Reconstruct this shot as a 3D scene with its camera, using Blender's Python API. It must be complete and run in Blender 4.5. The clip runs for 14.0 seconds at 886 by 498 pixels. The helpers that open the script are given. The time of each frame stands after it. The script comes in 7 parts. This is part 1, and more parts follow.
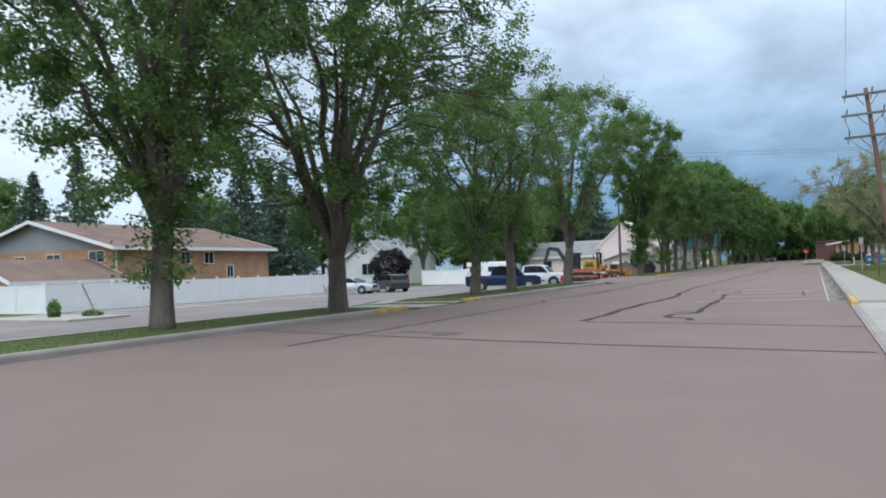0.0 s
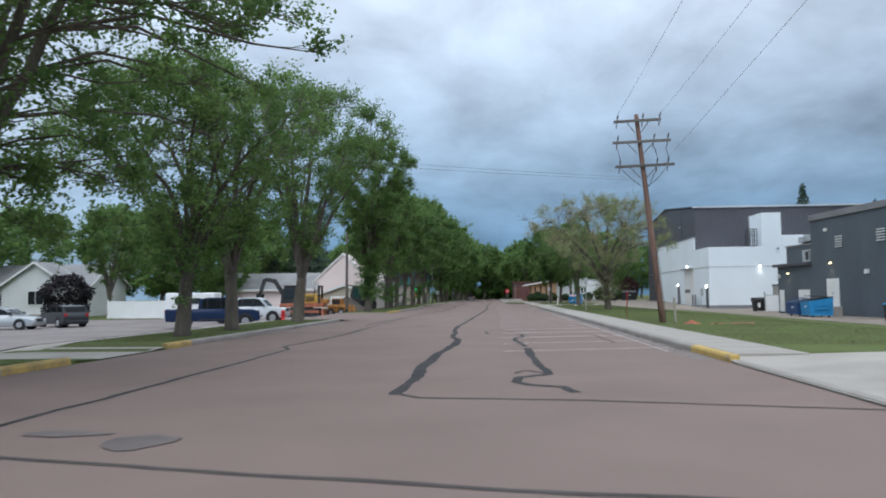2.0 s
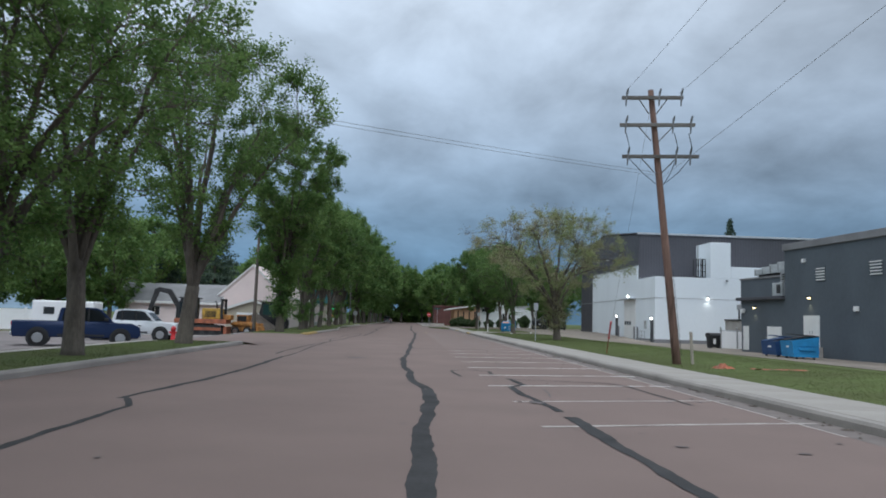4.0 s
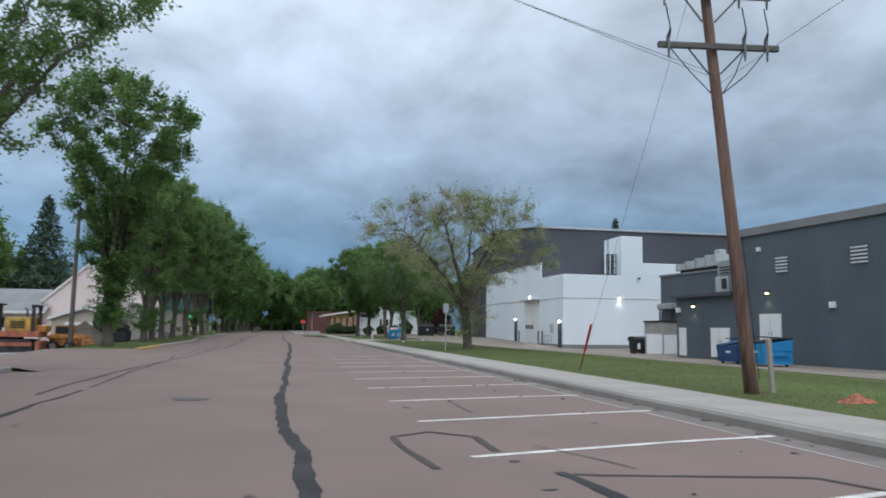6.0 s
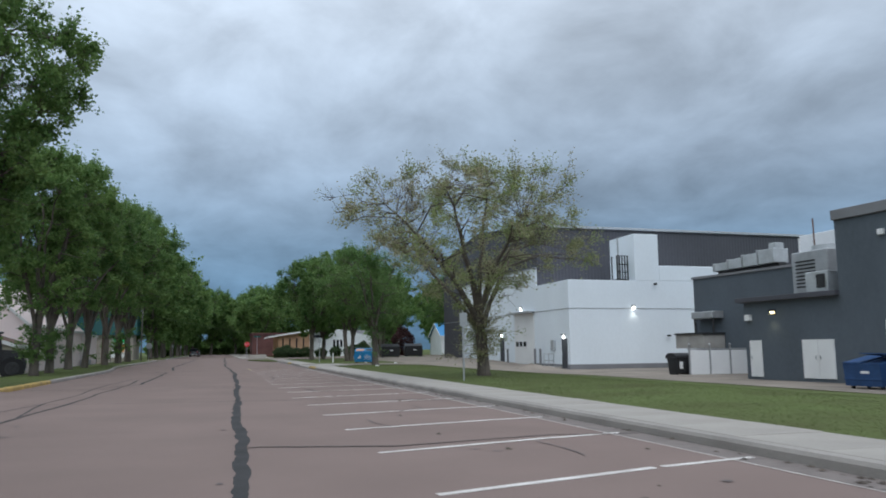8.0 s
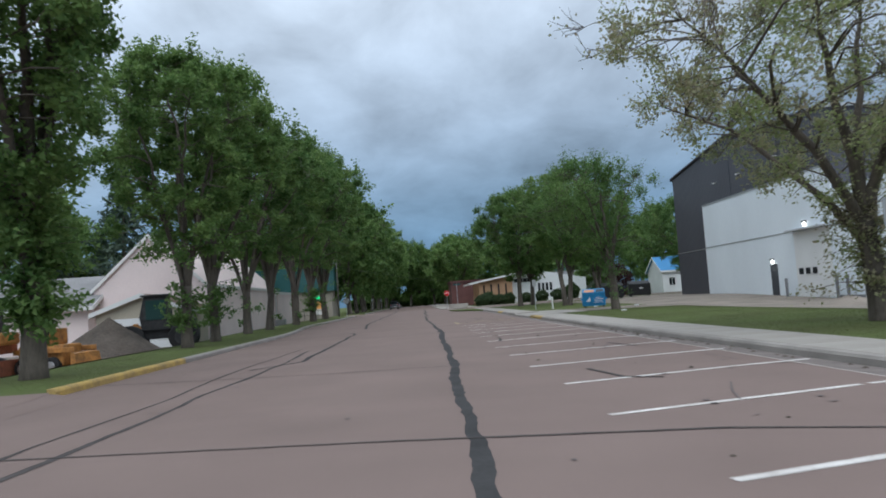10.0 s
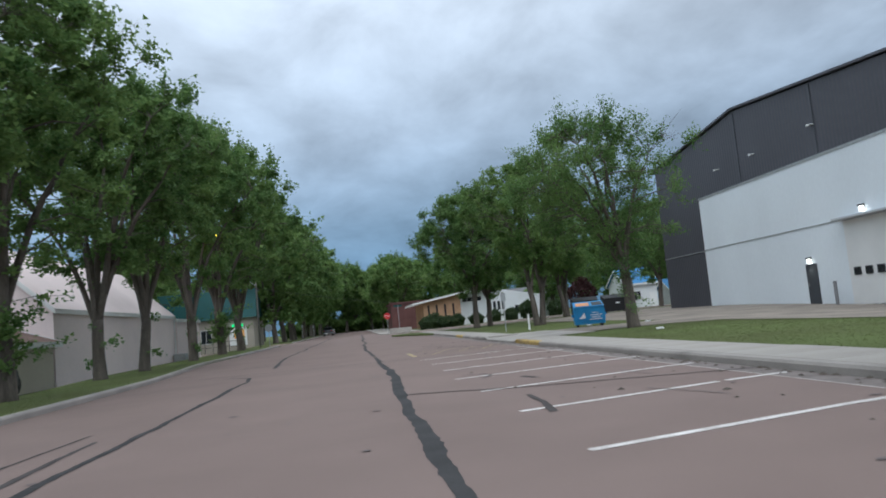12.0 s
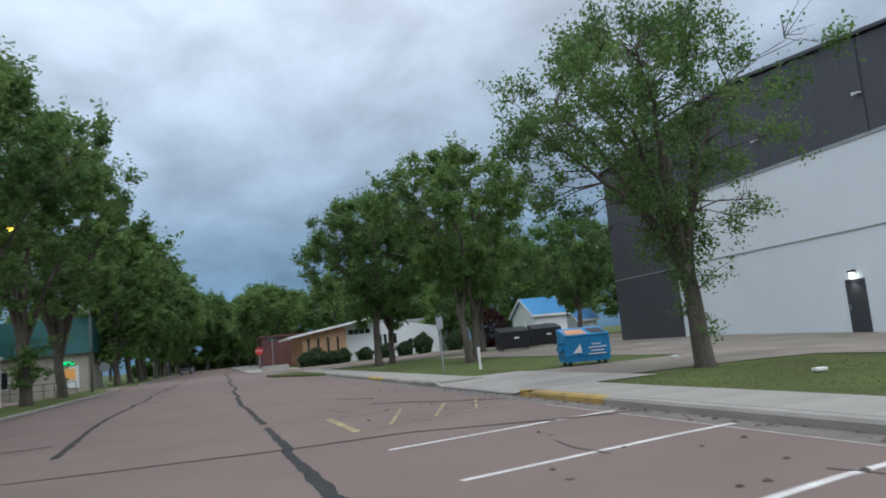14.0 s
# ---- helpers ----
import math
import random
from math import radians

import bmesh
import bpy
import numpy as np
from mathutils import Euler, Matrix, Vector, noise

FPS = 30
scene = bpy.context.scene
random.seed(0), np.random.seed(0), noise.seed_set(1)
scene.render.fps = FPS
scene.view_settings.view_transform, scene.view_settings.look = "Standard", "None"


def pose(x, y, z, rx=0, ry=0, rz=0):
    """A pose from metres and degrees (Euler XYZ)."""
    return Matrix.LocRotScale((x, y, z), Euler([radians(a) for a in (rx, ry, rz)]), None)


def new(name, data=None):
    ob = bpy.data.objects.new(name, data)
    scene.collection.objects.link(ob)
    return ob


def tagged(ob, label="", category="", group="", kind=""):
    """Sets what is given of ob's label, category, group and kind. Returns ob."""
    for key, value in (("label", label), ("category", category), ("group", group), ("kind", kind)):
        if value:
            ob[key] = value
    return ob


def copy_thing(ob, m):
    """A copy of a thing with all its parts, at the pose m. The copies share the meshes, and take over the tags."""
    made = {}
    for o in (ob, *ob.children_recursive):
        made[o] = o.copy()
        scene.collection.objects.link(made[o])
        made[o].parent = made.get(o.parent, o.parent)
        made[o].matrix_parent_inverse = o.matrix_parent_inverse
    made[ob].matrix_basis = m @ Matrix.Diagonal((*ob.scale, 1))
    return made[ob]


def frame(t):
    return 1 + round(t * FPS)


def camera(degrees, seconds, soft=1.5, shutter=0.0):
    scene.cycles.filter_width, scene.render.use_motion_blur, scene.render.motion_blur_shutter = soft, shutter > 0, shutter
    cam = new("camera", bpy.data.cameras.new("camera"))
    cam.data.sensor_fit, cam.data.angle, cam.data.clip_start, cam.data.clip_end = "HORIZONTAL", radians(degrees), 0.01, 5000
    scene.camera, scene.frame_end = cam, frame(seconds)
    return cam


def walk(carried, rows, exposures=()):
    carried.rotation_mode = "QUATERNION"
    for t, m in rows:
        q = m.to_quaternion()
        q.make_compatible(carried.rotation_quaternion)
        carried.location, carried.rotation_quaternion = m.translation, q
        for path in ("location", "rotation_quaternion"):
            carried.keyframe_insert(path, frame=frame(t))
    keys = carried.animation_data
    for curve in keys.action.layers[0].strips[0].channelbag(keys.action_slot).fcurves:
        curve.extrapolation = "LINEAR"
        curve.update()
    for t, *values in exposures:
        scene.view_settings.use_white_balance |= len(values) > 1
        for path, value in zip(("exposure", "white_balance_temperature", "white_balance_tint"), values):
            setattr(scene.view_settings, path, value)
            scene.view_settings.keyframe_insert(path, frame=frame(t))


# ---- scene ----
cam = camera(60.7, 14.0, soft=1.8, shutter=0.25)
ROWS = [
    (0.0, 1.2, 1.0, 1.36, 26.22, 1.49, 1.97),
    (0.5, 0.14, 2.49, 1.35, 22.47, -0.5, 1.48),
    (1.0, -0.73, 4.13, 1.34, 17.73, -0.8, 0.49),
    (1.5, -1.67, 6.24, 1.33, 10.65, -0.16, 0.47),
    (2.0, -2.43, 8.31, 1.323, 4.1, 3.6, 0.6),
    (2.5, -3.09, 10.25, 1.317, 0.89, 5.5, -0.2),
    (3.0, -3.58, 12.31, 1.30, -1.9, 7.56, -1.07),
    (3.2, -3.72, 13.2, 1.30, -1.96, 6.04, -1.38),
    (5.3, -4.13, 23.75, 1.306, -5.96, 5.30, -3.00),
    (5.5, -4.17, 24.95, 1.302, -7.44, 5.48, -2.79),
    (6.0, -4.21, 27.84, 1.279, -12.05, 6.06, -0.72),
    (6.5, -4.22, 30.90, 1.284, -14.75, 5.90, 0.17),
    (7.0, -4.20, 34.05, 1.285, -15.89, 6.36, 1.21),
    (7.5, -4.24, 37.20, 1.335, -16.83, 6.85, 0.88),
    (8.0, -4.27, 40.40, 1.320, -16.20, 7.51, 0.56),
    (8.5, -4.29, 43.72, 1.353, -14.79, 7.86, 0.90),
    (8.8, -4.26, 45.80, 1.356, -13.40, 7.58, 0.80),
    (9.0, -4.24, 47.21, 1.36, -7.21, 6.35, 0.61),
    (9.2, -4.27, 48.6, 1.36, -2.6, 3.7, 2.4),
    (11.3, -4.2, 62.74, 1.215, -2.9, 4.47, 5.95),
    (11.5, -4.2, 64.1, 1.21, -3.88, 4.55, 5.79),
    (12.0, -4.23, 67.49, 1.225, -6.45, 5.31, 5.48),
    (12.5, -4.28, 70.82, 1.24, -7.6, 6.17, 5.03),
    (13.0, -4.33, 74.35, 1.29, -9.39, 6.55, 4.97),
    (13.5, -4.41, 77.79, 1.34, -11.81, 6.66, 4.86),
    (14.0, -4.51, 81.24, 1.39, -16.4, 7.01, 5.59),
]
walk(cam, [(t, pose(x, y, z, 90 + pitch, roll, yaw)) for t, x, y, z, yaw, pitch, roll in ROWS],
     exposures=((0.0, 0.33, 5900, 7), (1.5, 0.42, 5900, 7), (2.5, -0.2, 5900, 7), (3.2, -0.25, 5900, 7), (5.3, 0.0, 5900, 7), (6.5, 0.0, 5900, 7), (8.0, -0.15, 5900, 7), (9.2, -0.1, 5900, 7), (11.3, -0.02, 5900, 7), (12.5, 0.05, 5900, 7), (14.0, -0.05, 5900, 7)))

# ---------------------------------------------------------------- world, sun
world = bpy.data.worlds.new("overcast_evening")
scene.world = world
world.use_nodes = True
wn, wl = world.node_tree.nodes, world.node_tree.links
wn.clear()


def wnode(kind, **values):
    n = wn.new(kind)
    for key, value in values.items():
        n.inputs[key].default_value = value
    return n


SUN_EL, SUN_AZ = 58.0, 178.0
w_out = wn.new("ShaderNodeOutputWorld")
w_bg = wnode("ShaderNodeBackground", Strength=1.0)
w_sky = wn.new("ShaderNodeTexSky")
w_sky.sky_type, w_sky.sun_disc = "NISHITA", False
w_sky.sun_elevation, w_sky.sun_rotation = radians(SUN_EL), radians(SUN_AZ)
w_tc = wn.new("ShaderNodeTexCoord")
w_sep = wn.new("ShaderNodeSeparateXYZ")
wl.new(w_tc.outputs["Generated"], w_sep.inputs[0])


def wmath(op, a, b=0.0, clamp=False):
    n = wn.new("ShaderNodeMath")
    n.operation, n.use_clamp = op, clamp
    for i, v in enumerate((a, b)):
        if isinstance(v, (int, float)):
            n.inputs[i].default_value = v
        else:
            wl.new(v, n.inputs[i])
    return n.outputs[0]


# the cloud deck lies flat overhead: directions are laid onto a plane above the street
w_lift = wmath("MAXIMUM", wmath("ADD", w_sep.outputs[2], 0.30), 0.1)
w_px = wmath("DIVIDE", w_sep.outputs[0], w_lift)
w_py = wmath("DIVIDE", w_sep.outputs[1], w_lift)
w_vec = wn.new("ShaderNodeCombineXYZ")
wl.new(w_px, w_vec.inputs[0])
wl.new(wmath("MULTIPLY", w_py, 0.85), w_vec.inputs[1])


def wnoise(scale, detail, rough, distort):
    n = wn.new("ShaderNodeTexNoise")
    n.inputs["Scale"].default_value, n.inputs["Detail"].default_value = scale, detail
    n.inputs["Roughness"].default_value, n.inputs["Distortion"].default_value = rough, distort
    wl.new(w_vec.outputs[0], n.inputs["Vector"])
    return n.outputs["Fac"]


w_big = wnoise(1.15, 4.0, 0.5, 0.15)
w_mid = wnoise(3.6, 9.0, 0.56, 0.25)
# brightness by height, as an overcast sky has it: dim and blue at the horizon, bright overhead
w_ramp = wn.new("ShaderNodeValToRGB")
wl.new(w_sep.outputs[2], w_ramp.inputs[0])
cr = w_ramp.color_ramp
cr.elements[0].position, cr.elements[0].color = 0.0, (0.125, 0.225, 0.33, 1)
cr.elements[1].position, cr.elements[1].color = 1.0, (1.22, 1.24, 1.28, 1)
for pos, col in ((0.05, (0.145, 0.262, 0.395)), (0.13, (0.262, 0.375, 0.505)), (0.24, (0.495, 0.585, 0.70)), (0.40, (0.765, 0.83, 0.92)), (0.60, (1.06, 1.09, 1.15))):
    e = cr.elements.new(pos)
    e.color = (*col, 1)
w_cl = wmath("ADD", wmath("MULTIPLY", wmath("SUBTRACT", w_big, 0.5), 1.05), wmath("MULTIPLY", wmath("SUBTRACT", w_mid, 0.5), 1.15))
w_gain = wmath("MAXIMUM", wmath("ADD", 1.0, w_cl), 0.45)
# lighter cloud towards the west (left of the street)
w_west = wmath("ADD", 1.0, wmath("MULTIPLY", w_sep.outputs[0], -0.24))
w_gain2 = wmath("MULTIPLY", w_gain, w_west)
w_scale = wn.new("ShaderNodeVectorMath")
w_scale.operation = "SCALE"
wl.new(w_ramp.outputs[0], w_scale.inputs[0])
wl.new(w_gain2, w_scale.inputs["Scale"])
w_skys = wn.new("ShaderNodeVectorMath")
w_skys.operation = "SCALE"
w_skys.inputs["Scale"].default_value = 0.05
wl.new(w_sky.outputs[0], w_skys.inputs[0])
# thinner, whiter cloud low in the west
w_thin = wmath("MULTIPLY", wmath("MULTIPLY", wmath("SUBTRACT", wmath("MULTIPLY", w_sep.outputs[0], -1.0), 0.34), 1.9, True), wmath("MULTIPLY", w_gain, 0.85))
w_pale = wn.new("ShaderNodeMix")
w_pale.data_type = "RGBA"
wl.new(w_thin, w_pale.inputs["Factor"])
wl.new(w_scale.outputs[0], w_pale.inputs["A"])
w_pale.inputs["B"].default_value = (0.80, 0.86, 0.90, 1)
w_mix = wn.new("ShaderNodeMix")
w_mix.data_type = "RGBA"
w_mix.inputs["Factor"].default_value = 0.93
wl.new(w_skys.outputs[0], w_mix.inputs["A"])
wl.new(w_pale.outputs["Result"], w_mix.inputs["B"])
wl.new(w_mix.outputs["Result"], w_bg.inputs["Color"])
wl.new(w_bg.outputs[0], w_out.inputs[0])

sun = new("sun", bpy.data.lights.new("sun", "SUN"))
sun.data.energy, sun.data.angle, sun.data.color = 1.3, radians(60), (1.0, 0.97, 0.93)
sun.matrix_basis = pose(0, 0, 40, 90 - SUN_EL, 0, 180 - SUN_AZ)

# ---------------------------------------------------------------- materials


def material(name, color, rough=0.8, metal=0.0, var=0.12, grain=30.0, patch=0.6, bump=0.25, dist=0.01, tint=None, spec=0.35, island=0.0):
    """A surface with stains at one scale and grain at another; tint is the colour that the stains turn to."""
    m = bpy.data.materials.new(name)
    m.use_nodes = True
    nt = m.node_tree
    b = nt.nodes["Principled BSDF"]
    b.inputs["Roughness"].default_value, b.inputs["Metallic"].default_value = rough, metal
    b.inputs["Specular IOR Level"].default_value = spec
    tc = nt.nodes.new("ShaderNodeTexCoord")
    n1, n2 = nt.nodes.new("ShaderNodeTexNoise"), nt.nodes.new("ShaderNodeTexNoise")
    n1.inputs["Scale"].default_value, n1.inputs["Detail"].default_value = patch, 5.0
    n2.inputs["Scale"].default_value, n2.inputs["Detail"].default_value = grain, 3.0
    for n in (n1, n2):
        nt.links.new(tc.outputs["Object"], n.inputs["Vector"])
    add = nt.nodes.new("ShaderNodeMath")
    add.operation = "MULTIPLY_ADD"
    add.inputs[1].default_value = 0.45
    nt.links.new(n2.outputs["Fac"], add.inputs[0])
    nt.links.new(n1.outputs["Fac"], add.inputs[2])
    ramp = nt.nodes.new("ShaderNodeValToRGB")
    dark = [c * (1 - 2.2 * var) for c in (tint or color)]
    light = [min(1.0, c * (1 + 1.4 * var)) for c in color]
    ramp.color_ramp.elements[0].position, ramp.color_ramp.elements[0].color = 0.38, (*dark, 1)
    ramp.color_ramp.elements[1].position, ramp.color_ramp.elements[1].color = 1.02, (*light, 1)
    nt.links.new(add.outputs[0], ramp.inputs[0])
    out = ramp.outputs[0]
    if island:
        src = nt.nodes.new("ShaderNodeNewGeometry") if island > 0 else nt.nodes.new("ShaderNodeObjectInfo")
        mr = nt.nodes.new("ShaderNodeMapRange")
        mr.inputs["To Min"].default_value, mr.inputs["To Max"].default_value = 1 - abs(island), 1 + abs(island)
        nt.links.new(src.outputs["Random Per Island" if island > 0 else "Random"], mr.inputs["Value"])
        hs = nt.nodes.new("ShaderNodeHueSaturation")
        nt.links.new(mr.outputs[0], hs.inputs["Value"])
        nt.links.new(out, hs.inputs["Color"])
        out = hs.outputs[0]
    nt.links.new(out, b.inputs["Base Color"])
    if bump:
        bp = nt.nodes.new("ShaderNodeBump")
        bp.inputs["Strength"].default_value, bp.inputs["Distance"].default_value = bump, dist
        nt.links.new(n2.outputs["Fac"], bp.inputs["Height"])
        nt.links.new(bp.outputs[0], b.inputs["Normal"])
    return m


def leaf_material(name, color, color2, trans=0.35):
    m = bpy.data.materials.new(name)
    m.use_nodes = True
    nt = m.node_tree
    b = nt.nodes["Principled BSDF"]
    b.inputs["Roughness"].default_value = 0.6
    b.inputs["Specular IOR Level"].default_value = 0.2
    geo = nt.nodes.new("ShaderNodeNewGeometry")
    tc = nt.nodes.new("ShaderNodeTexCoord")
    nz = nt.nodes.new("ShaderNodeTexNoise")
    nz.inputs["Scale"].default_value, nz.inputs["Detail"].default_value = 0.55, 2.0
    nt.links.new(tc.outputs["Object"], nz.inputs["Vector"])
    add = nt.nodes.new("ShaderNodeMath")
    add.operation = "MULTIPLY_ADD"
    add.inputs[1].default_value = 0.3
    nt.links.new(geo.outputs["Random Per Island"], add.inputs[0])
    nt.links.new(nz.outputs["Fac"], add.inputs[2])
    ramp = nt.nodes.new("ShaderNodeValToRGB")
    ramp.color_ramp.elements[0].position, ramp.color_ramp.elements[0].color = 0.38, (*color, 1)
    ramp.color_ramp.elements[1].position, ramp.color_ramp.elements[1].color = 0.92, (*color2, 1)
    nt.links.new(add.outputs[0], ramp.inputs[0])
    nt.links.new(ramp.outputs[0], b.inputs["Base Color"])
    tr = nt.nodes.new("ShaderNodeBsdfTranslucent")
    nt.links.new(ramp.outputs[0], tr.inputs["Color"])
    mx = nt.nodes.new("ShaderNodeMixShader")
    mx.inputs[0].default_value = trans
    nt.links.new(b.outputs[0], mx.inputs[1])
    nt.links.new(tr.outputs[0], mx.inputs[2])
    nt.links.new(mx.outputs[0], nt.nodes["Material Output"].inputs[0])
    return m


def stretched(m, sx, sy, sz):
    """Draws a material's noise out along its axes (boards, bark, streaks)."""
    nt = m.node_tree
    tc = next(n for n in nt.nodes if n.type == "TEX_COORD")
    mp = nt.nodes.new("ShaderNodeMapping")
    mp.inputs["Scale"].default_value = (sx, sy, sz)
    for link in list(tc.outputs["Object"].links):
        nt.links.new(mp.outputs[0], link.to_socket)
    nt.links.new(tc.outputs["Object"], mp.inputs["Vector"])
    return m


def glow(name, color, strength):
    m = bpy.data.materials.new(name)
    m.use_nodes = True
    b = m.node_tree.nodes["Principled BSDF"]
    b.inputs["Base Color"].default_value = (*color, 1)
    b.inputs["Emission Color"].default_value, b.inputs["Emission Strength"].default_value = (*color, 1), strength
    return m


def ribbed(m, axis, pitch, depth):
    """Adds the ribs of sheet metal siding to a material's relief, upright ribs along the given axis."""
    nt = m.node_tree
    b = nt.nodes["Principled BSDF"]
    tc = next(n for n in nt.nodes if n.type == "TEX_COORD")
    wv = nt.nodes.new("ShaderNodeTexWave")
    wv.wave_type, wv.bands_direction, wv.wave_profile = "BANDS", axis, "SIN"
    wv.inputs["Scale"].default_value = 0.314 / pitch
    bp = nt.nodes.new("ShaderNodeBump")
    bp.inputs["Strength"].default_value, bp.inputs["Distance"].default_value = 0.6, depth
    nt.links.new(tc.outputs["Object"], wv.inputs["Vector"])
    nt.links.new(wv.outputs["Fac"], bp.inputs["Height"])
    nt.links.new(bp.outputs[0], b.inputs["Normal"])
    return m


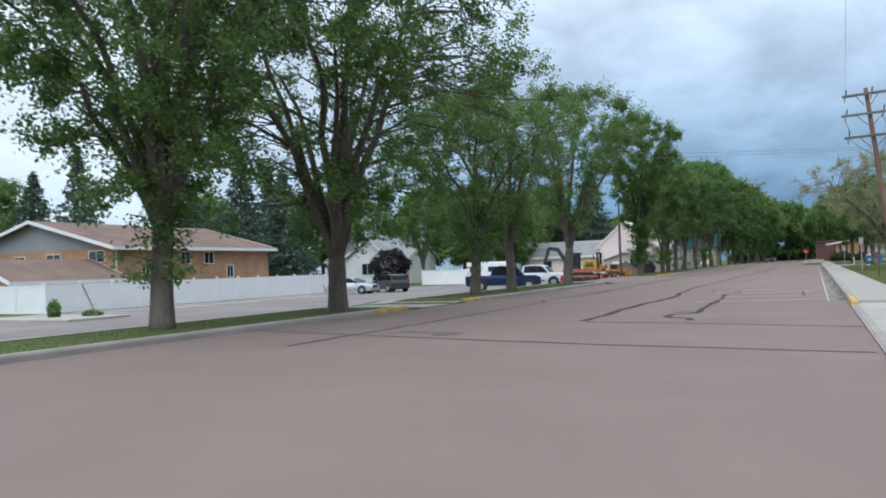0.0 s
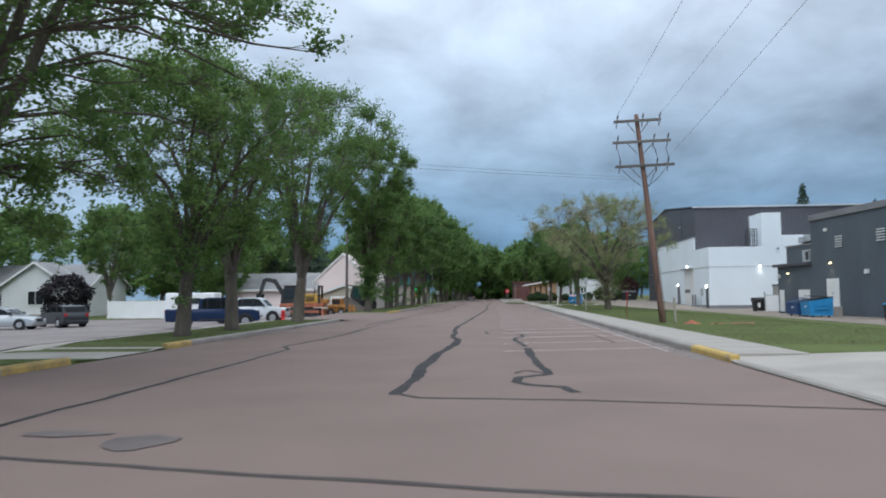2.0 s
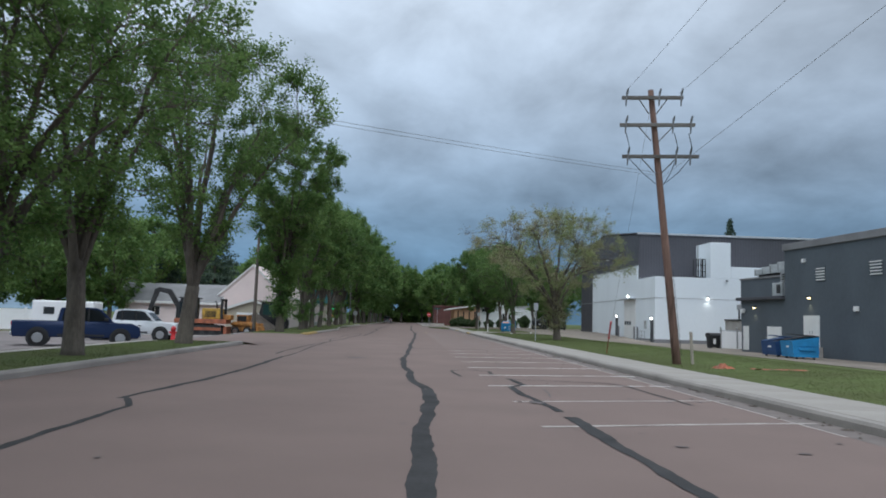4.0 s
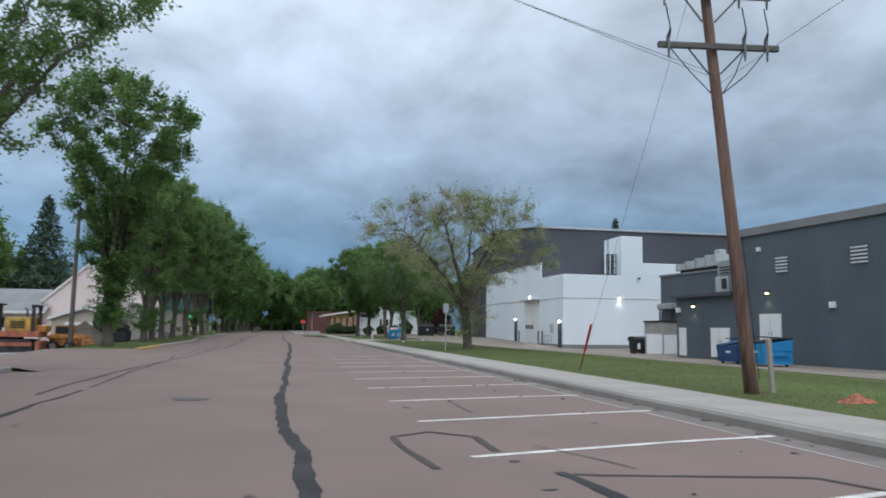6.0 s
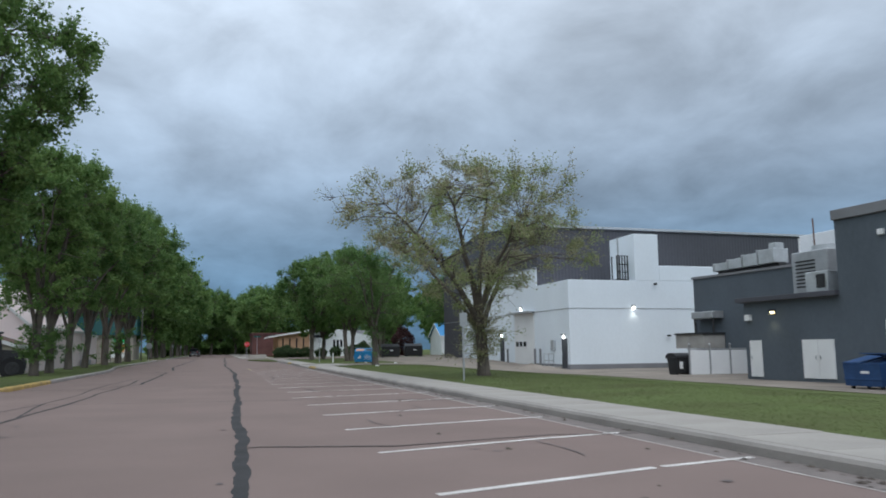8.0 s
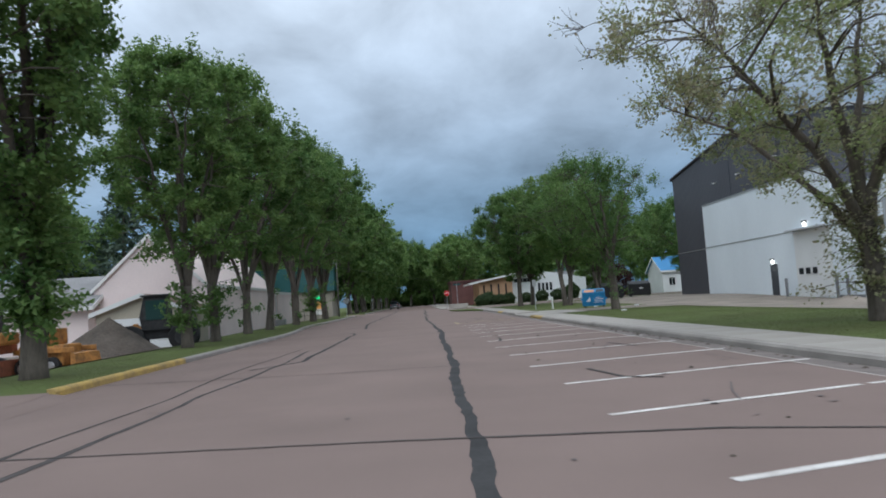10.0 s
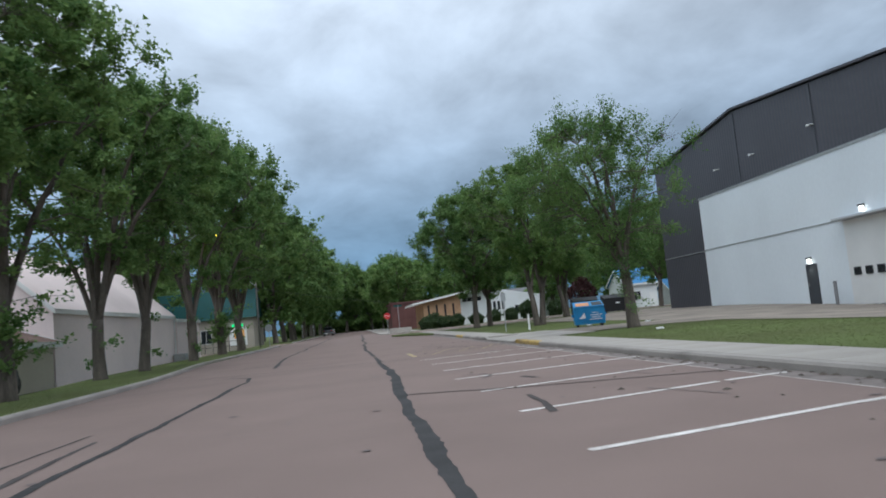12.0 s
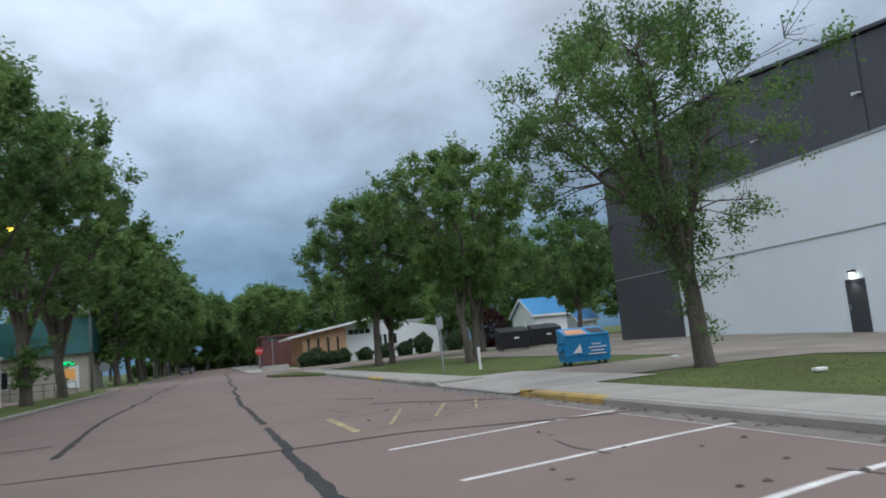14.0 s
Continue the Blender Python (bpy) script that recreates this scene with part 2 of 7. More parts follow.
M = dict(
    asphalt=material("worn_asphalt", (0.222, 0.168, 0.150), 0.92, var=0.06, grain=60, patch=0.45, bump=0.6, dist=0.006, spec=0.2),
    lot=material("lot_asphalt", (0.225, 0.20, 0.196), 0.92, var=0.13, grain=50, patch=0.3, bump=0.45, dist=0.006, spec=0.2),
    tar=material("crack_sealant", (0.058, 0.057, 0.058), 0.85, var=0.18, grain=20, patch=1.5, bump=0.2, spec=0.12),
    thin_tar=material("weathered_sealant", (0.085, 0.076, 0.074), 0.9, var=0.18, grain=20, patch=1.5, bump=0.2, spec=0.12),
    patch=material("old_patch", (0.15, 0.128, 0.124), 0.9, var=0.2, grain=40, patch=1.2, bump=0.4),
    concrete=material("pale_concrete", (0.372, 0.345, 0.312), 0.9, var=0.14, grain=35, patch=0.5, bump=0.3, dist=0.004),
    kerb=material("kerb_concrete", (0.33, 0.305, 0.28), 0.9, var=0.16, grain=30, patch=0.7, bump=0.4, dist=0.005),
    yellow=material("worn_yellow_paint", (0.50, 0.34, 0.09), 0.8, var=0.25, grain=14, patch=1.6, bump=0.2, tint=(0.45, 0.36, 0.24)),
    white=material("worn_line_paint", (0.78, 0.76, 0.73), 0.8, var=0.10, grain=12, patch=2.0, bump=0.2, tint=(0.55, 0.5, 0.47)),
    faded=material("faded_line_paint", (0.50, 0.46, 0.43), 0.85, var=0.18, grain=12, patch=2.0, bump=0.2, tint=(0.34, 0.29, 0.27)),
    faded_yellow=material("faded_yellow_paint", (0.42, 0.33, 0.17), 0.85, var=0.2, grain=12, patch=2.0, bump=0.2, tint=(0.27, 0.22, 0.18)),
    grass=material("mown_grass", (0.098, 0.130, 0.044), 0.95, var=0.2, grain=40, patch=0.35, bump=0.35, dist=0.015, tint=(0.135, 0.132, 0.060), spec=0.1),
    blades=leaf_material("grass_blades", (0.092, 0.124, 0.042), (0.142, 0.165, 0.064), 0.45),
    dirt=material("packed_gravel", (0.25, 0.215, 0.18), 0.95, var=0.2, grain=18, patch=0.4, bump=0.7, dist=0.02),
    gravel=material("dark_gravel", (0.115, 0.095, 0.08), 0.95, var=0.3, grain=9, patch=1.0, bump=1.0, dist=0.05),
    bark=stretched(material("furrowed_bark", (0.132, 0.112, 0.094), 0.95, var=0.3, grain=22, patch=2.5, bump=1.0, dist=0.03), 1, 1, 0.25),
    leaf=leaf_material("elm_leaves", (0.080, 0.160, 0.048), (0.232, 0.338, 0.108), 0.48),
    leaf_dark=leaf_material("dark_elm_leaves", (0.076, 0.158, 0.050), (0.215, 0.322, 0.108), 0.48),
    leaf_pale=leaf_material("pale_leaves_and_seeds", (0.36, 0.31, 0.22), (0.26, 0.34, 0.12), 0.48),
    shrub=leaf_material("shrub_leaves", (0.035, 0.062, 0.028), (0.080, 0.115, 0.046), 0.25),
    gutter=material("worn_gutter", (0.20, 0.172, 0.160), 0.92, var=0.14, grain=60, patch=3.0, bump=0.4, dist=0.005),
    needles=leaf_material("spruce_needles", (0.042, 0.074, 0.054), (0.115, 0.16, 0.115), 0.3),
    plum=leaf_material("dark_purple_leaves", (0.020, 0.020, 0.024), (0.055, 0.045, 0.055), 0.15),
    red_leaf=leaf_material("dark_red_leaves", (0.032, 0.015, 0.015), (0.075, 0.032, 0.03), 0.2),
    pole=stretched(material("weathered_pole", (0.185, 0.115, 0.092), 0.9, var=0.5, grain=22, patch=3.0, bump=0.7, dist=0.012, tint=(0.07, 0.045, 0.04)), 1, 1, 0.10),
    arm=stretched(material("grey_crossarm", (0.17, 0.16, 0.15), 0.9, var=0.2, grain=20, patch=2, bump=0.4), 0.2, 1, 1),
    grey_pole=stretched(material("bleached_timber_pole", (0.24, 0.20, 0.175), 0.9, var=0.3, grain=22, patch=3.0, bump=0.5, dist=0.01), 1, 1, 0.10),
    porcelain=material("grey_insulator", (0.12, 0.125, 0.13), 0.3, var=0.05, bump=0.0),
    thin_wire=material("thin_weathered_cable", (0.20, 0.205, 0.21), 0.6, var=0.05, bump=0.0),
    plywood=material("weathered_plywood", (0.36, 0.345, 0.32), 0.85, var=0.10, grain=12, patch=1.2, bump=0.1),
    wire=material("black_cable", (0.03, 0.03, 0.032), 0.6, var=0.05, bump=0.0),
    steel=material("galvanised_steel", (0.42, 0.43, 0.44), 0.5, 0.6, var=0.10, grain=18, patch=2.0, bump=0.1),
    ac=material("weathered_sheet_metal", (0.50, 0.52, 0.53), 0.5, 0.35, var=0.14, grain=6, patch=1.2, bump=0.1),
    wall_white=stretched(material("white_painted_wall", (0.77, 0.82, 0.86), 0.75, var=0.035, grain=9, patch=0.25, bump=0.12, dist=0.01), 1, 1, 0.5),
    wall_dark=ribbed(material("charcoal_metal_siding", (0.088, 0.088, 0.102), 0.55, 0.15, var=0.08, grain=4, patch=0.2), "X", 0.30, 0.03),
    wall_dark_y=ribbed(material("charcoal_metal_siding_end", (0.088, 0.088, 0.102), 0.55, 0.15, var=0.08, grain=4, patch=0.2), "Y", 0.30, 0.03),
    wall_grey=stretched(material("dark_grey_painted_block", (0.100, 0.118, 0.138), 0.75, var=0.10, grain=7, patch=0.35, bump=0.25, dist=0.01), 1, 1, 0.6),
    roof_edge=material("pale_roof_trim", (0.55, 0.57, 0.60), 0.45, 0.3, var=0.05, bump=0.0),
    roof_flat=material("flat_roof_membrane", (0.22, 0.22, 0.23), 0.9, var=0.1),
    brick=material("orange_brick", (0.43, 0.26, 0.155), 0.9, var=0.16, grain=16, patch=0.8, bump=0.5, dist=0.01, island=-0.10),
    mortar=material("grey_mortar", (0.42, 0.34, 0.27), 0.95, var=0.1),
    shingle=material("brown_shingles", (0.19, 0.132, 0.108), 0.95, var=0.16, grain=9, patch=0.5, bump=0.6, dist=0.02, island=-0.12),
    shingle_grey=material("grey_shingles", (0.245, 0.245, 0.25), 0.95, var=0.14, grain=9, patch=0.5, bump=0.6, dist=0.02, island=-0.10),
    siding=material("white_lap_siding", (0.72, 0.735, 0.74), 0.7, var=0.05, grain=8, patch=0.5, bump=0.1),
    siding_beige=material("pinkish_beige_metal_siding", (0.84, 0.72, 0.70), 0.7, var=0.05, grain=8, patch=0.3, bump=0.1),
    siding_olive=material("olive_beige_siding", (0.50, 0.45, 0.36), 0.75, var=0.06, grain=8, patch=0.4, bump=0.1),
    siding_grey=material("grey_gable_siding", (0.30, 0.31, 0.325), 0.8, var=0.06, grain=8, patch=0.4, bump=0.1),
    vinyl=material("white_vinyl", (0.82, 0.83, 0.84), 0.5, var=0.03, grain=6, patch=0.8, bump=0.05),
    trim=material("white_trim", (0.78, 0.78, 0.77), 0.6, var=0.04, bump=0.0),
    glass=material("dark_window_glass", (0.022, 0.026, 0.03), 0.08, var=0.05, bump=0.0, spec=0.6),
    cab_glass=material("greenish_cab_glass", (0.03, 0.07, 0.066), 0.12, var=0.05, bump=0.0, spec=0.5),
    door_dark=material("dark_grey_door", (0.055, 0.06, 0.07), 0.6, var=0.08, bump=0.05),
    rubber=material("tyre_rubber", (0.022, 0.022, 0.023), 0.85, var=0.15, grain=14, bump=0.3),
    chrome=material("bright_rim", (0.55, 0.56, 0.57), 0.3, 0.8, var=0.08, bump=0.0),
    black=material("black_plastic", (0.025, 0.026, 0.028), 0.55, var=0.12, grain=10, patch=1.0, bump=0.1),
    red_lamp=material("red_lens", (0.40, 0.03, 0.03), 0.3, bump=0.0),
    clear_lamp=material("clear_lens", (0.65, 0.66, 0.66), 0.15, bump=0.0),
    silver=material("silver_car_paint", (0.46, 0.48, 0.50), 0.3, 0.5, var=0.04, bump=0.0),
    grey_paint=material("dark_grey_car_paint", (0.055, 0.06, 0.068), 0.28, 0.3, var=0.05, bump=0.0),
    blue_paint=material("dark_blue_car_paint", (0.018, 0.032, 0.085), 0.25, 0.2, var=0.05, bump=0.0),
    white_paint=material("silver_white_car_paint", (0.62, 0.64, 0.66), 0.3, 0.2, var=0.04, bump=0.0),
    bin_blue=material("sky_blue_painted_steel", (0.035, 0.25, 0.52), 0.5, var=0.12, grain=10, patch=1.5, bump=0.1),
    bin_navy=material("navy_painted_steel", (0.03, 0.075, 0.19), 0.5, var=0.14, grain=10, patch=1.5, bump=0.1),
    orange=material("dirty_orange_machine_paint", (0.44, 0.20, 0.05), 0.6, var=0.28, grain=9, patch=2.2, bump=0.2, tint=(0.24, 0.13, 0.07)),
    machine_yellow=material("dirty_yellow_machine_paint", (0.55, 0.34, 0.06), 0.55, var=0.22, grain=9, patch=2.2, bump=0.2, tint=(0.34, 0.22, 0.08)),
    red_orange=material("faded_red_orange_paint", (0.40, 0.13, 0.07), 0.6, var=0.25, grain=9, patch=2.4, bump=0.15, tint=(0.24, 0.12, 0.08)),
    machine=material("dark_machine_steel", (0.05, 0.05, 0.052), 0.7, 0.3, var=0.25, grain=12, patch=2.0, bump=0.3),
    red=material("stop_sign_red", (0.55, 0.03, 0.035), 0.5, var=0.06, bump=0.0),
    roof_blue=material("bright_blue_metal_roof", (0.045, 0.22, 0.46), 0.4, 0.1, var=0.06, bump=0.05),
    maroon=material("maroon_brick", (0.13, 0.06, 0.055), 0.9, var=0.14, grain=16, patch=0.8, bump=0.4),
    teal=material("dark_teal_metal", (0.013, 0.08, 0.08), 0.5, 0.1, var=0.08, bump=0.05),
    tan=material("tan_stucco", (0.38, 0.34, 0.29), 0.85, var=0.10, bump=0.1),
    terracotta=material("terracotta_roof", (0.42, 0.15, 0.08), 0.85, var=0.15, grain=8, bump=0.4),
    poster=material("orange_sticker", (0.70, 0.33, 0.16), 0.6, bump=0.0),
    lamp_white=glow("lit_white_lamp", (1.0, 0.97, 0.86), 6.0),
    lamp_warm=glow("lit_warm_lamp", (1.0, 0.80, 0.42), 5.0),
    lamp_sodium=glow("lit_sodium_lamp", (1.0, 0.62, 0.05), 7.0),
    sign_green=glow("lit_green_sign", (0.02, 0.75, 0.22), 0.8),
    poster_glow=glow("lit_orange_sign", (0.70, 0.34, 0.10), 0.2),
)

# ---------------------------------------------------------------- building tools


def thing(name, label, category, at=(0, 0, 0), turn=0.0, group="", kind=""):
    """An empty at a thing's base, which carries its parts."""
    ob = new(name)
    ob.empty_display_size = 0.3
    ob.matrix_basis = pose(*at, 0, 0, turn)
    return tagged(ob, label, category, group, kind)


def finish(name, mesh, mat, parent=None, label="", smooth=False):
    mats = mat if isinstance(mat, (list, tuple)) else [mat]
    for m in mats:
        mesh.materials.append(m)
    if smooth:
        mesh.shade_smooth()
    ob = new(name, mesh)
    ob.parent = parent
    if label:
        ob["label"] = label
    return ob


def part(name, bm, mat, parent=None, label="", smooth=False):
    bmesh.ops.recalc_face_normals(bm, faces=bm.faces[:])
    mesh = bpy.data.meshes.new(name)
    bm.to_mesh(mesh)
    bm.free()
    return finish(name, mesh, mat, parent, label, smooth)


def raw(name, verts, faces, mat, parent=None, label="", smooth=False):
    mesh = bpy.data.meshes.new(name)
    mesh.from_pydata(verts, [], faces)
    return finish(name, mesh, mat, parent, label, smooth)


def structure(ob, label="", category=""):
    return tagged(ob, label, category, "", "structure")


def box(bm, x0, x1, y0, y1, z0, z1, bevel=0.0, m=None):
    r = bmesh.ops.create_cube(bm, size=1.0)
    vs = r["verts"]
    for v in vs:
        v.co = Vector((x0 + (v.co.x + 0.5) * (x1 - x0), y0 + (v.co.y + 0.5) * (y1 - y0), z0 + (v.co.z + 0.5) * (z1 - z0)))
        if m:
            v.co = m @ v.co
    if bevel:
        es = list({e for v in vs for e in v.link_edges})
        bmesh.ops.bevel(bm, geom=es, offset=bevel, segments=2, affect="EDGES", profile=0.5)
    return bm


def boxed(*a, **k):
    return box(bmesh.new(), *a, **k)


def tube(bm, pts, radii, sides=8, cap=True):
    """A tapered tube along a line of points."""
    pts = [Vector(p) for p in pts]
    rings = []
    for i, p in enumerate(pts):
        d = (pts[min(i + 1, len(pts) - 1)] - pts[max(i - 1, 0)]).normalized()
        side = d.cross(Vector((0.31, 0.95, 0.05)))
        if side.length < 1e-3:
            side = d.cross(Vector((1, 0, 0)))
        side.normalize()
        other = d.cross(side)
        r = radii[i] if isinstance(radii, (list, tuple)) else radii
        rings.append([bm.verts.new(p + (side * math.cos(a) + other * math.sin(a)) * r) for a in (2 * math.pi * k / sides for k in range(sides))])
    for a, b in zip(rings, rings[1:]):
        for k in range(sides):
            bm.faces.new((a[k], a[(k + 1) % sides], b[(k + 1) % sides], b[k]))
    if cap:
        bm.faces.new(rings[0][::-1])
        bm.faces.new(rings[-1])
    return bm


def prism(bm, outline, w0, w1, axis="x", inset=0.0):
    """A side view of (a, z) points, drawn out from w0 to w1 along an axis; inset narrows the far end's top."""
    def put(a, z, w):
        return (w, a, z) if axis == "x" else (a, w, z)
    lo = [bm.verts.new(put(a, z, w0)) for a, z in outline]
    hi = [bm.verts.new(put(a, z, w1)) for a, z in outline]
    n = len(outline)
    bm.faces.new(lo)
    bm.faces.new(hi[::-1])
    for i in range(n):
        bm.faces.new((lo[i], lo[(i + 1) % n], hi[(i + 1) % n], hi[i]))
    return bm


def smooth01(v):
    v = min(1.0, max(0.0, v))
    return v * v * (3 - 2 * v)


ROAD_L, ROAD_R = -11.2, 2.0


def kerb_left(y):
    """The left edge of the street, which widens a little further up."""
    return -11.2 - 1.3 * smooth01((y - 92) / 20)


def span(v, a, b, soft=1.5):
    """1 between a and b, falling to 0 outside."""
    return smooth01((v - a) / soft + 0.5) * (1 - smooth01((v - b) / soft + 0.5))


def land(x, y):
    """The height of the ground beside the street: lower lots on the left, a sunken yard by the hall on the right."""
    if x > -4.5:
        r = -0.32 + 0.66 * smooth01((y - 88) / 30) - 0.2 * smooth01((y - 150) / 60)
        gap = max(span(y, 12, 23.5), span(y, 97.5, 104.5), span(y, 146, 160, 3))
        near = 0.15 - 0.14 * gap * (1 - smooth01((x - 2.2) / 3))
        return near + (r - near) * smooth01((x - 7.5) / 12)
    low = -0.55 + 0.25 * smooth01((y - 95) / 40)
    gap = max(span(y, 23.6, 28.0), span(y, 50.5, 68.3, 2.5), span(y, 150, 165, 3))
    near = 0.13 - 0.12 * gap
    return near + (low - near) * smooth01((-14.3 - x) / 6.0)


def sheet(name, x0, x1, y0, y1, mat, lift=0.0, step=2.0, parent=None):
    """A sheet that follows the ground."""
    nx, ny = max(1, math.ceil((x1 - x0) / step)), max(1, math.ceil((y1 - y0) / step))
    vs = [(x0 + (x1 - x0) * i / nx, y0 + (y1 - y0) * j / ny) for j in range(ny + 1) for i in range(nx + 1)]
    vs = [(x, y, land(x, y) + lift) for x, y in vs]
    fs = [(j * (nx + 1) + i, j * (nx + 1) + i + 1, (j + 1) * (nx + 1) + i + 1, (j + 1) * (nx + 1) + i) for j in range(ny) for i in range(nx)]
    return raw(name, vs, fs, mat, parent, smooth=True)


def ribbon(bm, pts, width, z=0.004, wobble=0.0, rng=None):
    """A flat strip of tar or paint along a line on the street."""
    rng = rng or random
    P = [Vector((p[0], p[1], 0)) for p in pts]
    fine = []
    for a, b in zip(P, P[1:]):
        n = max(1, int((b - a).length / 0.16))
        fine += [a.lerp(b, k / n) for k in range(n)]
    fine.append(P[-1])
    left, right = [], []
    off = wide = 0.0
    for i, p in enumerate(fine):
        d = (fine[min(i + 1, len(fine) - 1)] - fine[max(i - 1, 0)]).normalized()
        nrm = Vector((-d.y, d.x, 0))
        off = 0.90 * off + rng.uniform(-wobble, wobble) * 0.42
        wide = 0.88 * wide + rng.uniform(-wobble, wobble) * 0.14
        w = width / 2 + (max(-0.3, min(0.35, wide / wobble)) * width / 2 + rng.uniform(-0.025, 0.025) * width / 2 if wobble else 0)
        c = p + nrm * off
        left.append(bm.verts.new((c.x + nrm.x * w, c.y + nrm.y * w, z)))
        right.append(bm.verts.new((c.x - nrm.x * w, c.y - nrm.y * w, z)))
    for i in range(len(fine) - 1):
        bm.faces.new((left[i], right[i], right[i + 1], left[i + 1]))
    return bm

# ---------------------------------------------------------------- ground, street, kerbs
def build_ground():
    left = [-1500, -600, -250, -120, -80, -60, -50, -44, -39, -34, -30, -26, -23, -21, -20, -19, -18, -17, -16, -15, -14.3, -13, -12, -11.36, -11.20]
    right = [2.0, 2.14, 3, 4, 5, 6, 7.5, 9, 10.5, 12, 13.5, 15, 17, 19, 21, 24, 28, 36, 50, 80, 120, 250, 600, 1500]
    ys = [-1500, -500, -150, -60, -30] + [-20 + 1.5 * k for k in range(140)] + [195, 205, 220, 240, 270, 310, 360, 430, 600, 900, 1500]
    vs = []
    for y in ys:
        for i, x in enumerate(left + right):
            xx = x + (kerb_left(y) - ROAD_L if -20 < x < 0 else 0)
            sunk = x in (-11.20, 2.0)
            dip = 0.06 if 2.1 < x < 5.3 and (12.0 < y < 23.3 or 97.4 < y < 104.9) else 0.0
            vs.append((xx, y, -0.012 if sunk else land(x, y) - dip))
    n = len(left + right)
    fs = [(j * n + i, j * n + i + 1, (j + 1) * n + i + 1, (j + 1) * n + i) for j in range(len(ys) - 1) for i in range(n - 1)]
    return structure(raw("ground", vs, fs, M["grass"], smooth=False), "mown green grass verges and yards along the street", "ground")


build_ground()

ys = [-200, -60] + [-30 + 4 * k for k in range(60)] + [230, 300, 430, 700]
road_v = [(x, y, 0.0) for y in ys for x in (kerb_left(y), -8, -4, 0, ROAD_R)]
road_f = [(j * 5 + i, j * 5 + i + 1, j * 5 + i + 6, j * 5 + i + 5) for j in range(len(ys) - 1) for i in range(4)]
street = structure(raw("road", road_v, road_f, M["asphalt"]), "wide street of worn pinkish grey asphalt with sealed cracks", "road")


def kerb_run(name, y0, y1, side, mat, drop=0.0):
    """A kerb with a rounded top edge; side -1 is the left one."""
    bm = bmesh.new()
    n = max(2, int((y1 - y0) / 3))
    prof = [(0.0, -0.1), (0.0, 0.10), (0.03, 0.145), (0.16, 0.155), (0.16, -0.1)]
    rows = []
    for k in range(n + 1):
        y = y0 + (y1 - y0) * k / n
        base = kerb_left(y) if side < 0 else ROAD_R
        rows.append([bm.verts.new((base + side * a, y, z - (drop if z > 0 else 0))) for a, z in prof])
    for a, b in zip(rows, rows[1:]):
        for k in range(len(prof) - 1):
            bm.faces.new((a[k], a[k + 1], b[k + 1], b[k]))
    bm.faces.new(rows[0])
    bm.faces.new(rows[-1][::-1])
    return structure(part(name, bm, mat), "yellow-painted concrete kerb" if mat == M["yellow"] else "worn concrete kerb beside the street", "kerb")


for a, b, m in ((-60, 21.2, "kerb"), (21.2, 23.4, "yellow"), (28.0, 29.6, "yellow"), (29.6, 50.2, "kerb"), (68.6, 76.5, "yellow"), (76.5, 149, "kerb"), (166, 420, "kerb")):
    kerb_run("kerb", a, b, -1, M[m])
for a, b, m in ((-60, 11.5, "kerb"), (23.2, 26.2, "yellow"), (26.2, 93.6, "kerb"), (93.6, 97.6, "yellow"), (104.8, 113, "kerb"), (113, 116, "yellow"), (116, 145, "kerb"), (161, 420, "kerb")):
    kerb_run("kerb", a, b, 1, M[m])

for a, b in ((11.5, 23.2), (97.6, 104.8)):
    kerb_run("kerb", a, b, 1, M["kerb"], 0.095)

# pavement on the right: slabs with joints
walk_root = thing("pavement", "pale concrete pavement slabs behind the kerb", "pavement", kind="structure")
y = 23.5
k = 0
slab_mesh = None
while y < 145:
    if not 97.3 < y + 0.75 < 104.6:
        z = land(3, y + 0.75)
        if slab_mesh is None:
            bm = boxed(0, 1.42, 0.006, 1.494, -0.10, 0.012, bevel=0.012)
            ob = part("slab", bm, M["concrete"], walk_root)
            slab_mesh = ob.data
        else:
            ob = new("slab", slab_mesh)
            ob.parent = walk_root
        ob.matrix_basis = pose(2.165, y, z, random.uniform(-0.15, 0.15), random.uniform(-0.2, 0.2), 0)
    y += 1.5
structure(sheet("pavement", 2.165, 3.6, 161, 300, M["concrete"], 0.012), "pale concrete pavement further up the street", "pavement")
structure(sheet("pavement", 1.99, 6.0, 11.3, 23.6, M["concrete"], 0.022, 0.5), "pale concrete driveway apron", "driveway")
structure(sheet("pavement", 1.99, 5.2, 96.9, 105.3, M["concrete"], 0.022, 0.5), "concrete driveway crossing into the yard", "driveway")
structure(sheet("pavement", 6.0, 30, 12.5, 23.0, M["lot"], 0.02), "asphalt driveway beside the lawn", "driveway")
structure(sheet("pavement", 5.2, 11.0, 98.2, 104.4, M["dirt"], 0.02), "gravelly driveway into the yard", "driveway")
structure(sheet("pavement", 11.0, 36, 76, 137, M["dirt"], 0.022), "worn gravelly yard beside the hall", "yard")
structure(sheet("pavement", 14.0, 36, 38, 76, M["dirt"], 0.022), "worn gravelly yard beside the grey block", "yard")
structure(sheet("road", 2.02, 80, 146.5, 160, M["asphalt"], 0.02), "side street of worn asphalt", "road")
structure(sheet("pavement", 3.7, 60, 142.5, 144, M["concrete"], 0.02), "pale concrete pavement by the side street", "pavement")
structure(sheet("pavement", 3.7, 60, 162, 163.6, M["concrete"], 0.02), "pale concrete pavement by the side street", "pavement")

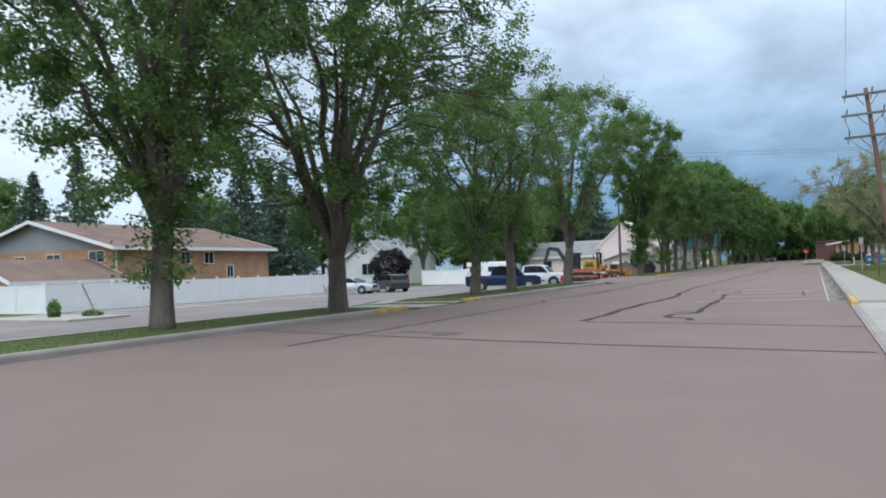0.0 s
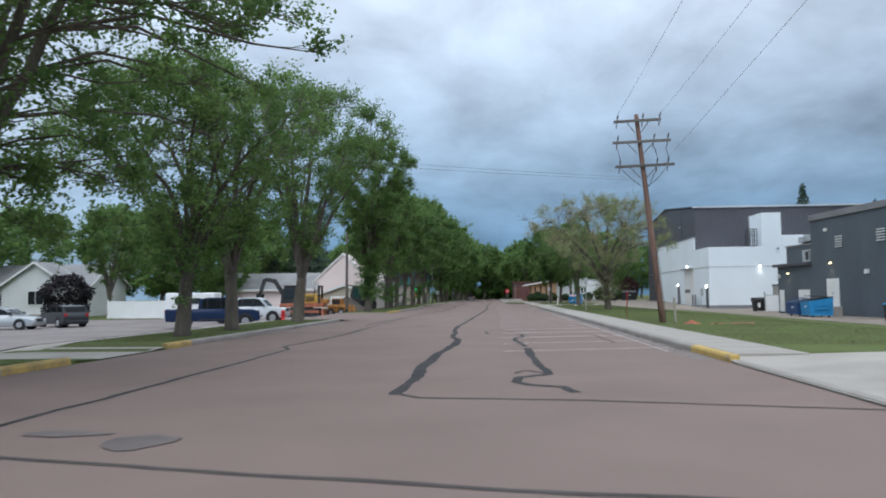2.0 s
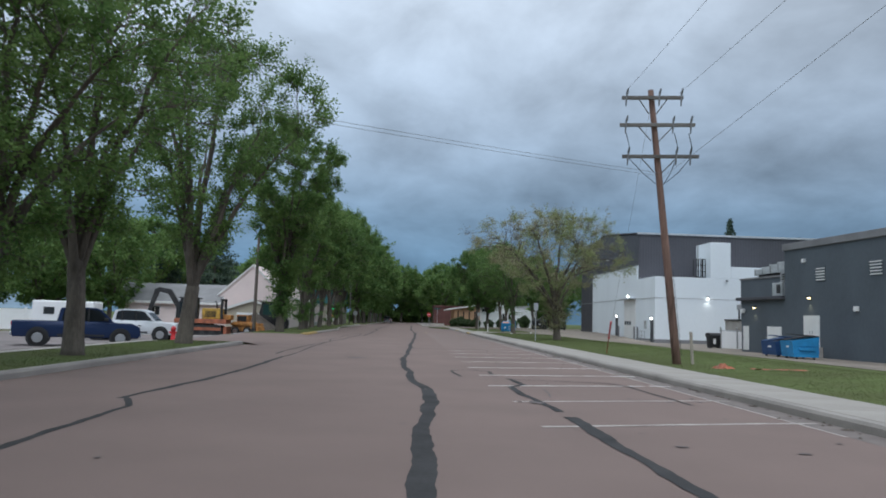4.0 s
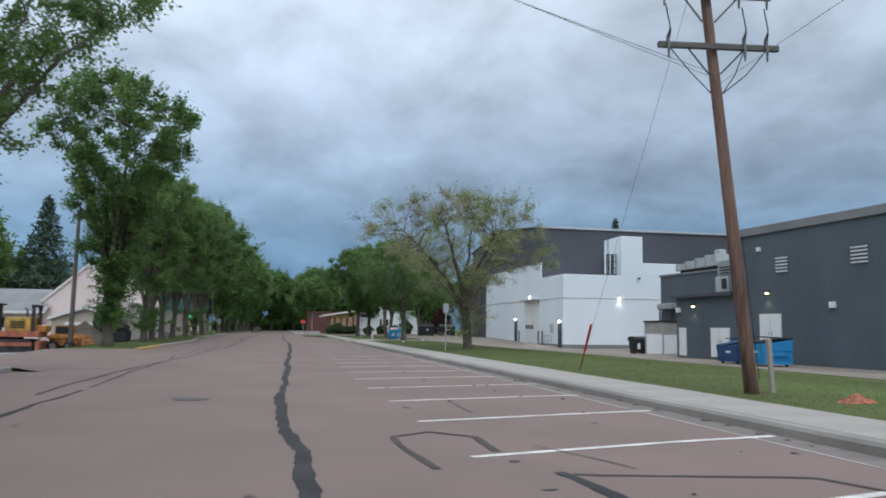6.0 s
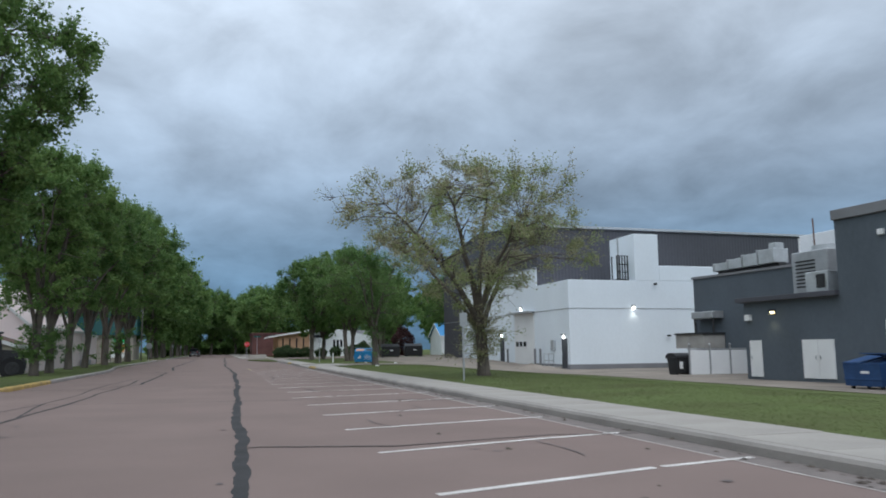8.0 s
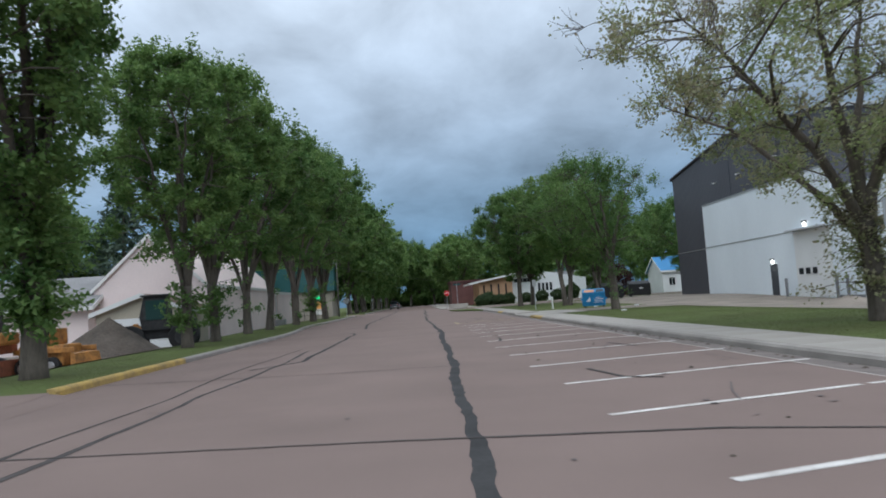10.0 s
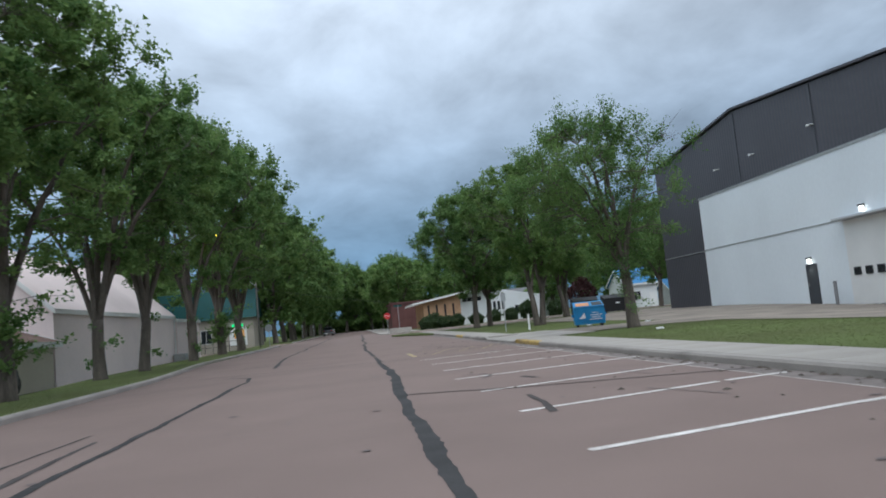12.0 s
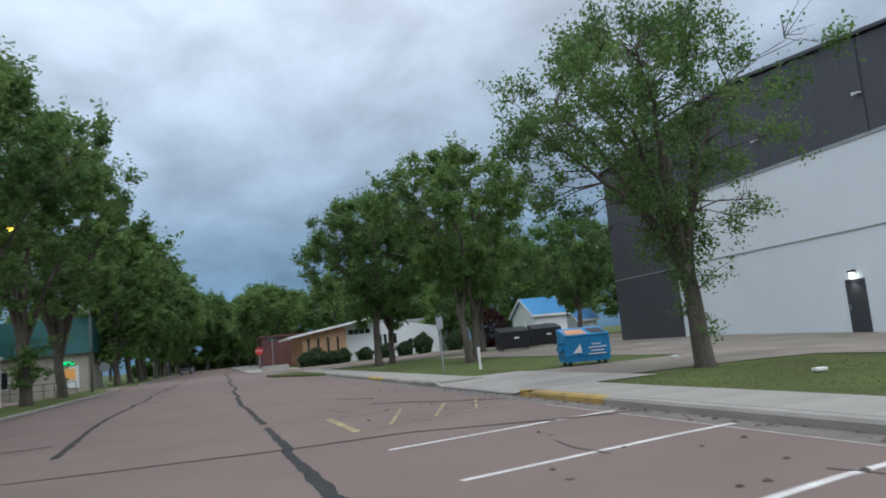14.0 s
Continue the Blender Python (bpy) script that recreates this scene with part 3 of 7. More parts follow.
# left: apron, frontage lot, side street, yard
structure(sheet("pavement", -15.2, -11.22, 23.7, 27.9, M["concrete"], 0.014, 1.0), "pale concrete driveway apron", "driveway")
structure(sheet("pavement", -15.6, -14.35, -60, 50, M["concrete"], 0.012, 1.0), "narrow concrete walk behind the verge", "pavement")
structure(sheet("road", -39.6, -15.6, -60, 50.3, M["lot"], 0.02), "asphalt frontage lot behind the tree verge", "parking lot")
structure(sheet("road", -120, -15.2, 50.3, 66.0, M["lot"], 0.02), "side street of worn asphalt", "road")
structure(sheet("road", -15.2, -11.19, 50.6, 68.4, M["asphalt"], 0.03, 0.6), "mouth of the side street", "road")
ramp_y = [50.3 + 0.6 * k for k in range(31)]
ramp_v = [v for y in ramp_y for v in ((-11.22, y, land(-11.22, y) + 0.029), (-10.5, y, 0.0025))]
structure(raw("road", ramp_v, [(2 * k, 2 * k + 1, 2 * k + 3, 2 * k + 2) for k in range(30)], M["asphalt"], smooth=True), "sloping edge of the side street's mouth", "road")
structure(sheet("road", -44, -15.2, 66.0, 77.0, M["lot"], 0.021), "asphalt lot by the side street", "parking lot")
structure(sheet("pavement", -34, -15.2, 77.0, 80.5, M["concrete"], 0.03), "pale concrete strip before the yard", "pavement")
structure(sheet("pavement", -17.0, -15.4, 80.5, 149, M["concrete"], 0.02), "concrete walk behind the verge", "pavement")
structure(sheet("pavement", -40, -17.0, 80.5, 128, M["dirt"], 0.02), "gravelly construction yard", "yard")
structure(sheet("pavement", -30, -16.5, 128, 149, M["lot"], 0.02), "paved yard beside the tall gabled building", "yard")
structure(sheet("road", -80, -12.5, 150.5, 164.5, M["asphalt"], 0.02), "side street of worn asphalt", "road")

# ---------------------------------------------------------------- markings and sealed cracks
rng = random.Random(5)
lines = thing("parking_lines", "worn white parking stall lines on the asphalt", "road marking", kind="structure")
for k in range(24):
    yk = 26.53 + 2.96 * k
    if k < 23:
        bm = bmesh.new()
        x0, x1 = -2.3 + rng.uniform(-0.06, 0.06), 1.75 + rng.uniform(-0.1, 0.15)
        brk = rng.uniform(0.2, 1.2)
        gap = 0.12 if k % 5 == 2 else 0.0
        yb = yk + 0.27 * (brk - x0)
        ribbon(bm, [(x0, yk), (brk, yb)], 0.11, 0.005, 0.0)
        ribbon(bm, [(brk + gap, yb + 0.27 * gap), (x1, yb + 0.2 * (x1 - brk))], 0.11 - gap * 0.1, 0.005, 0.0)
        part("stall_line", bm, M["white" if k > 1 else "faded"], lines)
hatch = thing("hatched_marking", "worn yellow hatched no-parking marking", "road marking", kind="structure")
for pts, w in (([(-2.3, 94.5), (-2.35, 97.8)], 0.16), ([(-2.3, 94.5), (1.3, 96.4)], 0.06), ([(-2.35, 97.8), (1.6, 98.6)], 0.06), ([(-1.6, 95.0), (-0.7, 98.0)], 0.06), ([(-0.6, 95.5), (0.4, 98.3)], 0.06), ([(0.4, 96.0), (1.2, 98.4)], 0.06)):
    part("stripe", ribbon(bmesh.new(), pts, w, 0.005 + 0.0005 * len(hatch.children)), M["faded_yellow"], hatch)
gut = raw("gutter", [(x, y, 0.002) for y in range(24, 146, 2) for x in (1.52, 2.0)], [(2 * k, 2 * k + 1, 2 * k + 3, 2 * k + 2) for k in range(60)], M["gutter"])
structure(gut, "worn gutter strip along the kerb", "gutter")
for y0, y1 in ((26.3, 60.0), (60.4, 95.0)):
    structure(part("edge_line", ribbon(bmesh.new(), [(1.5, y0), (1.5, y1)], 0.045, 0.0045), M["faded"]), "pale seam line along the gutter", "road marking")
cracks = thing("sealed_cracks", "dark tar-sealed cracks wandering over the asphalt", "road marking", kind="structure")


def wander(x0, y0, x1, y1, sway, seed):
    r = random.Random(seed)
    n = max(2, int(math.hypot(x1 - x0, y1 - y0) / 2.2))
    return [(x0 + (x1 - x0) * i / n + (r.uniform(-sway, sway) if 0 < i < n else 0), y0 + (y1 - y0) * i / n) for i in range(n + 1)]


lift = 0.003
for pts, w in (
    ([(-3.82, 18.6), (-3.78, 20.8), (-3.86, 23)] + wander(-3.8, 24.5, -3.72, 28, 0.04, 1) + wander(-3.64, 29.1, -3.93, 36, 0.06, 15) + wander(-4.12, 37.4, -4.22, 42, 0.05, 11) + wander(-4.2, 43, -4.06, 47, 0.05, 19) + wander(-4.06, 48, -3.95, 56, 0.08, 2) + wander(-3.9, 57, -3.75, 67, 0.08, 12) + wander(-3.7, 68, -3.58, 76, 0.06, 13) + wander(-3.58, 77, -3.5, 88, 0.06, 3) + wander(-3.55, 89, -3.64, 97.5, 0.05, 14), 0.185),
    (wander(-3.66, 98.4, -3.82, 106, 0.05, 16) + wander(-3.84, 108, -3.7, 190, 0.15, 4), 0.15),
    (wander(-7.8, 12.5, -7.75, 22.7, 0.08, 5) + [(-7.85, 27.6), (-8.25, 28.6)], 0.12),
    ([(-8.28, 28.5), (-8.1, 31.0)] + wander(-8.0, 32, -7.95, 44, 0.10, 6), 0.12),
    (wander(-8.0, 44.8, -8.25, 55.5, 0.10, 7) + wander(-8.2, 57, -7.85, 72, 0.10, 17) + [(-7.8, 73.9), (-7.93, 78.6)], 0.09),
    ([(-8.2, 57.6), (-8.45, 60.0), (-8.66, 62.5), (-8.55, 64.6), (-8.48, 66.6), (-8.62, 70.0), (-8.58, 73.4), (-8.3, 79.5)], 0.06),
    ([(-8.62, 62.4), (-8.9, 60.6), (-9.05, 58.9)], 0.05),
    (wander(-8.5, 43, -8.62, 50, 0.08, 18) + [(-8.3, 56.5)], 0.10),
    ([(-8.3, 71.8), (-7.36, 73.6)] + wander(-7.4, 75, -7.42, 89.5, 0.05, 8) + [(-7.6, 91.4), (-8.34, 92.1)], 0.115),
    (wander(-7.4, 96.5, -7.95, 106, 0.08, 9) + wander(-8.0, 108, -8.1, 180, 0.18, 10), 0.13),
    ([(-3.84, 18.7), (-3.5, 18.25), (-1.2, 18.0), (2.0, 17.2)], 0.09),
    ([(-11.0, 15.6), (-7.0, 14.6), (-4.0, 13.9), (-2.0, 13.5), (-0.8, 13.35), (1.9, 13.0)], 0.08),
    ([(-1.7, 34.5), (-1.55, 32.9), (-1.88, 32.3), (-1.9, 31.2), (-1.8, 29.6), (-1.72, 28.2)], 0.13),
    ([(-2.75, 34.8), (-2.88, 36.3), (-2.85, 36.9), (-2.35, 37.3), (-1.9, 36.8), (-1.95, 35.7)], 0.08),
    ([(-1.6, 34.4), (-1.35, 34.3), (0.5, 33.9), (0.75, 33.2), (0.75, 31.5), (0.8, 29.6)], 0.07),
    ([(-1.70, 27.6), (-1.70, 25.6), (-1.72, 23.6), (-1.64, 22.2), (-1.57, 21.2), (-2.1, 20.75), (-2.16, 20.1), (-1.95, 19.7), (-1.5, 19.45), (-1.4, 18.8)], 0.17),
    ([(-1.62, 21.3), (-1.95, 21.9), (-2.16, 21.4)], 0.10),
    ([(-4.16, 45.0), (-3.9, 45.15), (-2.56, 45.0), (0.2, 45.2)], 0.05),
    ([(-4.02, 51.3), (-3.7, 51.35), (-1.9, 50.8), (0.6, 51.3), (1.9, 51.0)], 0.07),
    ([(-9.0, 62.0), (-5.7, 61.6), (-3.7, 61.3), (-1.6, 60.9), (1.9, 59.4)], 0.06),
    ([(-11.0, 70.4), (-9.2, 70.0), (-6.5, 69.5), (-3.8, 69.3)], 0.05),
    ([(-3.45, 80.6), (-2.5, 80.2), (-1.7, 79.8), (1.9, 78.9)], 0.07),
    ([(-11.5, 94.0), (-7.5, 93.6), (-3.65, 93.25), (-1.7, 93.4), (0.6, 92.5), (1.9, 92.2)], 0.07),
    ([(-8.9, 99.2), (-7.95, 99.45)], 0.1),
    ([(-2.1, 83.7), (-1.7, 83.5), (-1.6, 82.9), (-1.9, 82.3)], 0.06),
    ([(-1.2, 81.85), (-1.05, 81.3)], 0.12),
    ([(-1.82, 78.6), (-1.86, 77.6), (-1.98, 76.5)], 0.09),
    ([(-0.9, 100.6), (-0.1, 99.9), (0.4, 98.9), (1.6, 97.4)], 0.08),
    ([(-1.2, 104.3), (-0.4, 102.6)], 0.10),
    ([(-1.5, 66.9), (-1.3, 65.4), (-0.8, 65.0)], 0.09),
    ([(0.3, 72.8), (0.6, 71.2)], 0.08),
):
    lift += 0.00022
    bm = ribbon(bmesh.new(), pts, w, lift, min(0.05, w * 0.34), rng)
    part("sealed_crack", bm, M["tar" if w > 0.11 else "thin_tar"], cracks)
hair = random.Random(21)
for k in range(16):
    hx, hy = hair.uniform(-2.0, 1.2), 30 + 4.6 * k + hair.uniform(-1, 1)
    turn = hair.uniform(-0.6, 0.6)
    pts = [(hx, hy), (hx + 0.5 * turn, hy + 0.7), (hx + 0.8 * turn + hair.uniform(-0.2, 0.2), hy + 1.5)]
    lift += 0.00012
    part("hairline_crack", ribbon(bmesh.new(), pts, 0.028, lift, 0.02, hair), M["patch"], cracks)
# dark old patches, oil spots, two manhole covers, bits of leaf litter
spots = thing("road_stains", "dark oil stains, old patches and round manhole covers on the asphalt", "stain", kind="stuff")
bm = bmesh.new()
# the first two are round manhole covers, drawn as flat spots
for cx, cy, rx, ry in ((-5.75, 42.0, 0.34, 0.30), (-5.78, 15.2, 0.36, 0.36), (-6.7, 15.6, 0.5, 0.16), (-1.9, 29.4, 0.12, 0.2), (-7.6, 54.0, 0.2, 0.08), (-3.9, 86.0, 0.09, 0.09), (-6.3, 80.0, 0.09, 0.07)) + tuple((rng.uniform(-2.2, 1.7), rng.uniform(24, 108), rng.uniform(0.02, 0.09), rng.uniform(0.02, 0.06)) for _ in range(90)) + tuple((rng.uniform(-10.5, -2.5), rng.uniform(12, 112), rng.uniform(0.02, 0.08), rng.uniform(0.02, 0.06)) for _ in range(60)):
    n = 12
    bm.faces.new([bm.verts.new((cx + rx * math.cos(a) * rng.uniform(0.7, 1.2), cy + ry * math.sin(a) * rng.uniform(0.7, 1.2), 0.010)) for a in (2 * math.pi * i / n for i in range(n))])
part("stain", bm, M["patch"], spots)

# leaf litter and grit lying along the kerb
litter_rng = random.Random(77)
bm = bmesh.new()
for k in range(420):
    ly = litter_rng.uniform(70, 108) if k % 3 else litter_rng.uniform(26, 70)
    lx = 1.98 - abs(litter_rng.gauss(0, 0.16)) if k % 5 else litter_rng.uniform(-2.2, 1.9)
    lr = litter_rng.uniform(0.015, 0.06)
    cone = [bm.verts.new((lx + lr * litter_rng.uniform(0.6, 1.5) * math.cos(a), ly + lr * litter_rng.uniform(0.6, 1.5) * math.sin(a), 0.006)) for a in (1.047 * i for i in range(6))]
    tip = bm.verts.new((lx, ly, 0.006 + lr * 0.5))
    for i in range(6):
        bm.faces.new((cone[i], cone[(i + 1) % 6], tip))
tagged(part("leaf_litter", bm, M["gravel"]), "brown leaf litter and grit along the kerb", "litter", "", "stuff")

# ---------------------------------------------------------------- trees
def leaf_mesh(points, dirs, size, rng, width=0.62, slim=False):
    """Small folded blades at the points, each its own island; slim ones have three corners."""
    n = len(points)
    up = rng.normal(size=(n, 3)) * 0.8 + dirs * 0.35 + np.array([0, 0, 0.75])
    a = np.cross(up, rng.normal(size=(n, 3))) + dirs * 0.25 * np.linalg.norm(up, axis=1)[:, None]
    a /= np.linalg.norm(a, axis=1)[:, None]
    b = np.cross(a, up)
    b /= np.linalg.norm(b, axis=1)[:, None] + 1e-6
    s = size * rng.uniform(0.65, 1.35, n)[:, None]
    la, lb = a * s, b * s * width * 0.5
    if slim:
        v = np.stack([points - lb * 1.1, points + la, points + lb * 1.1 + la * 0.25], axis=1).reshape(-1, 3)
        return v, np.arange(3 * n).reshape(n, 3)
    v = np.stack([points, points + la * 0.55 + lb, points + la, points + la * 0.45 - lb], axis=1).reshape(-1, 3)
    f = np.arange(4 * n).reshape(n, 4)
    return v, f


def quads(name, v, f, mat, parent):
    mesh = bpy.data.meshes.new(name)
    n = len(f)
    mesh.vertices.add(len(v))
    mesh.vertices.foreach_set("co", v.astype(np.float32).ravel())
    mesh.loops.add(f.size)
    mesh.loops.foreach_set("vertex_index", f.astype(np.int32).ravel())
    mesh.polygons.add(n)
    mesh.polygons.foreach_set("loop_start", np.arange(0, f.size, f.shape[1], dtype=np.int32))
    mesh.update(calc_edges=True)
    return finish(name, mesh, mat, parent)


def unit(v):
    return v / (np.linalg.norm(v) + 1e-9)


def bough(rng, p, d, length, bend, n, wob):
    """A curved line that starts at p towards d and bends towards the given way."""
    pts = [p]
    step = length / n
    for i in range(n):
        d = unit(d + bend / n + rng.normal(size=3) * wob)
        p = p + d * step
        pts.append(p)
    return np.array(pts), d


def make_tree(name, label, seed, height, spread, trunk_h, trunk_r, limbs=6, clumps=190, leaves=22000, leaf=0.15, mat="leaf", low=None, belly=0.5, lean=(0, 0), stems=1, skirt=0, bare=0.0, puff=0.5, off=(0, 0), twigs=3, clad=170, vase=0.9, slim=False, group="street trees"):
    """A broadleaf tree: trunk, limbs that fan into the crown, boughs to every leaf clump, and leaves round the clumps."""
    rng = np.random.default_rng(seed)
    tree = thing(name, label, "tree", group=group)
    bm = bmesh.new()
    z0 = low if low is not None else trunk_h * 0.8
    crown = height - z0
    waves = rng.uniform(0, 6.28, 6)

    def girth(az, h):
        body = max(0.0, 1 - abs((h - belly) / (1 - belly)) ** 2.1) ** 0.55 if h > belly else 0.16 + 0.84 * (h / belly) ** vase
        return spread * body * (0.92 + 0.17 * math.sin(2 * az + waves[0] + 3 * h) + 0.15 * math.sin(3 * az + waves[1] - 6 * h) + 0.14 * math.sin(5 * az + waves[2] + 9 * h))

    def shift(h):
        return np.array([off[0], off[1], 0]) * math.sqrt(h)

    lines, tips = [], []
    for s in range(stems):
        ang = 2.5 * s + 0.7
        side = np.array([math.cos(ang), math.sin(ang), 0]) * (0.30 if stems > 1 else 0)
        r0 = trunk_r / (1.25 if stems > 1 else 1)
        trunk, d = bough(rng, side * 0.7 - np.array([0, 0, 0.25]), unit(np.array([lean[0], lean[1], 1.0]) + side * 0.35), trunk_h + 0.25, np.array([lean[0], lean[1], 0.2]) * 0.3, 7, 0.03)
        tube(bm, trunk, [r0 * f for f in (1.35, 1.12, 1.02, 0.96, 0.92, 0.9, 0.88, 0.84)], 12)
        k = max(3, round(limbs / stems))
        for i in range(k + 1):
            az = 2 * math.pi * (i / k + rng.uniform(-0.08, 0.08)) + 1.6 * s
            h = 0.93 if i == k else rng.uniform(0.5, 0.86)
            g = 0.15 * spread if i == k else girth(az, h) * rng.uniform(0.55, 0.8)
            goal = np.array([math.cos(az) * g, math.sin(az) * g, z0 + crown * h]) + shift(h)
            start = trunk[-1] if i == k else trunk[-1 - int(rng.integers(0, 3))]
            reach = np.linalg.norm(goal - start)
            lift = np.array([0, 0, 0.10 * reach])
            pts = []
            jog = np.zeros(3)
            for j in range(11):
                u = j / 10
                mid = start * (1 - u) ** 2 + (start + (goal - start) * np.array([0.42, 0.42, 0.60]) + lift) * 2 * u * (1 - u) + goal * u * u
                jog = jog * 0.7 + rng.normal(size=3) * 0.055 * reach / 6
                pts.append(mid + jog * min(1, 3 * u))
            pts = np.array(pts)
            r1 = r0 * rng.uniform(0.42, 0.60)
            radii = [max(0.02, r1 * (1 - 0.86 * j / 10)) for j in range(11)]
            tube(bm, pts, radii, 8, cap=False)
            lines += [(pts[j], radii[j]) for j in range(2, 11)]
    places = np.array([q for q, _ in lines])
    thick = np.array([w for _, w in lines])
    spots, ways, weight = [], [], []
    for c in range(clumps):
        h = rng.uniform(0, 1) ** 0.62
        az = rng.uniform(0, 2 * math.pi)
        r = girth(az, h) * rng.uniform(0.2, 1.0) ** 0.5
        goal = np.array([math.cos(az) * r, math.sin(az) * r, z0 + crown * h]) + shift(h)
        gap = places - goal
        cost = np.linalg.norm(gap, axis=1) + np.maximum(0, gap[:, 2] - 0.2) * 1.5
        n = int(np.argmin(cost))
        a = places[n]
        ln = np.linalg.norm(goal - a)
        mid1 = a + (goal - a) * 0.4 + np.array([0, 0, 0.10 * ln]) + rng.normal(size=3) * 0.06 * ln
        mid2 = a + (goal - a) * 0.75 + np.array([0, 0, 0.07 * ln]) + rng.normal(size=3) * 0.06 * ln
        w = min(thick[n] * 0.7, 0.012 + 0.008 * ln)
        tube(bm, [a, mid1, mid2, goal], [w, w * 0.75, w * 0.5, 0.010], 5, cap=False)
        naked = rng.uniform() < bare
        out = unit(np.array([math.cos(az), math.sin(az), 0.25 + 1.1 * h]))
        rim = r > 0.72 * girth(az, h)
        for t in range(6 if not naked else 7):
            tall = rim and h > 0.35 and rng.uniform() < 0.16
            d = unit(rng.normal(size=3) * 0.75 + out * (0.8 if rim else 0.3) + np.array([0, 0, 1.6 if tall else 0.2]))
            ln2 = puff * (rng.uniform(1.5, 2.5) if tall else rng.uniform(0.6, 1.5))
            e = goal + d * ln2
            q = goal + d * ln2 * 0.5 + rng.normal(size=3) * 0.07
            if t < twigs or tall or (naked and twigs > 1):
                tube(bm, [mid2 + (goal - mid2) * rng.uniform(0.2, 1), q, e], [0.011, 0.008, 0.004], 3, cap=False)
            for u in ((0.1, 0.35, 0.6, 0.85, 1.0) if not tall else (0.15, 0.35, 0.55, 0.72, 0.88, 1.0)):
                spots.append((goal * (1 - u) + e * u) * 0.7 + q * 0.3 if 0 < u < 1 else e)
                ways.append(d)
                weight.append(0.08 if naked else 1.0)
    for q in range(clad):
        p = places[int(rng.integers(0, len(places)))]
        d = unit(rng.normal(size=3) * np.array([1, 1, 0.7]) + np.array([0, 0, 0.35]))
        e = p + d * rng.uniform(0.3, 0.8)
        if twigs:
            tube(bm, [p, (p + e) / 2 + np.array([0, 0, 0.05]), e], [0.012, 0.009, 0.004], 3, cap=False)
        for u in (0.3, 0.55, 0.8, 1.0):
            spots.append(p + (e - p) * u)
            ways.append(d)
            weight.append(1.1)
    for q in range(skirt):
        p = trunk[3 + int(rng.integers(0, 5))]
        e = p + rng.normal(size=3) * np.array([0.55, 0.55, 0.3]) + np.array([0, 0, 0.25])
        tube(bm, [p, (p + e) / 2 + np.array([0, 0, 0.12]), e], [0.018, 0.012, 0.005], 3, cap=False)
        for t in range(6):
            spots.append(p + (e - p) * rng.uniform(0.2, 1.15))
            ways.append(unit(e - p))
            weight.append(1.3)
    part("trunk", bm, M["bark"], tree, "grey-brown furrowed trunk and limbs", smooth=True)
    spots, ways, weight = np.array(spots), np.array(ways), np.array(weight)
    pick = rng.choice(len(spots), leaves, p=weight / weight.sum())
    pts = spots[pick] + rng.normal(size=(leaves, 3)) * np.array([0.135, 0.135, 0.11]) * puff / 0.55
    v, f = leaf_mesh(pts, ways[pick], leaf, rng, 0.85 if slim else 0.62, slim)
    quads("crown", v, f, M[mat], tree)
    return tree


def make_spruce(name, label, seed, height, radius, leaves=5200, group="dark spruces"):
    rng = np.random.default_rng(seed)
    tree = thing(name, label, "tree", group=group)
    bm = bmesh.new()
    tube(bm, [(0, 0, -0.2), (0, 0, height * 0.5), (0, 0, height)], [0.2, 0.12, 0.02], 7)
    part("trunk", bm, M["bark"], tree, smooth=True)
    pts, dirs = [], []
    tiers = int(height / 0.42)
    for i in range(tiers):
        h = 0.07 + 0.93 * i / tiers
        for b in range(7):
            z = h * height + rng.uniform(-0.12, 0.12)
            r = radius * (1 - h) ** 0.95 * rng.uniform(0.62, 1.12) + 0.10
            az = i * 2.4 + b * 0.898 + rng.uniform(-0.3, 0.3)
            d = np.array([math.cos(az), math.sin(az), 0])
            k = max(5, int(leaves * (r + 0.3) / (tiers * 7 * (radius * 0.5 + 0.3))))
            u = rng.uniform(0.08, 1, k) ** 0.75
            fan = rng.normal(size=k) * 0.15 * u * r
            side = np.array([-d[1], d[0], 0])
            droop = z - 0.30 * u * r + 0.16 * (u * r) ** 2 / (r + 0.1) + rng.normal(size=k) * 0.05
            pts.append(d * (u * r)[:, None] + side * fan[:, None] + np.array([0, 0, 1]) * droop[:, None])
            dirs.append(np.tile(d + np.array([0, 0, -0.35]), (k, 1)))
    pts, dirs = np.concatenate(pts), np.concatenate(dirs)
    v, f = leaf_mesh(pts, dirs * 1.6, 0.36, rng, 0.5, True)
    quads("crown", v, f, M["needles"], tree)
    return tree


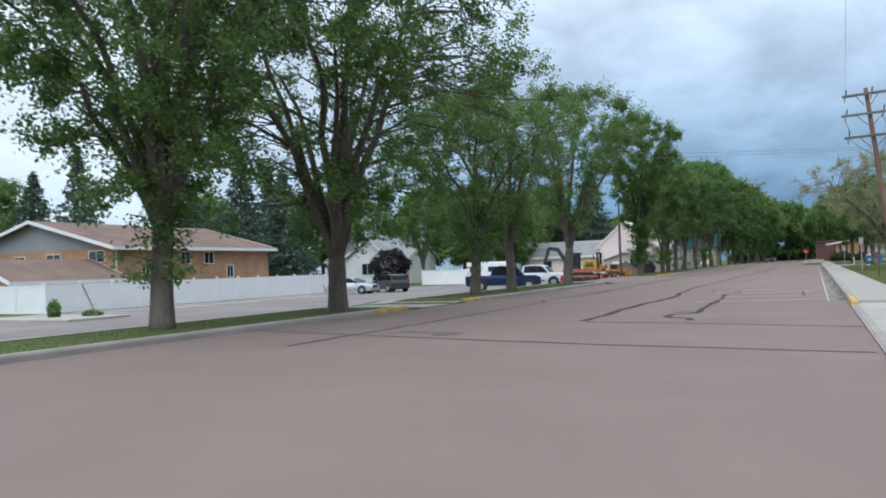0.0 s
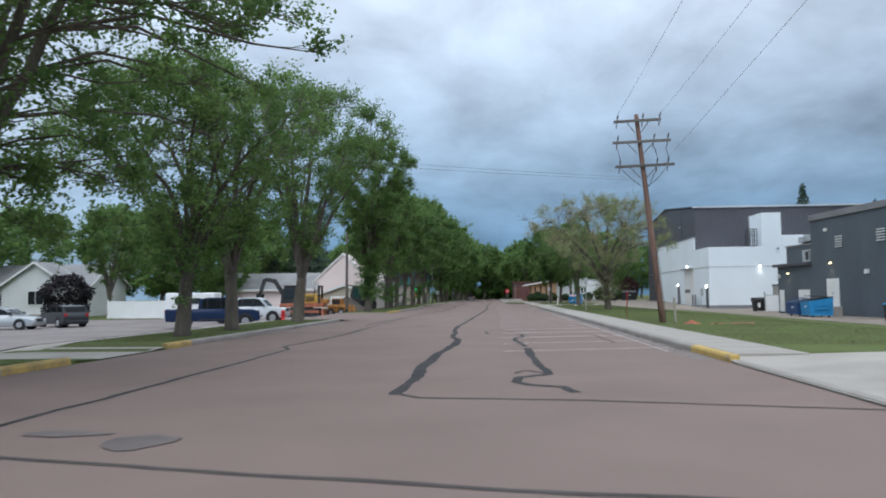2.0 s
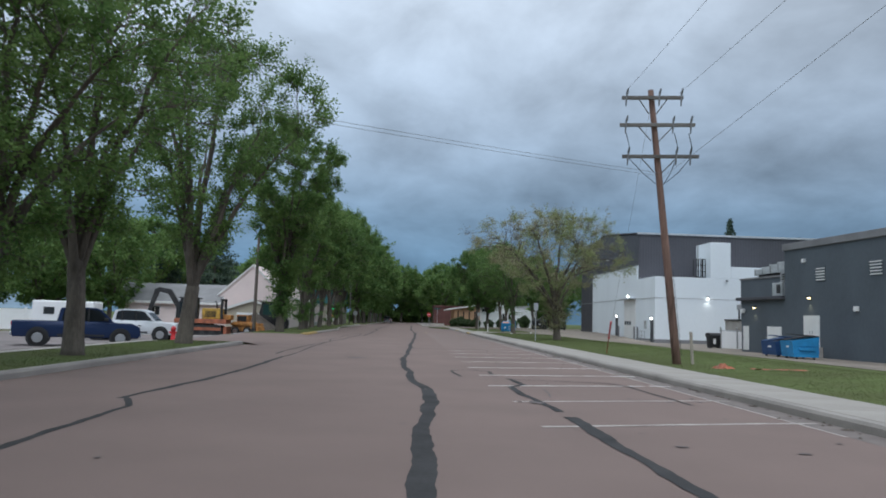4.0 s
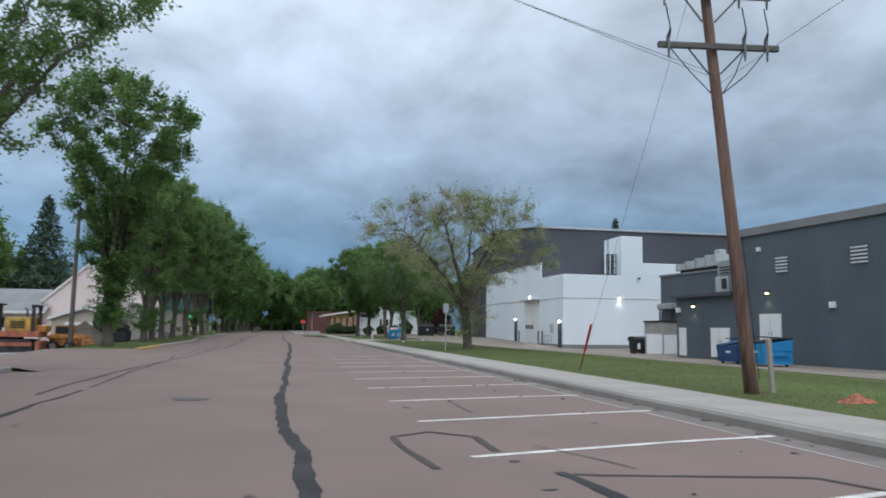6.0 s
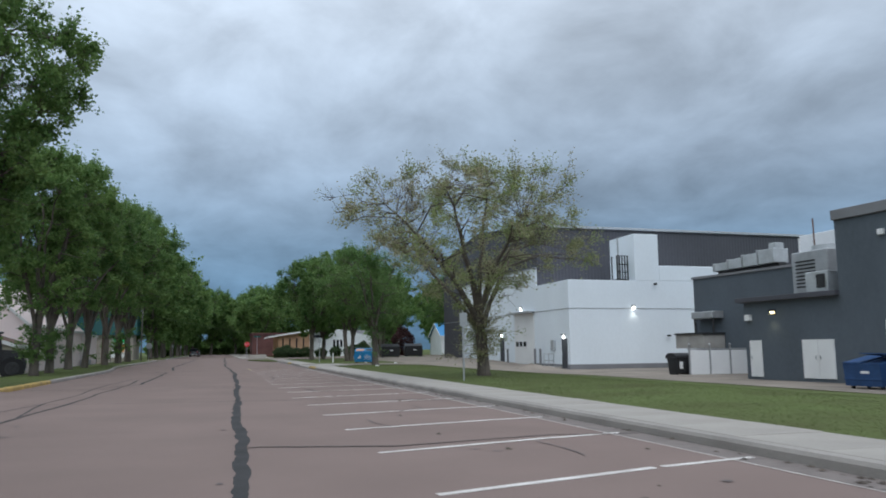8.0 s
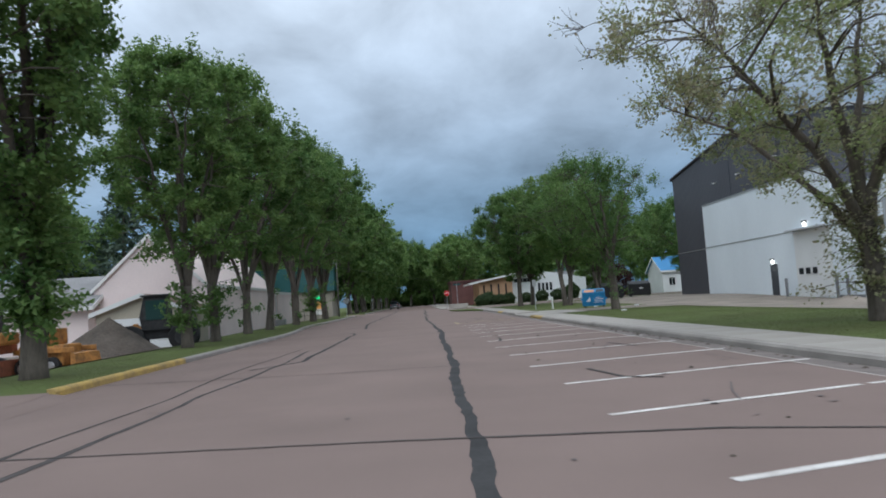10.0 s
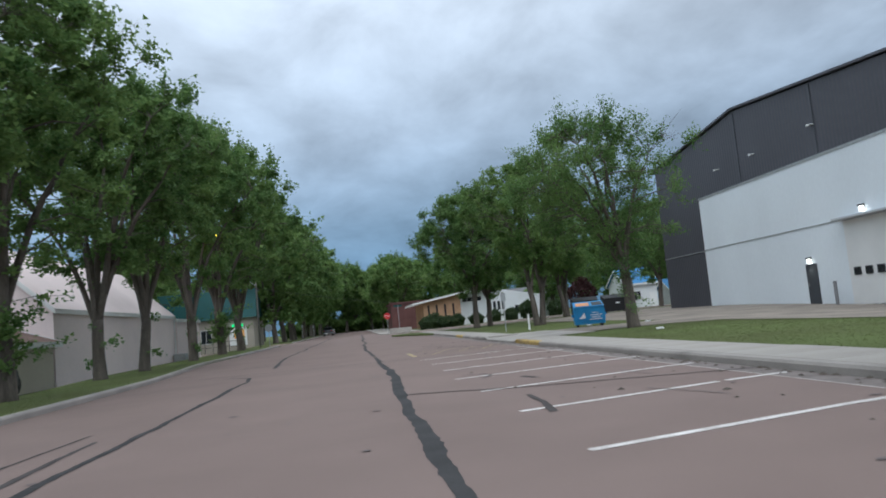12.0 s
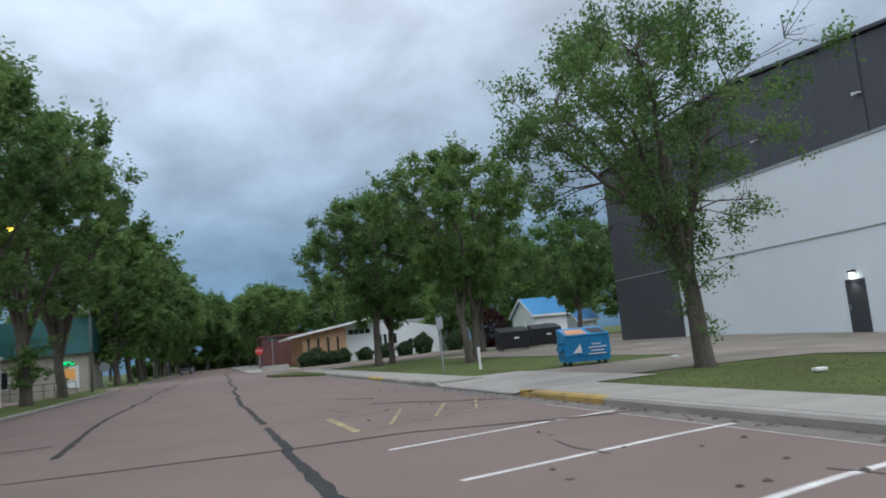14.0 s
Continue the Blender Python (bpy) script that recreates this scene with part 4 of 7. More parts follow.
def make_bush(name, label, seed, rx, ry, rz, mat, leaves=2200, leaf=0.11, group="", category="bush"):
    rng = np.random.default_rng(seed)
    bush = thing(name, label, category, group=group)
    bm = bmesh.new()
    for i in range(7):
        a = 2 * math.pi * i / 7 + rng.uniform(-0.3, 0.3)
        tube(bm, [(0, 0, -0.1), (0.35 * rx * math.cos(a), 0.35 * ry * math.sin(a), rz * 0.8), (0.7 * rx * math.cos(a), 0.7 * ry * math.sin(a), rz * rng.uniform(1.1, 1.6))], [0.03, 0.02, 0.008], 4)
    part("stems", bm, M["bark"], bush)
    d = rng.normal(size=(leaves, 3))
    d /= np.linalg.norm(d, axis=1)[:, None]
    lump = 1 + 0.16 * np.sin(d[:, 0] * 5 + seed) * np.cos(d[:, 1] * 4 + 2 * seed) + 0.1 * np.sin(d[:, 2] * 7)
    r = rng.uniform(0.55, 1.0, leaves) ** 0.5 * lump
    p = d * r[:, None] * np.array([rx, ry, rz]) + np.array([0, 0, rz * 0.95])
    p[:, 2] = np.maximum(p[:, 2], 0.03)
    v, f = leaf_mesh(p, d, leaf * 1.75, rng, 0.75)
    quads("foliage", v, f, M[mat], bush)
    return bush


def place(proto, spots):
    """Puts a made tree at the first spot and copies of it at the others: (x, y, turn, scale, height scale)."""
    for i, (x, y, turn, s, sz) in enumerate(spots):
        m = pose(x, y, land(x, y), 0, 0, turn)
        ob = proto if i == 0 else copy_thing(proto, m)
        ob.matrix_basis = m @ Matrix.Diagonal((s, s, sz, 1))


T = make_tree
place(T("elm_tree", "big leafy elm with a thick trunk on the grass verge", 11, 14.2, 6.4, 3.0, 0.27, 10, 460, 104000, 0.12, low=2.8, belly=0.6, skirt=30, clad=520), [(-13.0, 14.4, 0, 1, 1)])
place(T("elm_tree", "low-forked elm with sparse upper limbs on the verge", 12, 13.3, 6.8, 1.7, 0.31, 11, 410, 88000, 0.115, low=1.9, belly=0.5, vase=0.65, bare=0.10, clad=320), [(-12.4, 21.0, 75, 1, 1)])
place(T("elm_tree", "leafy elm with low drooping boughs on the verge", 13, 9.0, 3.9, 2.6, 0.24, 7, 170, 36000, 0.115, low=1.9, belly=0.5, skirt=24), [(-12.7, 32.4, 0, 1, 1)])
place(T("elm_tree", "elm with spreading open crown on the verge", 14, 10.2, 4.4, 2.6, 0.25, 8, 150, 25000, 0.115, low=3.0, belly=0.66, bare=0.3), [(-12.6, 36.8, 20, 1, 1)])
place(T("elm_tree", "elm leaning over the street with bare twig ends", 15, 12.0, 4.6, 2.2, 0.29, 9, 230, 44000, 0.115, low=3.0, belly=0.7, lean=(0.03, 0.0), bare=0.22, off=(0.25, 0.6)), [(-12.6, 46.3, 0, 1, 1)])
place(T("elm_tree", "wide leafy elm overhanging the street with foliage down its trunk", 19, 13.9, 4.25, 3.4, 0.28, 9, 270, 52000, 0.145, low=3.0, belly=0.78, vase=1.0, skirt=130, off=(0.7, -2.8), slim=True), [(-13.4, 72.2, 0, 1, 1)])
place(T("elm_tree", "full leafy elm with foliage down its trunk", 16, 13.8, 4.6, 2.9, 0.25, 7, 190, 42000, 0.155, low=3.3, belly=0.68, vase=0.5, skirt=24, clad=80, slim=True), [(-13.6, 84.6, 200, 0.90, 0.84), (-13.9, 89.8, 80, 0.92, 0.92), (-14.9, 129, 70, 1.32, 1.2)])
place(T("elm_tree", "dense street elm with forked trunk", 17, 13.0, 4.9, 2.6, 0.25, 7, 190, 48000, 0.155, mat="leaf_dark", low=4.3, belly=0.64, skirt=3, clad=50, vase=0.55, slim=True), [(-14.6, 99.6, 0, 1.0, 0.92), (-14.6, 117.0, 150, 1.1, 1.12), (-15.2, 141, 260, 1.4, 1.3)])
place(T("elm_tree", "leafy street elm in the avenue", 18, 13.0, 4.9, 2.5, 0.25, 8, 190, 48000, 0.155, low=4.4, belly=0.66, skirt=2, clad=50, vase=0.55, slim=True), [(-14.5, 105.6, 0, 1.0, 1.0), (-42.8, 84.5, 30, 0.8, 0.85)])
place(T("elm_tree", "pale half-bare elm with seed clusters on the lawn", 21, 9.0, 6.2, 2.5, 0.26, 6, 240, 50000, 0.095, mat="leaf_pale", low=2.9, belly=0.5, bare=0.2, skirt=80, puff=0.5, lean=(-0.04, 0), off=(-0.6, 0), vase=0.6), [(6.7, 71.8, 0, 1, 1)])
place(T("elm_tree", "young elm with airy crown on the lawn", 22, 8.4, 4.2, 2.6, 0.235, 8, 150, 42000, 0.10, mat="leaf_dark", low=3.0, belly=0.64, bare=0.10, skirt=24, clad=170, lean=(-0.05, 0), off=(-1.3, 0), vase=0.6), [(7.0, 97.6, 0, 1, 1)])
place(T("elm_tree", "forked elm on the lawn beyond the driveway", 23, 11.4, 5.2, 3.2, 0.27, 6, 190, 40000, 0.16, stems=2, low=3.2, belly=0.64, slim=True), [(8.7, 120.5, 0, 1, 1), (16.5, 141, 30, 1.05, 1.0)])
place(T("elm_tree", "dense dark elm on the lawn", 24, 11.8, 5.4, 3.0, 0.26, 6, 220, 46000, 0.165, mat="leaf_dark", low=2.6, belly=0.6, slim=True), [(6.4, 135, 0, 1.0, 1.02), (8.4, 139.5, 140, 0.95, 0.95), (30, 150, 60, 1, 1.0)])
# the avenue goes on, and trees stand behind the houses
far = T("elm_tree", "leafy elm further up the avenue", 31, 14.4, 6.4, 2.8, 0.3, 6, 170, 13000, 0.40, mat="leaf", low=2.6, belly=0.62, puff=0.75, twigs=0, slim=True)
fr = random.Random(8)
far_spots = []
for y in range(148, 300, 12):
    if y > 170:
        far_spots.append((-15.0 + fr.uniform(-0.8, 0.8), y + fr.uniform(-2, 2), fr.uniform(0, 360), fr.uniform(1.15, 1.3), fr.uniform(1.2, 1.35)))
    if y > 205:
        far_spots.append((4.2 + fr.uniform(-1, 1), y + fr.uniform(-2, 2), fr.uniform(0, 360), fr.uniform(0.8, 1.0), fr.uniform(0.85, 1.0)))
for x, y in ((-7.5, 305), (0.5, 312), (-13, 300), (8, 300), (-4, 330), (4, 335), (-20, 310), (16, 305), (26, 312), (38, 306), (52, 300), (-32, 300), (-46, 292), (-60, 284), (66, 290), (-75, 270), (80, 270)):
    far_spots.append((x, y, fr.uniform(0, 360), fr.uniform(1.3, 1.6), fr.uniform(1.25, 1.5)))
place(far, far_spots)
hedge = make_bush("bush", "dense green shrub closing the far end of the street", 55, 3.2, 2.4, 2.3, "leaf", 2600, 0.42, group="shrubs at the end of the street")
place(hedge, [(x, 322 + 5 * (k % 3), 40 * k, 1.1, 1.0 + 0.2 * (k % 2)) for k, x in enumerate(range(-26, 26, 4))])
back = T("broadleaf_tree", "broadleaf tree growing behind the houses", 32, 12.0, 5.6, 2.2, 0.28, 6, 130, 10000, 0.36, low=1.6, belly=0.5, puff=0.8, twigs=0, slim=True, group="trees behind the houses")
place(back, [(-52, 122, 30, 1.1, 1.1), (-44, 166, 0, 1, 1), (44, 166, 10, 1.1, 1.1), (51, 170, 70, 1.1, 1.2), (-38, 104, 0, 1, 1), (-46, 104, 60, 1.0, 1.1), (-56, 112, 20, 1.2, 1.2), (-45, 117, 90, 0.9, 0.8), (-42, 128, 10, 1.3, 1.2), (-66, 96, 40, 1.2, 1.1), (-85, 92, 10, 1.1, 1.1), (-75, 120, 80, 1.3, 1.3), (-60, 135, 130, 1.3, 1.2), (-30, 160, 20, 1.1, 1.2), (-36, 180, 60, 1.2, 1.1), (-48, 150, 90, 1.2, 1.2), (-40, 205, 0, 1.2, 1.2), (-28, 225, 40, 1.1, 1.1),
             (24, 175, 0, 1, 1), (36, 178, 50, 1.1, 1.1), (48, 188, 90, 1.2, 1.2), (62, 176, 10, 1.2, 1.1), (44, 205, 30, 1.2, 1.2), (30, 215, 70, 1.2, 1.2), (62, 215, 130, 1.3, 1.2), (80, 190, 20, 1.3, 1.2), (15, 215, 20, 1.1, 1.2), (26, 240, 80, 1.2, 1.2), (-90, 60, 0, 1.2, 1.2), (-88, 95, 0, 1.2, 1.2), (-95, 30, 0, 1.2, 1.2)])
spruce = make_spruce("spruce", "tall dark spruce behind the roofs", 41, 13.0, 5.3, 10500)
place(spruce, [(-68.8, 56, 0, 0.95, 1.25), (-72, 46, 40, 0.9, 0.95), (-63, 65, 80, 1.15, 1.34), (-61.5, 73, 10, 1.15, 1.34), (-66, 84, 60, 1.3, 1.3), (-53.5, 71, 120, 1.1, 1.1), (-72, 40, 20, 1, 0.9), (-80, 42, 40, 1.1, 1.0), (-76, 56, 90, 1.1, 1.1), (-39.5, 129, 30, 1.1, 1.0), (-32.8, 128.6, 70, 1.35, 1.36), (59, 164, 0, 1.25, 1.78), (72, 162, 40, 1.1, 1.5)])
bush = make_bush("bush", "rounded dark green clipped shrub", 51, 1.0, 1.0, 0.8, "shrub", group="shrubs by the brick hall")
place(bush, [(6.0, 168, 0, 1.2, 1.2), (9.2, 169, 40, 1.0, 1.0), (11.8, 169, 80, 1.0, 0.9), (14.2, 168.5, 20, 1.0, 1.0), (16.6, 169, 60, 1.0, 1.0), (19, 169.5, 100, 1.1, 1.5), (4.8, 164.6, 10, 1.1, 1.0), (7.2, 165, 50, 1.3, 0.9), (23, 169.5, 10, 1.1, 1.3)])
lilac = make_bush("lilac_bush", "large dark purplish bush by the white house", 52, 2.6, 2.2, 2.4, "plum", 5200, 0.16)
place(lilac, [(-48.2, 86, 0, 1, 1)])
redbush = make_bush("red_tree", "dark red-leaved ornamental tree", 53, 2.2, 2.0, 2.2, "red_leaf", 4000, 0.17, category="tree")
place(redbush, [(23, 157, 0, 0.8, 1.0)])
scrub = make_bush("bush", "small dry shrub in a kerbed bed", 54, 0.7, 0.6, 0.55, "leaf_dark", 900, 0.1, group="shrubs in the bed")
place(scrub, [(-33.2, 26.5, 0, 0.5, 0.9), (-31.8, 27.6, 30, 0.7, 0.4)])


def grass_blades(name, label, x0, x1, y0, y1, n, seed, skip=()):
    rng = np.random.default_rng(seed)
    x, y = rng.uniform(x0, x1, n), rng.uniform(y0, y1, n)
    keep = np.ones(n, bool)
    for a, b in skip:
        keep &= ~((y > a) & (y < b))
    x, y = x[keep], y[keep]
    n = len(x)
    z = np.array([land(a, b) for a, b in zip(x, y)])
    h, a = rng.uniform(0.012, 0.03, n), rng.uniform(0, 6.283, n)
    w = rng.uniform(0.004, 0.010, n)
    dx, dy = np.cos(a) * w, np.sin(a) * w
    lx, ly = rng.normal(size=n) * 0.03, rng.normal(size=n) * 0.03
    v = np.stack([np.stack([x - dx, y - dy, z], 1), np.stack([x + dx, y + dy, z], 1), np.stack([x + lx, y + ly, z + h], 1)], 1).reshape(-1, 3)
    ob = quads(name, v, np.arange(3 * n).reshape(n, 3), M["blades"], None)
    return tagged(ob, label, "grass", "", "stuff")


grass_blades("grass", "short green grass on the tree verge", -14.3, -11.4, 8, 50, 40000, 61, ((23.3, 29.2),))
grass_blades("grass", "short green grass on the far verge", -15.0, -11.5, 69.0, 115, 18000, 62)
grass_blades("grass", "short green lawn before the hall", 3.65, 11.0, 26, 97.3, 80000, 63)
grass_blades("grass", "short green lawn beyond the driveway", 3.65, 10.5, 105, 140, 8000, 64)

# ---------------------------------------------------------------- buildings
def opening(parent, name, axis, plane, out, a0, a1, z0, z1, frame_mat, pane_mat, bars=0, depth=0.05, label=""):
    """A framed window or door on a wall: frame, sill and pane. axis is the wall's normal; out is its outward sign."""
    def put(bm, u0, u1, w0, w1, d0, d1):
        lo, hi = sorted((plane + out * d0, plane + out * d1))
        if axis == "x":
            box(bm, lo, hi, u0, u1, w0, w1)
        else:
            box(bm, u0, u1, lo, hi, w0, w1)
    bm = bmesh.new()
    t = min(0.06, (a1 - a0) * 0.1)
    put(bm, a0, a0 + t, z0, z1, -0.02, depth)
    put(bm, a1 - t, a1, z0, z1, -0.02, depth)
    put(bm, a0 + t, a1 - t, z1 - t, z1, -0.02, depth)
    put(bm, a0 + t, a1 - t, z0, z0 + t, -0.02, depth + 0.03)
    for k in range(bars):
        u = a0 + (a1 - a0) * (k + 1) / (bars + 1)
        put(bm, u - t * 0.35, u + t * 0.35, z0 + t, z1 - t, -0.02, depth - 0.01)
    ob = part(name, bm, M[frame_mat], parent, label)
    bm = bmesh.new()
    put(bm, a0 + t * 0.9, a1 - t * 0.9, z0 + t * 0.9, z1 - t * 0.9, -0.01, 0.012)
    part("pane", bm, M[pane_mat], ob)
    return ob


def door(parent, axis, plane, out, a0, a1, z0, z1, mat, leaves=1, label=""):
    def put(bm, u0, u1, w0, w1, d0, d1, bev=0.0):
        lo, hi = sorted((plane + out * d0, plane + out * d1))
        if axis == "x":
            box(bm, lo, hi, u0, u1, w0, w1, bev)
        else:
            box(bm, u0, u1, lo, hi, w0, w1, bev)
    ob = None
    for k in range(leaves):
        u0, u1 = a0 + (a1 - a0) * k / leaves + 0.01, a0 + (a1 - a0) * (k + 1) / leaves - 0.01
        bm = bmesh.new()
        put(bm, u0, u1, z0, z1, -0.02, 0.05, 0.008)
        ob = part("door", bm, M[mat], parent, label)
        bm = bmesh.new()
        u = u1 - 0.12 if k == 0 else u0 + 0.12
        put(bm, u - 0.02, u + 0.02, z0 + 0.95, z0 + 1.15, 0.05, 0.09)
        part("door_handle", bm, M["steel"], ob)
    return ob


def wall_lamp(at, axis, out, lit="lamp_white", size=0.26, label="lit white wall lamp with a dark hood", power=6.0):
    """A hooded wall lamp: back plate, hood, lit lens."""
    lamp = thing("wall_lamp", label, "lamp", at, group="wall lamps")
    s = size
    d = out
    def b(x0, x1, y0, y1, z0, z1, bev=0.0):
        bm = bmesh.new()
        if axis == "x":
            lo, hi = sorted((d * x0, d * x1))
            return box(bm, lo, hi, y0, y1, z0, z1, bev)
        lo, hi = sorted((d * x0, d * x1))
        return box(bm, y0, y1, lo, hi, z0, z1, bev)
    part("back_plate", b(0, 0.03, -s * 0.4, s * 0.4, -s * 0.2, s * 0.9, 0.005), M["black"], lamp)
    part("hood", b(0.02, s, -s * 0.45, s * 0.45, s * 0.45, s * 0.8, 0.03), M["black"], lamp)
    part("lens", b(0.03, s * 0.7, -s * 0.3, s * 0.3, -s * 0.5 if lit == "lamp_white" else s * 0.12, s * 0.45, 0.02), M[lit], lamp, "lit lens")
    li = bpy.data.lights.new("lamp_light", "SPOT")
    li.energy, li.color, li.spot_size, li.spot_blend, li.shadow_soft_size = power, (1.0, 0.95, 0.8) if lit != "lamp_warm" else (1.0, 0.82, 0.45), radians(120), 0.8, 0.08
    lo = new("lamp_light", li)
    lo.parent = lamp
    lo.matrix_basis = pose(d * 0.22, 0, -0.2) if axis == "x" else pose(0, d * 0.22, -0.2)
    return lamp


# the hall: gabled charcoal metal building, white street front, white lower block
hall = thing("hall", "large charcoal metal hall with white painted lower walls", "building", (0, 0, 0))
bm = bmesh.new()
prism(bm, [(98.0, -0.8), (125.4, -0.8), (125.4, 11.3), (112.3, 12.62), (98.0, 11.28)], 20.6, 62.0, "x")
part("wall", bm, M["wall_dark_y"], hall, "charcoal ribbed metal siding")
bm = bmesh.new()
prism(bm, [(97.85, 11.2), (98.0, 11.36), (112.3, 12.72), (125.5, 11.40), (125.65, 11.22), (125.5, 11.5), (112.3, 12.86), (97.85, 11.48)], 20.42, 62.2, "x")
part("roof", bm, M["wall_dark"], hall, "dark metal roof")
bm = bmesh.new()
box(bm, 20.38, 62.0, 97.78, 97.86, 11.30, 11.50)
x = 21.0
while x < 61:
    box(bm, x, x + 0.35, 97.74, 97.78, 11.36, 11.48)
    x += 0.7
part("roof_trim", bm, M["roof_edge"], hall, "pale gutter trim")
part("south_siding", boxed(20.62, 62.0, 97.94, 97.996, 6.3, 11.28), M["wall_dark"], hall, "charcoal ribbed metal siding")
bm = boxed(20.48, 20.6, 98.0, 118.2, -0.6, 7.9, bevel=0.015)
part("front_panel", bm, M["wall_white"], hall, "white painted metal wall")
bm = bmesh.new()
box(bm, 20.43, 20.48, 98.0, 118.2, 7.84, 7.96)
box(bm, 20.44, 20.48, 98.0, 118.2, 4.26, 4.31)
box(bm, 20.56, 20.6, 118.2, 125.4, 4.2, 4.26)
part("flashing", bm, M["steel"], hall, "thin grey flashing lines")
for yy, zz in ((104.2, 11.8), (112.27, 12.5)):
    part("seam", boxed(20.57, 20.6, yy, yy + 0.05, 7.96, zz), M["door_dark"], hall, "dark seam in the metal siding")
bm = boxed(20.36, 33.0, 91.7, 98.0, -0.8, 6.35, bevel=0.03)
part("lower_block", bm, M["wall_white"], hall, "white painted lower block")
part("footing", boxed(20.32, 33.0, 91.66, 97.9, -0.8, 0.08), M["roof_flat"], hall, "grey concrete footing")
bm = bmesh.new()
box(bm, 20.33, 20.36, 91.68, 98.0, 4.20, 4.24)
box(bm, 20.33, 33.0, 91.67, 91.70, 4.20, 4.24)
part("flashing", bm, M["steel"], hall)
bm = boxed(26.0, 28.1, 91.7, 95.5, 6.35, 9.98, bevel=0.03)
part("stair_tower", bm, M["wall_white"], hall, "white roof tower")
bm = boxed(28.1, 34.5, 91.7, 97.0, 6.35, 7.55, bevel=0.04)
part("parapet", bm, M["wall_white"], hall, "white roof parapet")
bm = bmesh.new()
box(bm, 24.7, 25.7, 92.1, 93.0, 6.35, 6.5)
for px, py in ((24.75, 92.15), (25.65, 92.15), (24.75, 92.95), (25.65, 92.95), (25.2, 92.15), (24.98, 92.15), (25.42, 92.15)):
    box(bm, px - 0.04, px + 0.04, py - 0.04, py + 0.04, 6.4, 8.3)
for z in (7.0, 7.6, 8.25):
    box(bm, 24.7, 25.7, 92.1, 92.16, z, z + 0.06)
part("roof_hatch_cage", bm, M["black"], hall, "black ladder cage on the lower roof")
part("vent_pipe", tube(bmesh.new(), [(24.95, 92.3, 6.3), (24.95, 92.3, 9.7)], 0.06, 8), M["steel"], hall)
for yy, zz in ((110.4, 9.4), (115.0, 9.4), (104.3, 9.6)):
    bm = boxed(20.40, 20.6, yy - 0.03, yy + 0.22, zz, zz + 0.05)
    box(bm, 20.34, 20.44, yy + 0.18, yy + 0.28, zz - 0.04, zz + 0.08)
    part("camera_bracket", bm, M["trim"], hall, "small white bracket on the siding")
door(hall, "x", 20.48, -1, 105.5, 106.5, 0.12, 2.3, "door_dark", label="dark grey steel door")
door(hall, "x", 20.36, -1, 92.1, 93.0, -0.2, 2.0, "door_dark", label="dark grey steel door")
part("loading_door", boxed(20.42, 20.48, 98.5, 102.8, 0.0, 4.2), M["trim"], hall, "white roll-up loading door")
for k in range(3):
    opening(hall, "window", "x", 20.42, -1, 100.2 + k * 0.85, 100.75 + k * 0.85, 1.45, 1.85, "black", "glass", depth=0.02)
bm = boxed(19.9, 20.5, 98.3, 103.0, 4.25, 4.37, bevel=0.02)
part("canopy", bm, M["roof_edge"], hall, "narrow canopy over the loading door")
for yy in (103.5, 97.4, 96.3):
    part("bollard", tube(bmesh.new(), [(20.0, yy, -0.4), (20.0, yy, 1.25)], 0.09, 10), M["roof_flat"], hall, "grey steel bollard")
bm = bmesh.new()
for yy in (93.6, 94.5, 95.4):
    tube(bm, [(19.9, yy, -0.4), (19.9, yy, 0.85)], 0.025, 6)
for z in (0.35, 0.85):
    tube(bm, [(19.9, 93.6, z), (19.9, 95.4, z)], 0.025, 6)
part("handrail", bm, M["steel"], hall, "grey pipe handrail")
part("step", boxed(19.6, 20.36, 93.0, 95.6, -0.6, -0.1, bevel=0.02), M["concrete"], hall)
part("meter_box", boxed(20.2, 20.36, 94.2, 94.8, 1.1, 1.9, bevel=0.02), M["ac"], hall)
for at, axis, out in (((20.48, 106.0, 2.45), "x", -1), ((20.48, 101.2, 4.62), "x", -1), ((20.36, 92.55, 2.12), "x", -1), ((25.7, 91.7, 4.25), "y", -1)):
    wall_lamp(at, axis, out, power=14.0)
for xx, zz in ((28.6, 2.15), (29.7, 2.2), (27.6, 6.1)):
    wb = thing("security_camera", "small dark security camera on the white wall", "camera", (xx, 91.7, zz), group="security cameras")
    part("bracket", boxed(-0.04, 0.04, -0.12, 0, -0.03, 0.03), M["black"], wb)
    part("housing", boxed(-0.09, 0.09, -0.34, -0.1, -0.07, 0.07, bevel=0.02), M["black"], wb)

# the grey block beside it: tall part, low annex, set-back wing
block = thing("grey_block", "dark grey painted commercial building with pale doors", "building")
BLOCK = Matrix.Translation((21.3, 66.75, 0)) @ pose(0, 0, 0, 0, 0, 5) @ Matrix.Translation((-21.3, -66.75, 0)) @ Matrix.Translation((-0.44, 2.7, 0.17)) @ Matrix.Diagonal((0.915, 0.915, 0.875, 1))
block.matrix_basis = BLOCK.copy()


def by_block(x, y, z):
    """A place on or beside the grey block, from the block's own plan."""
    return tuple(BLOCK @ Vector((x, y, z)))


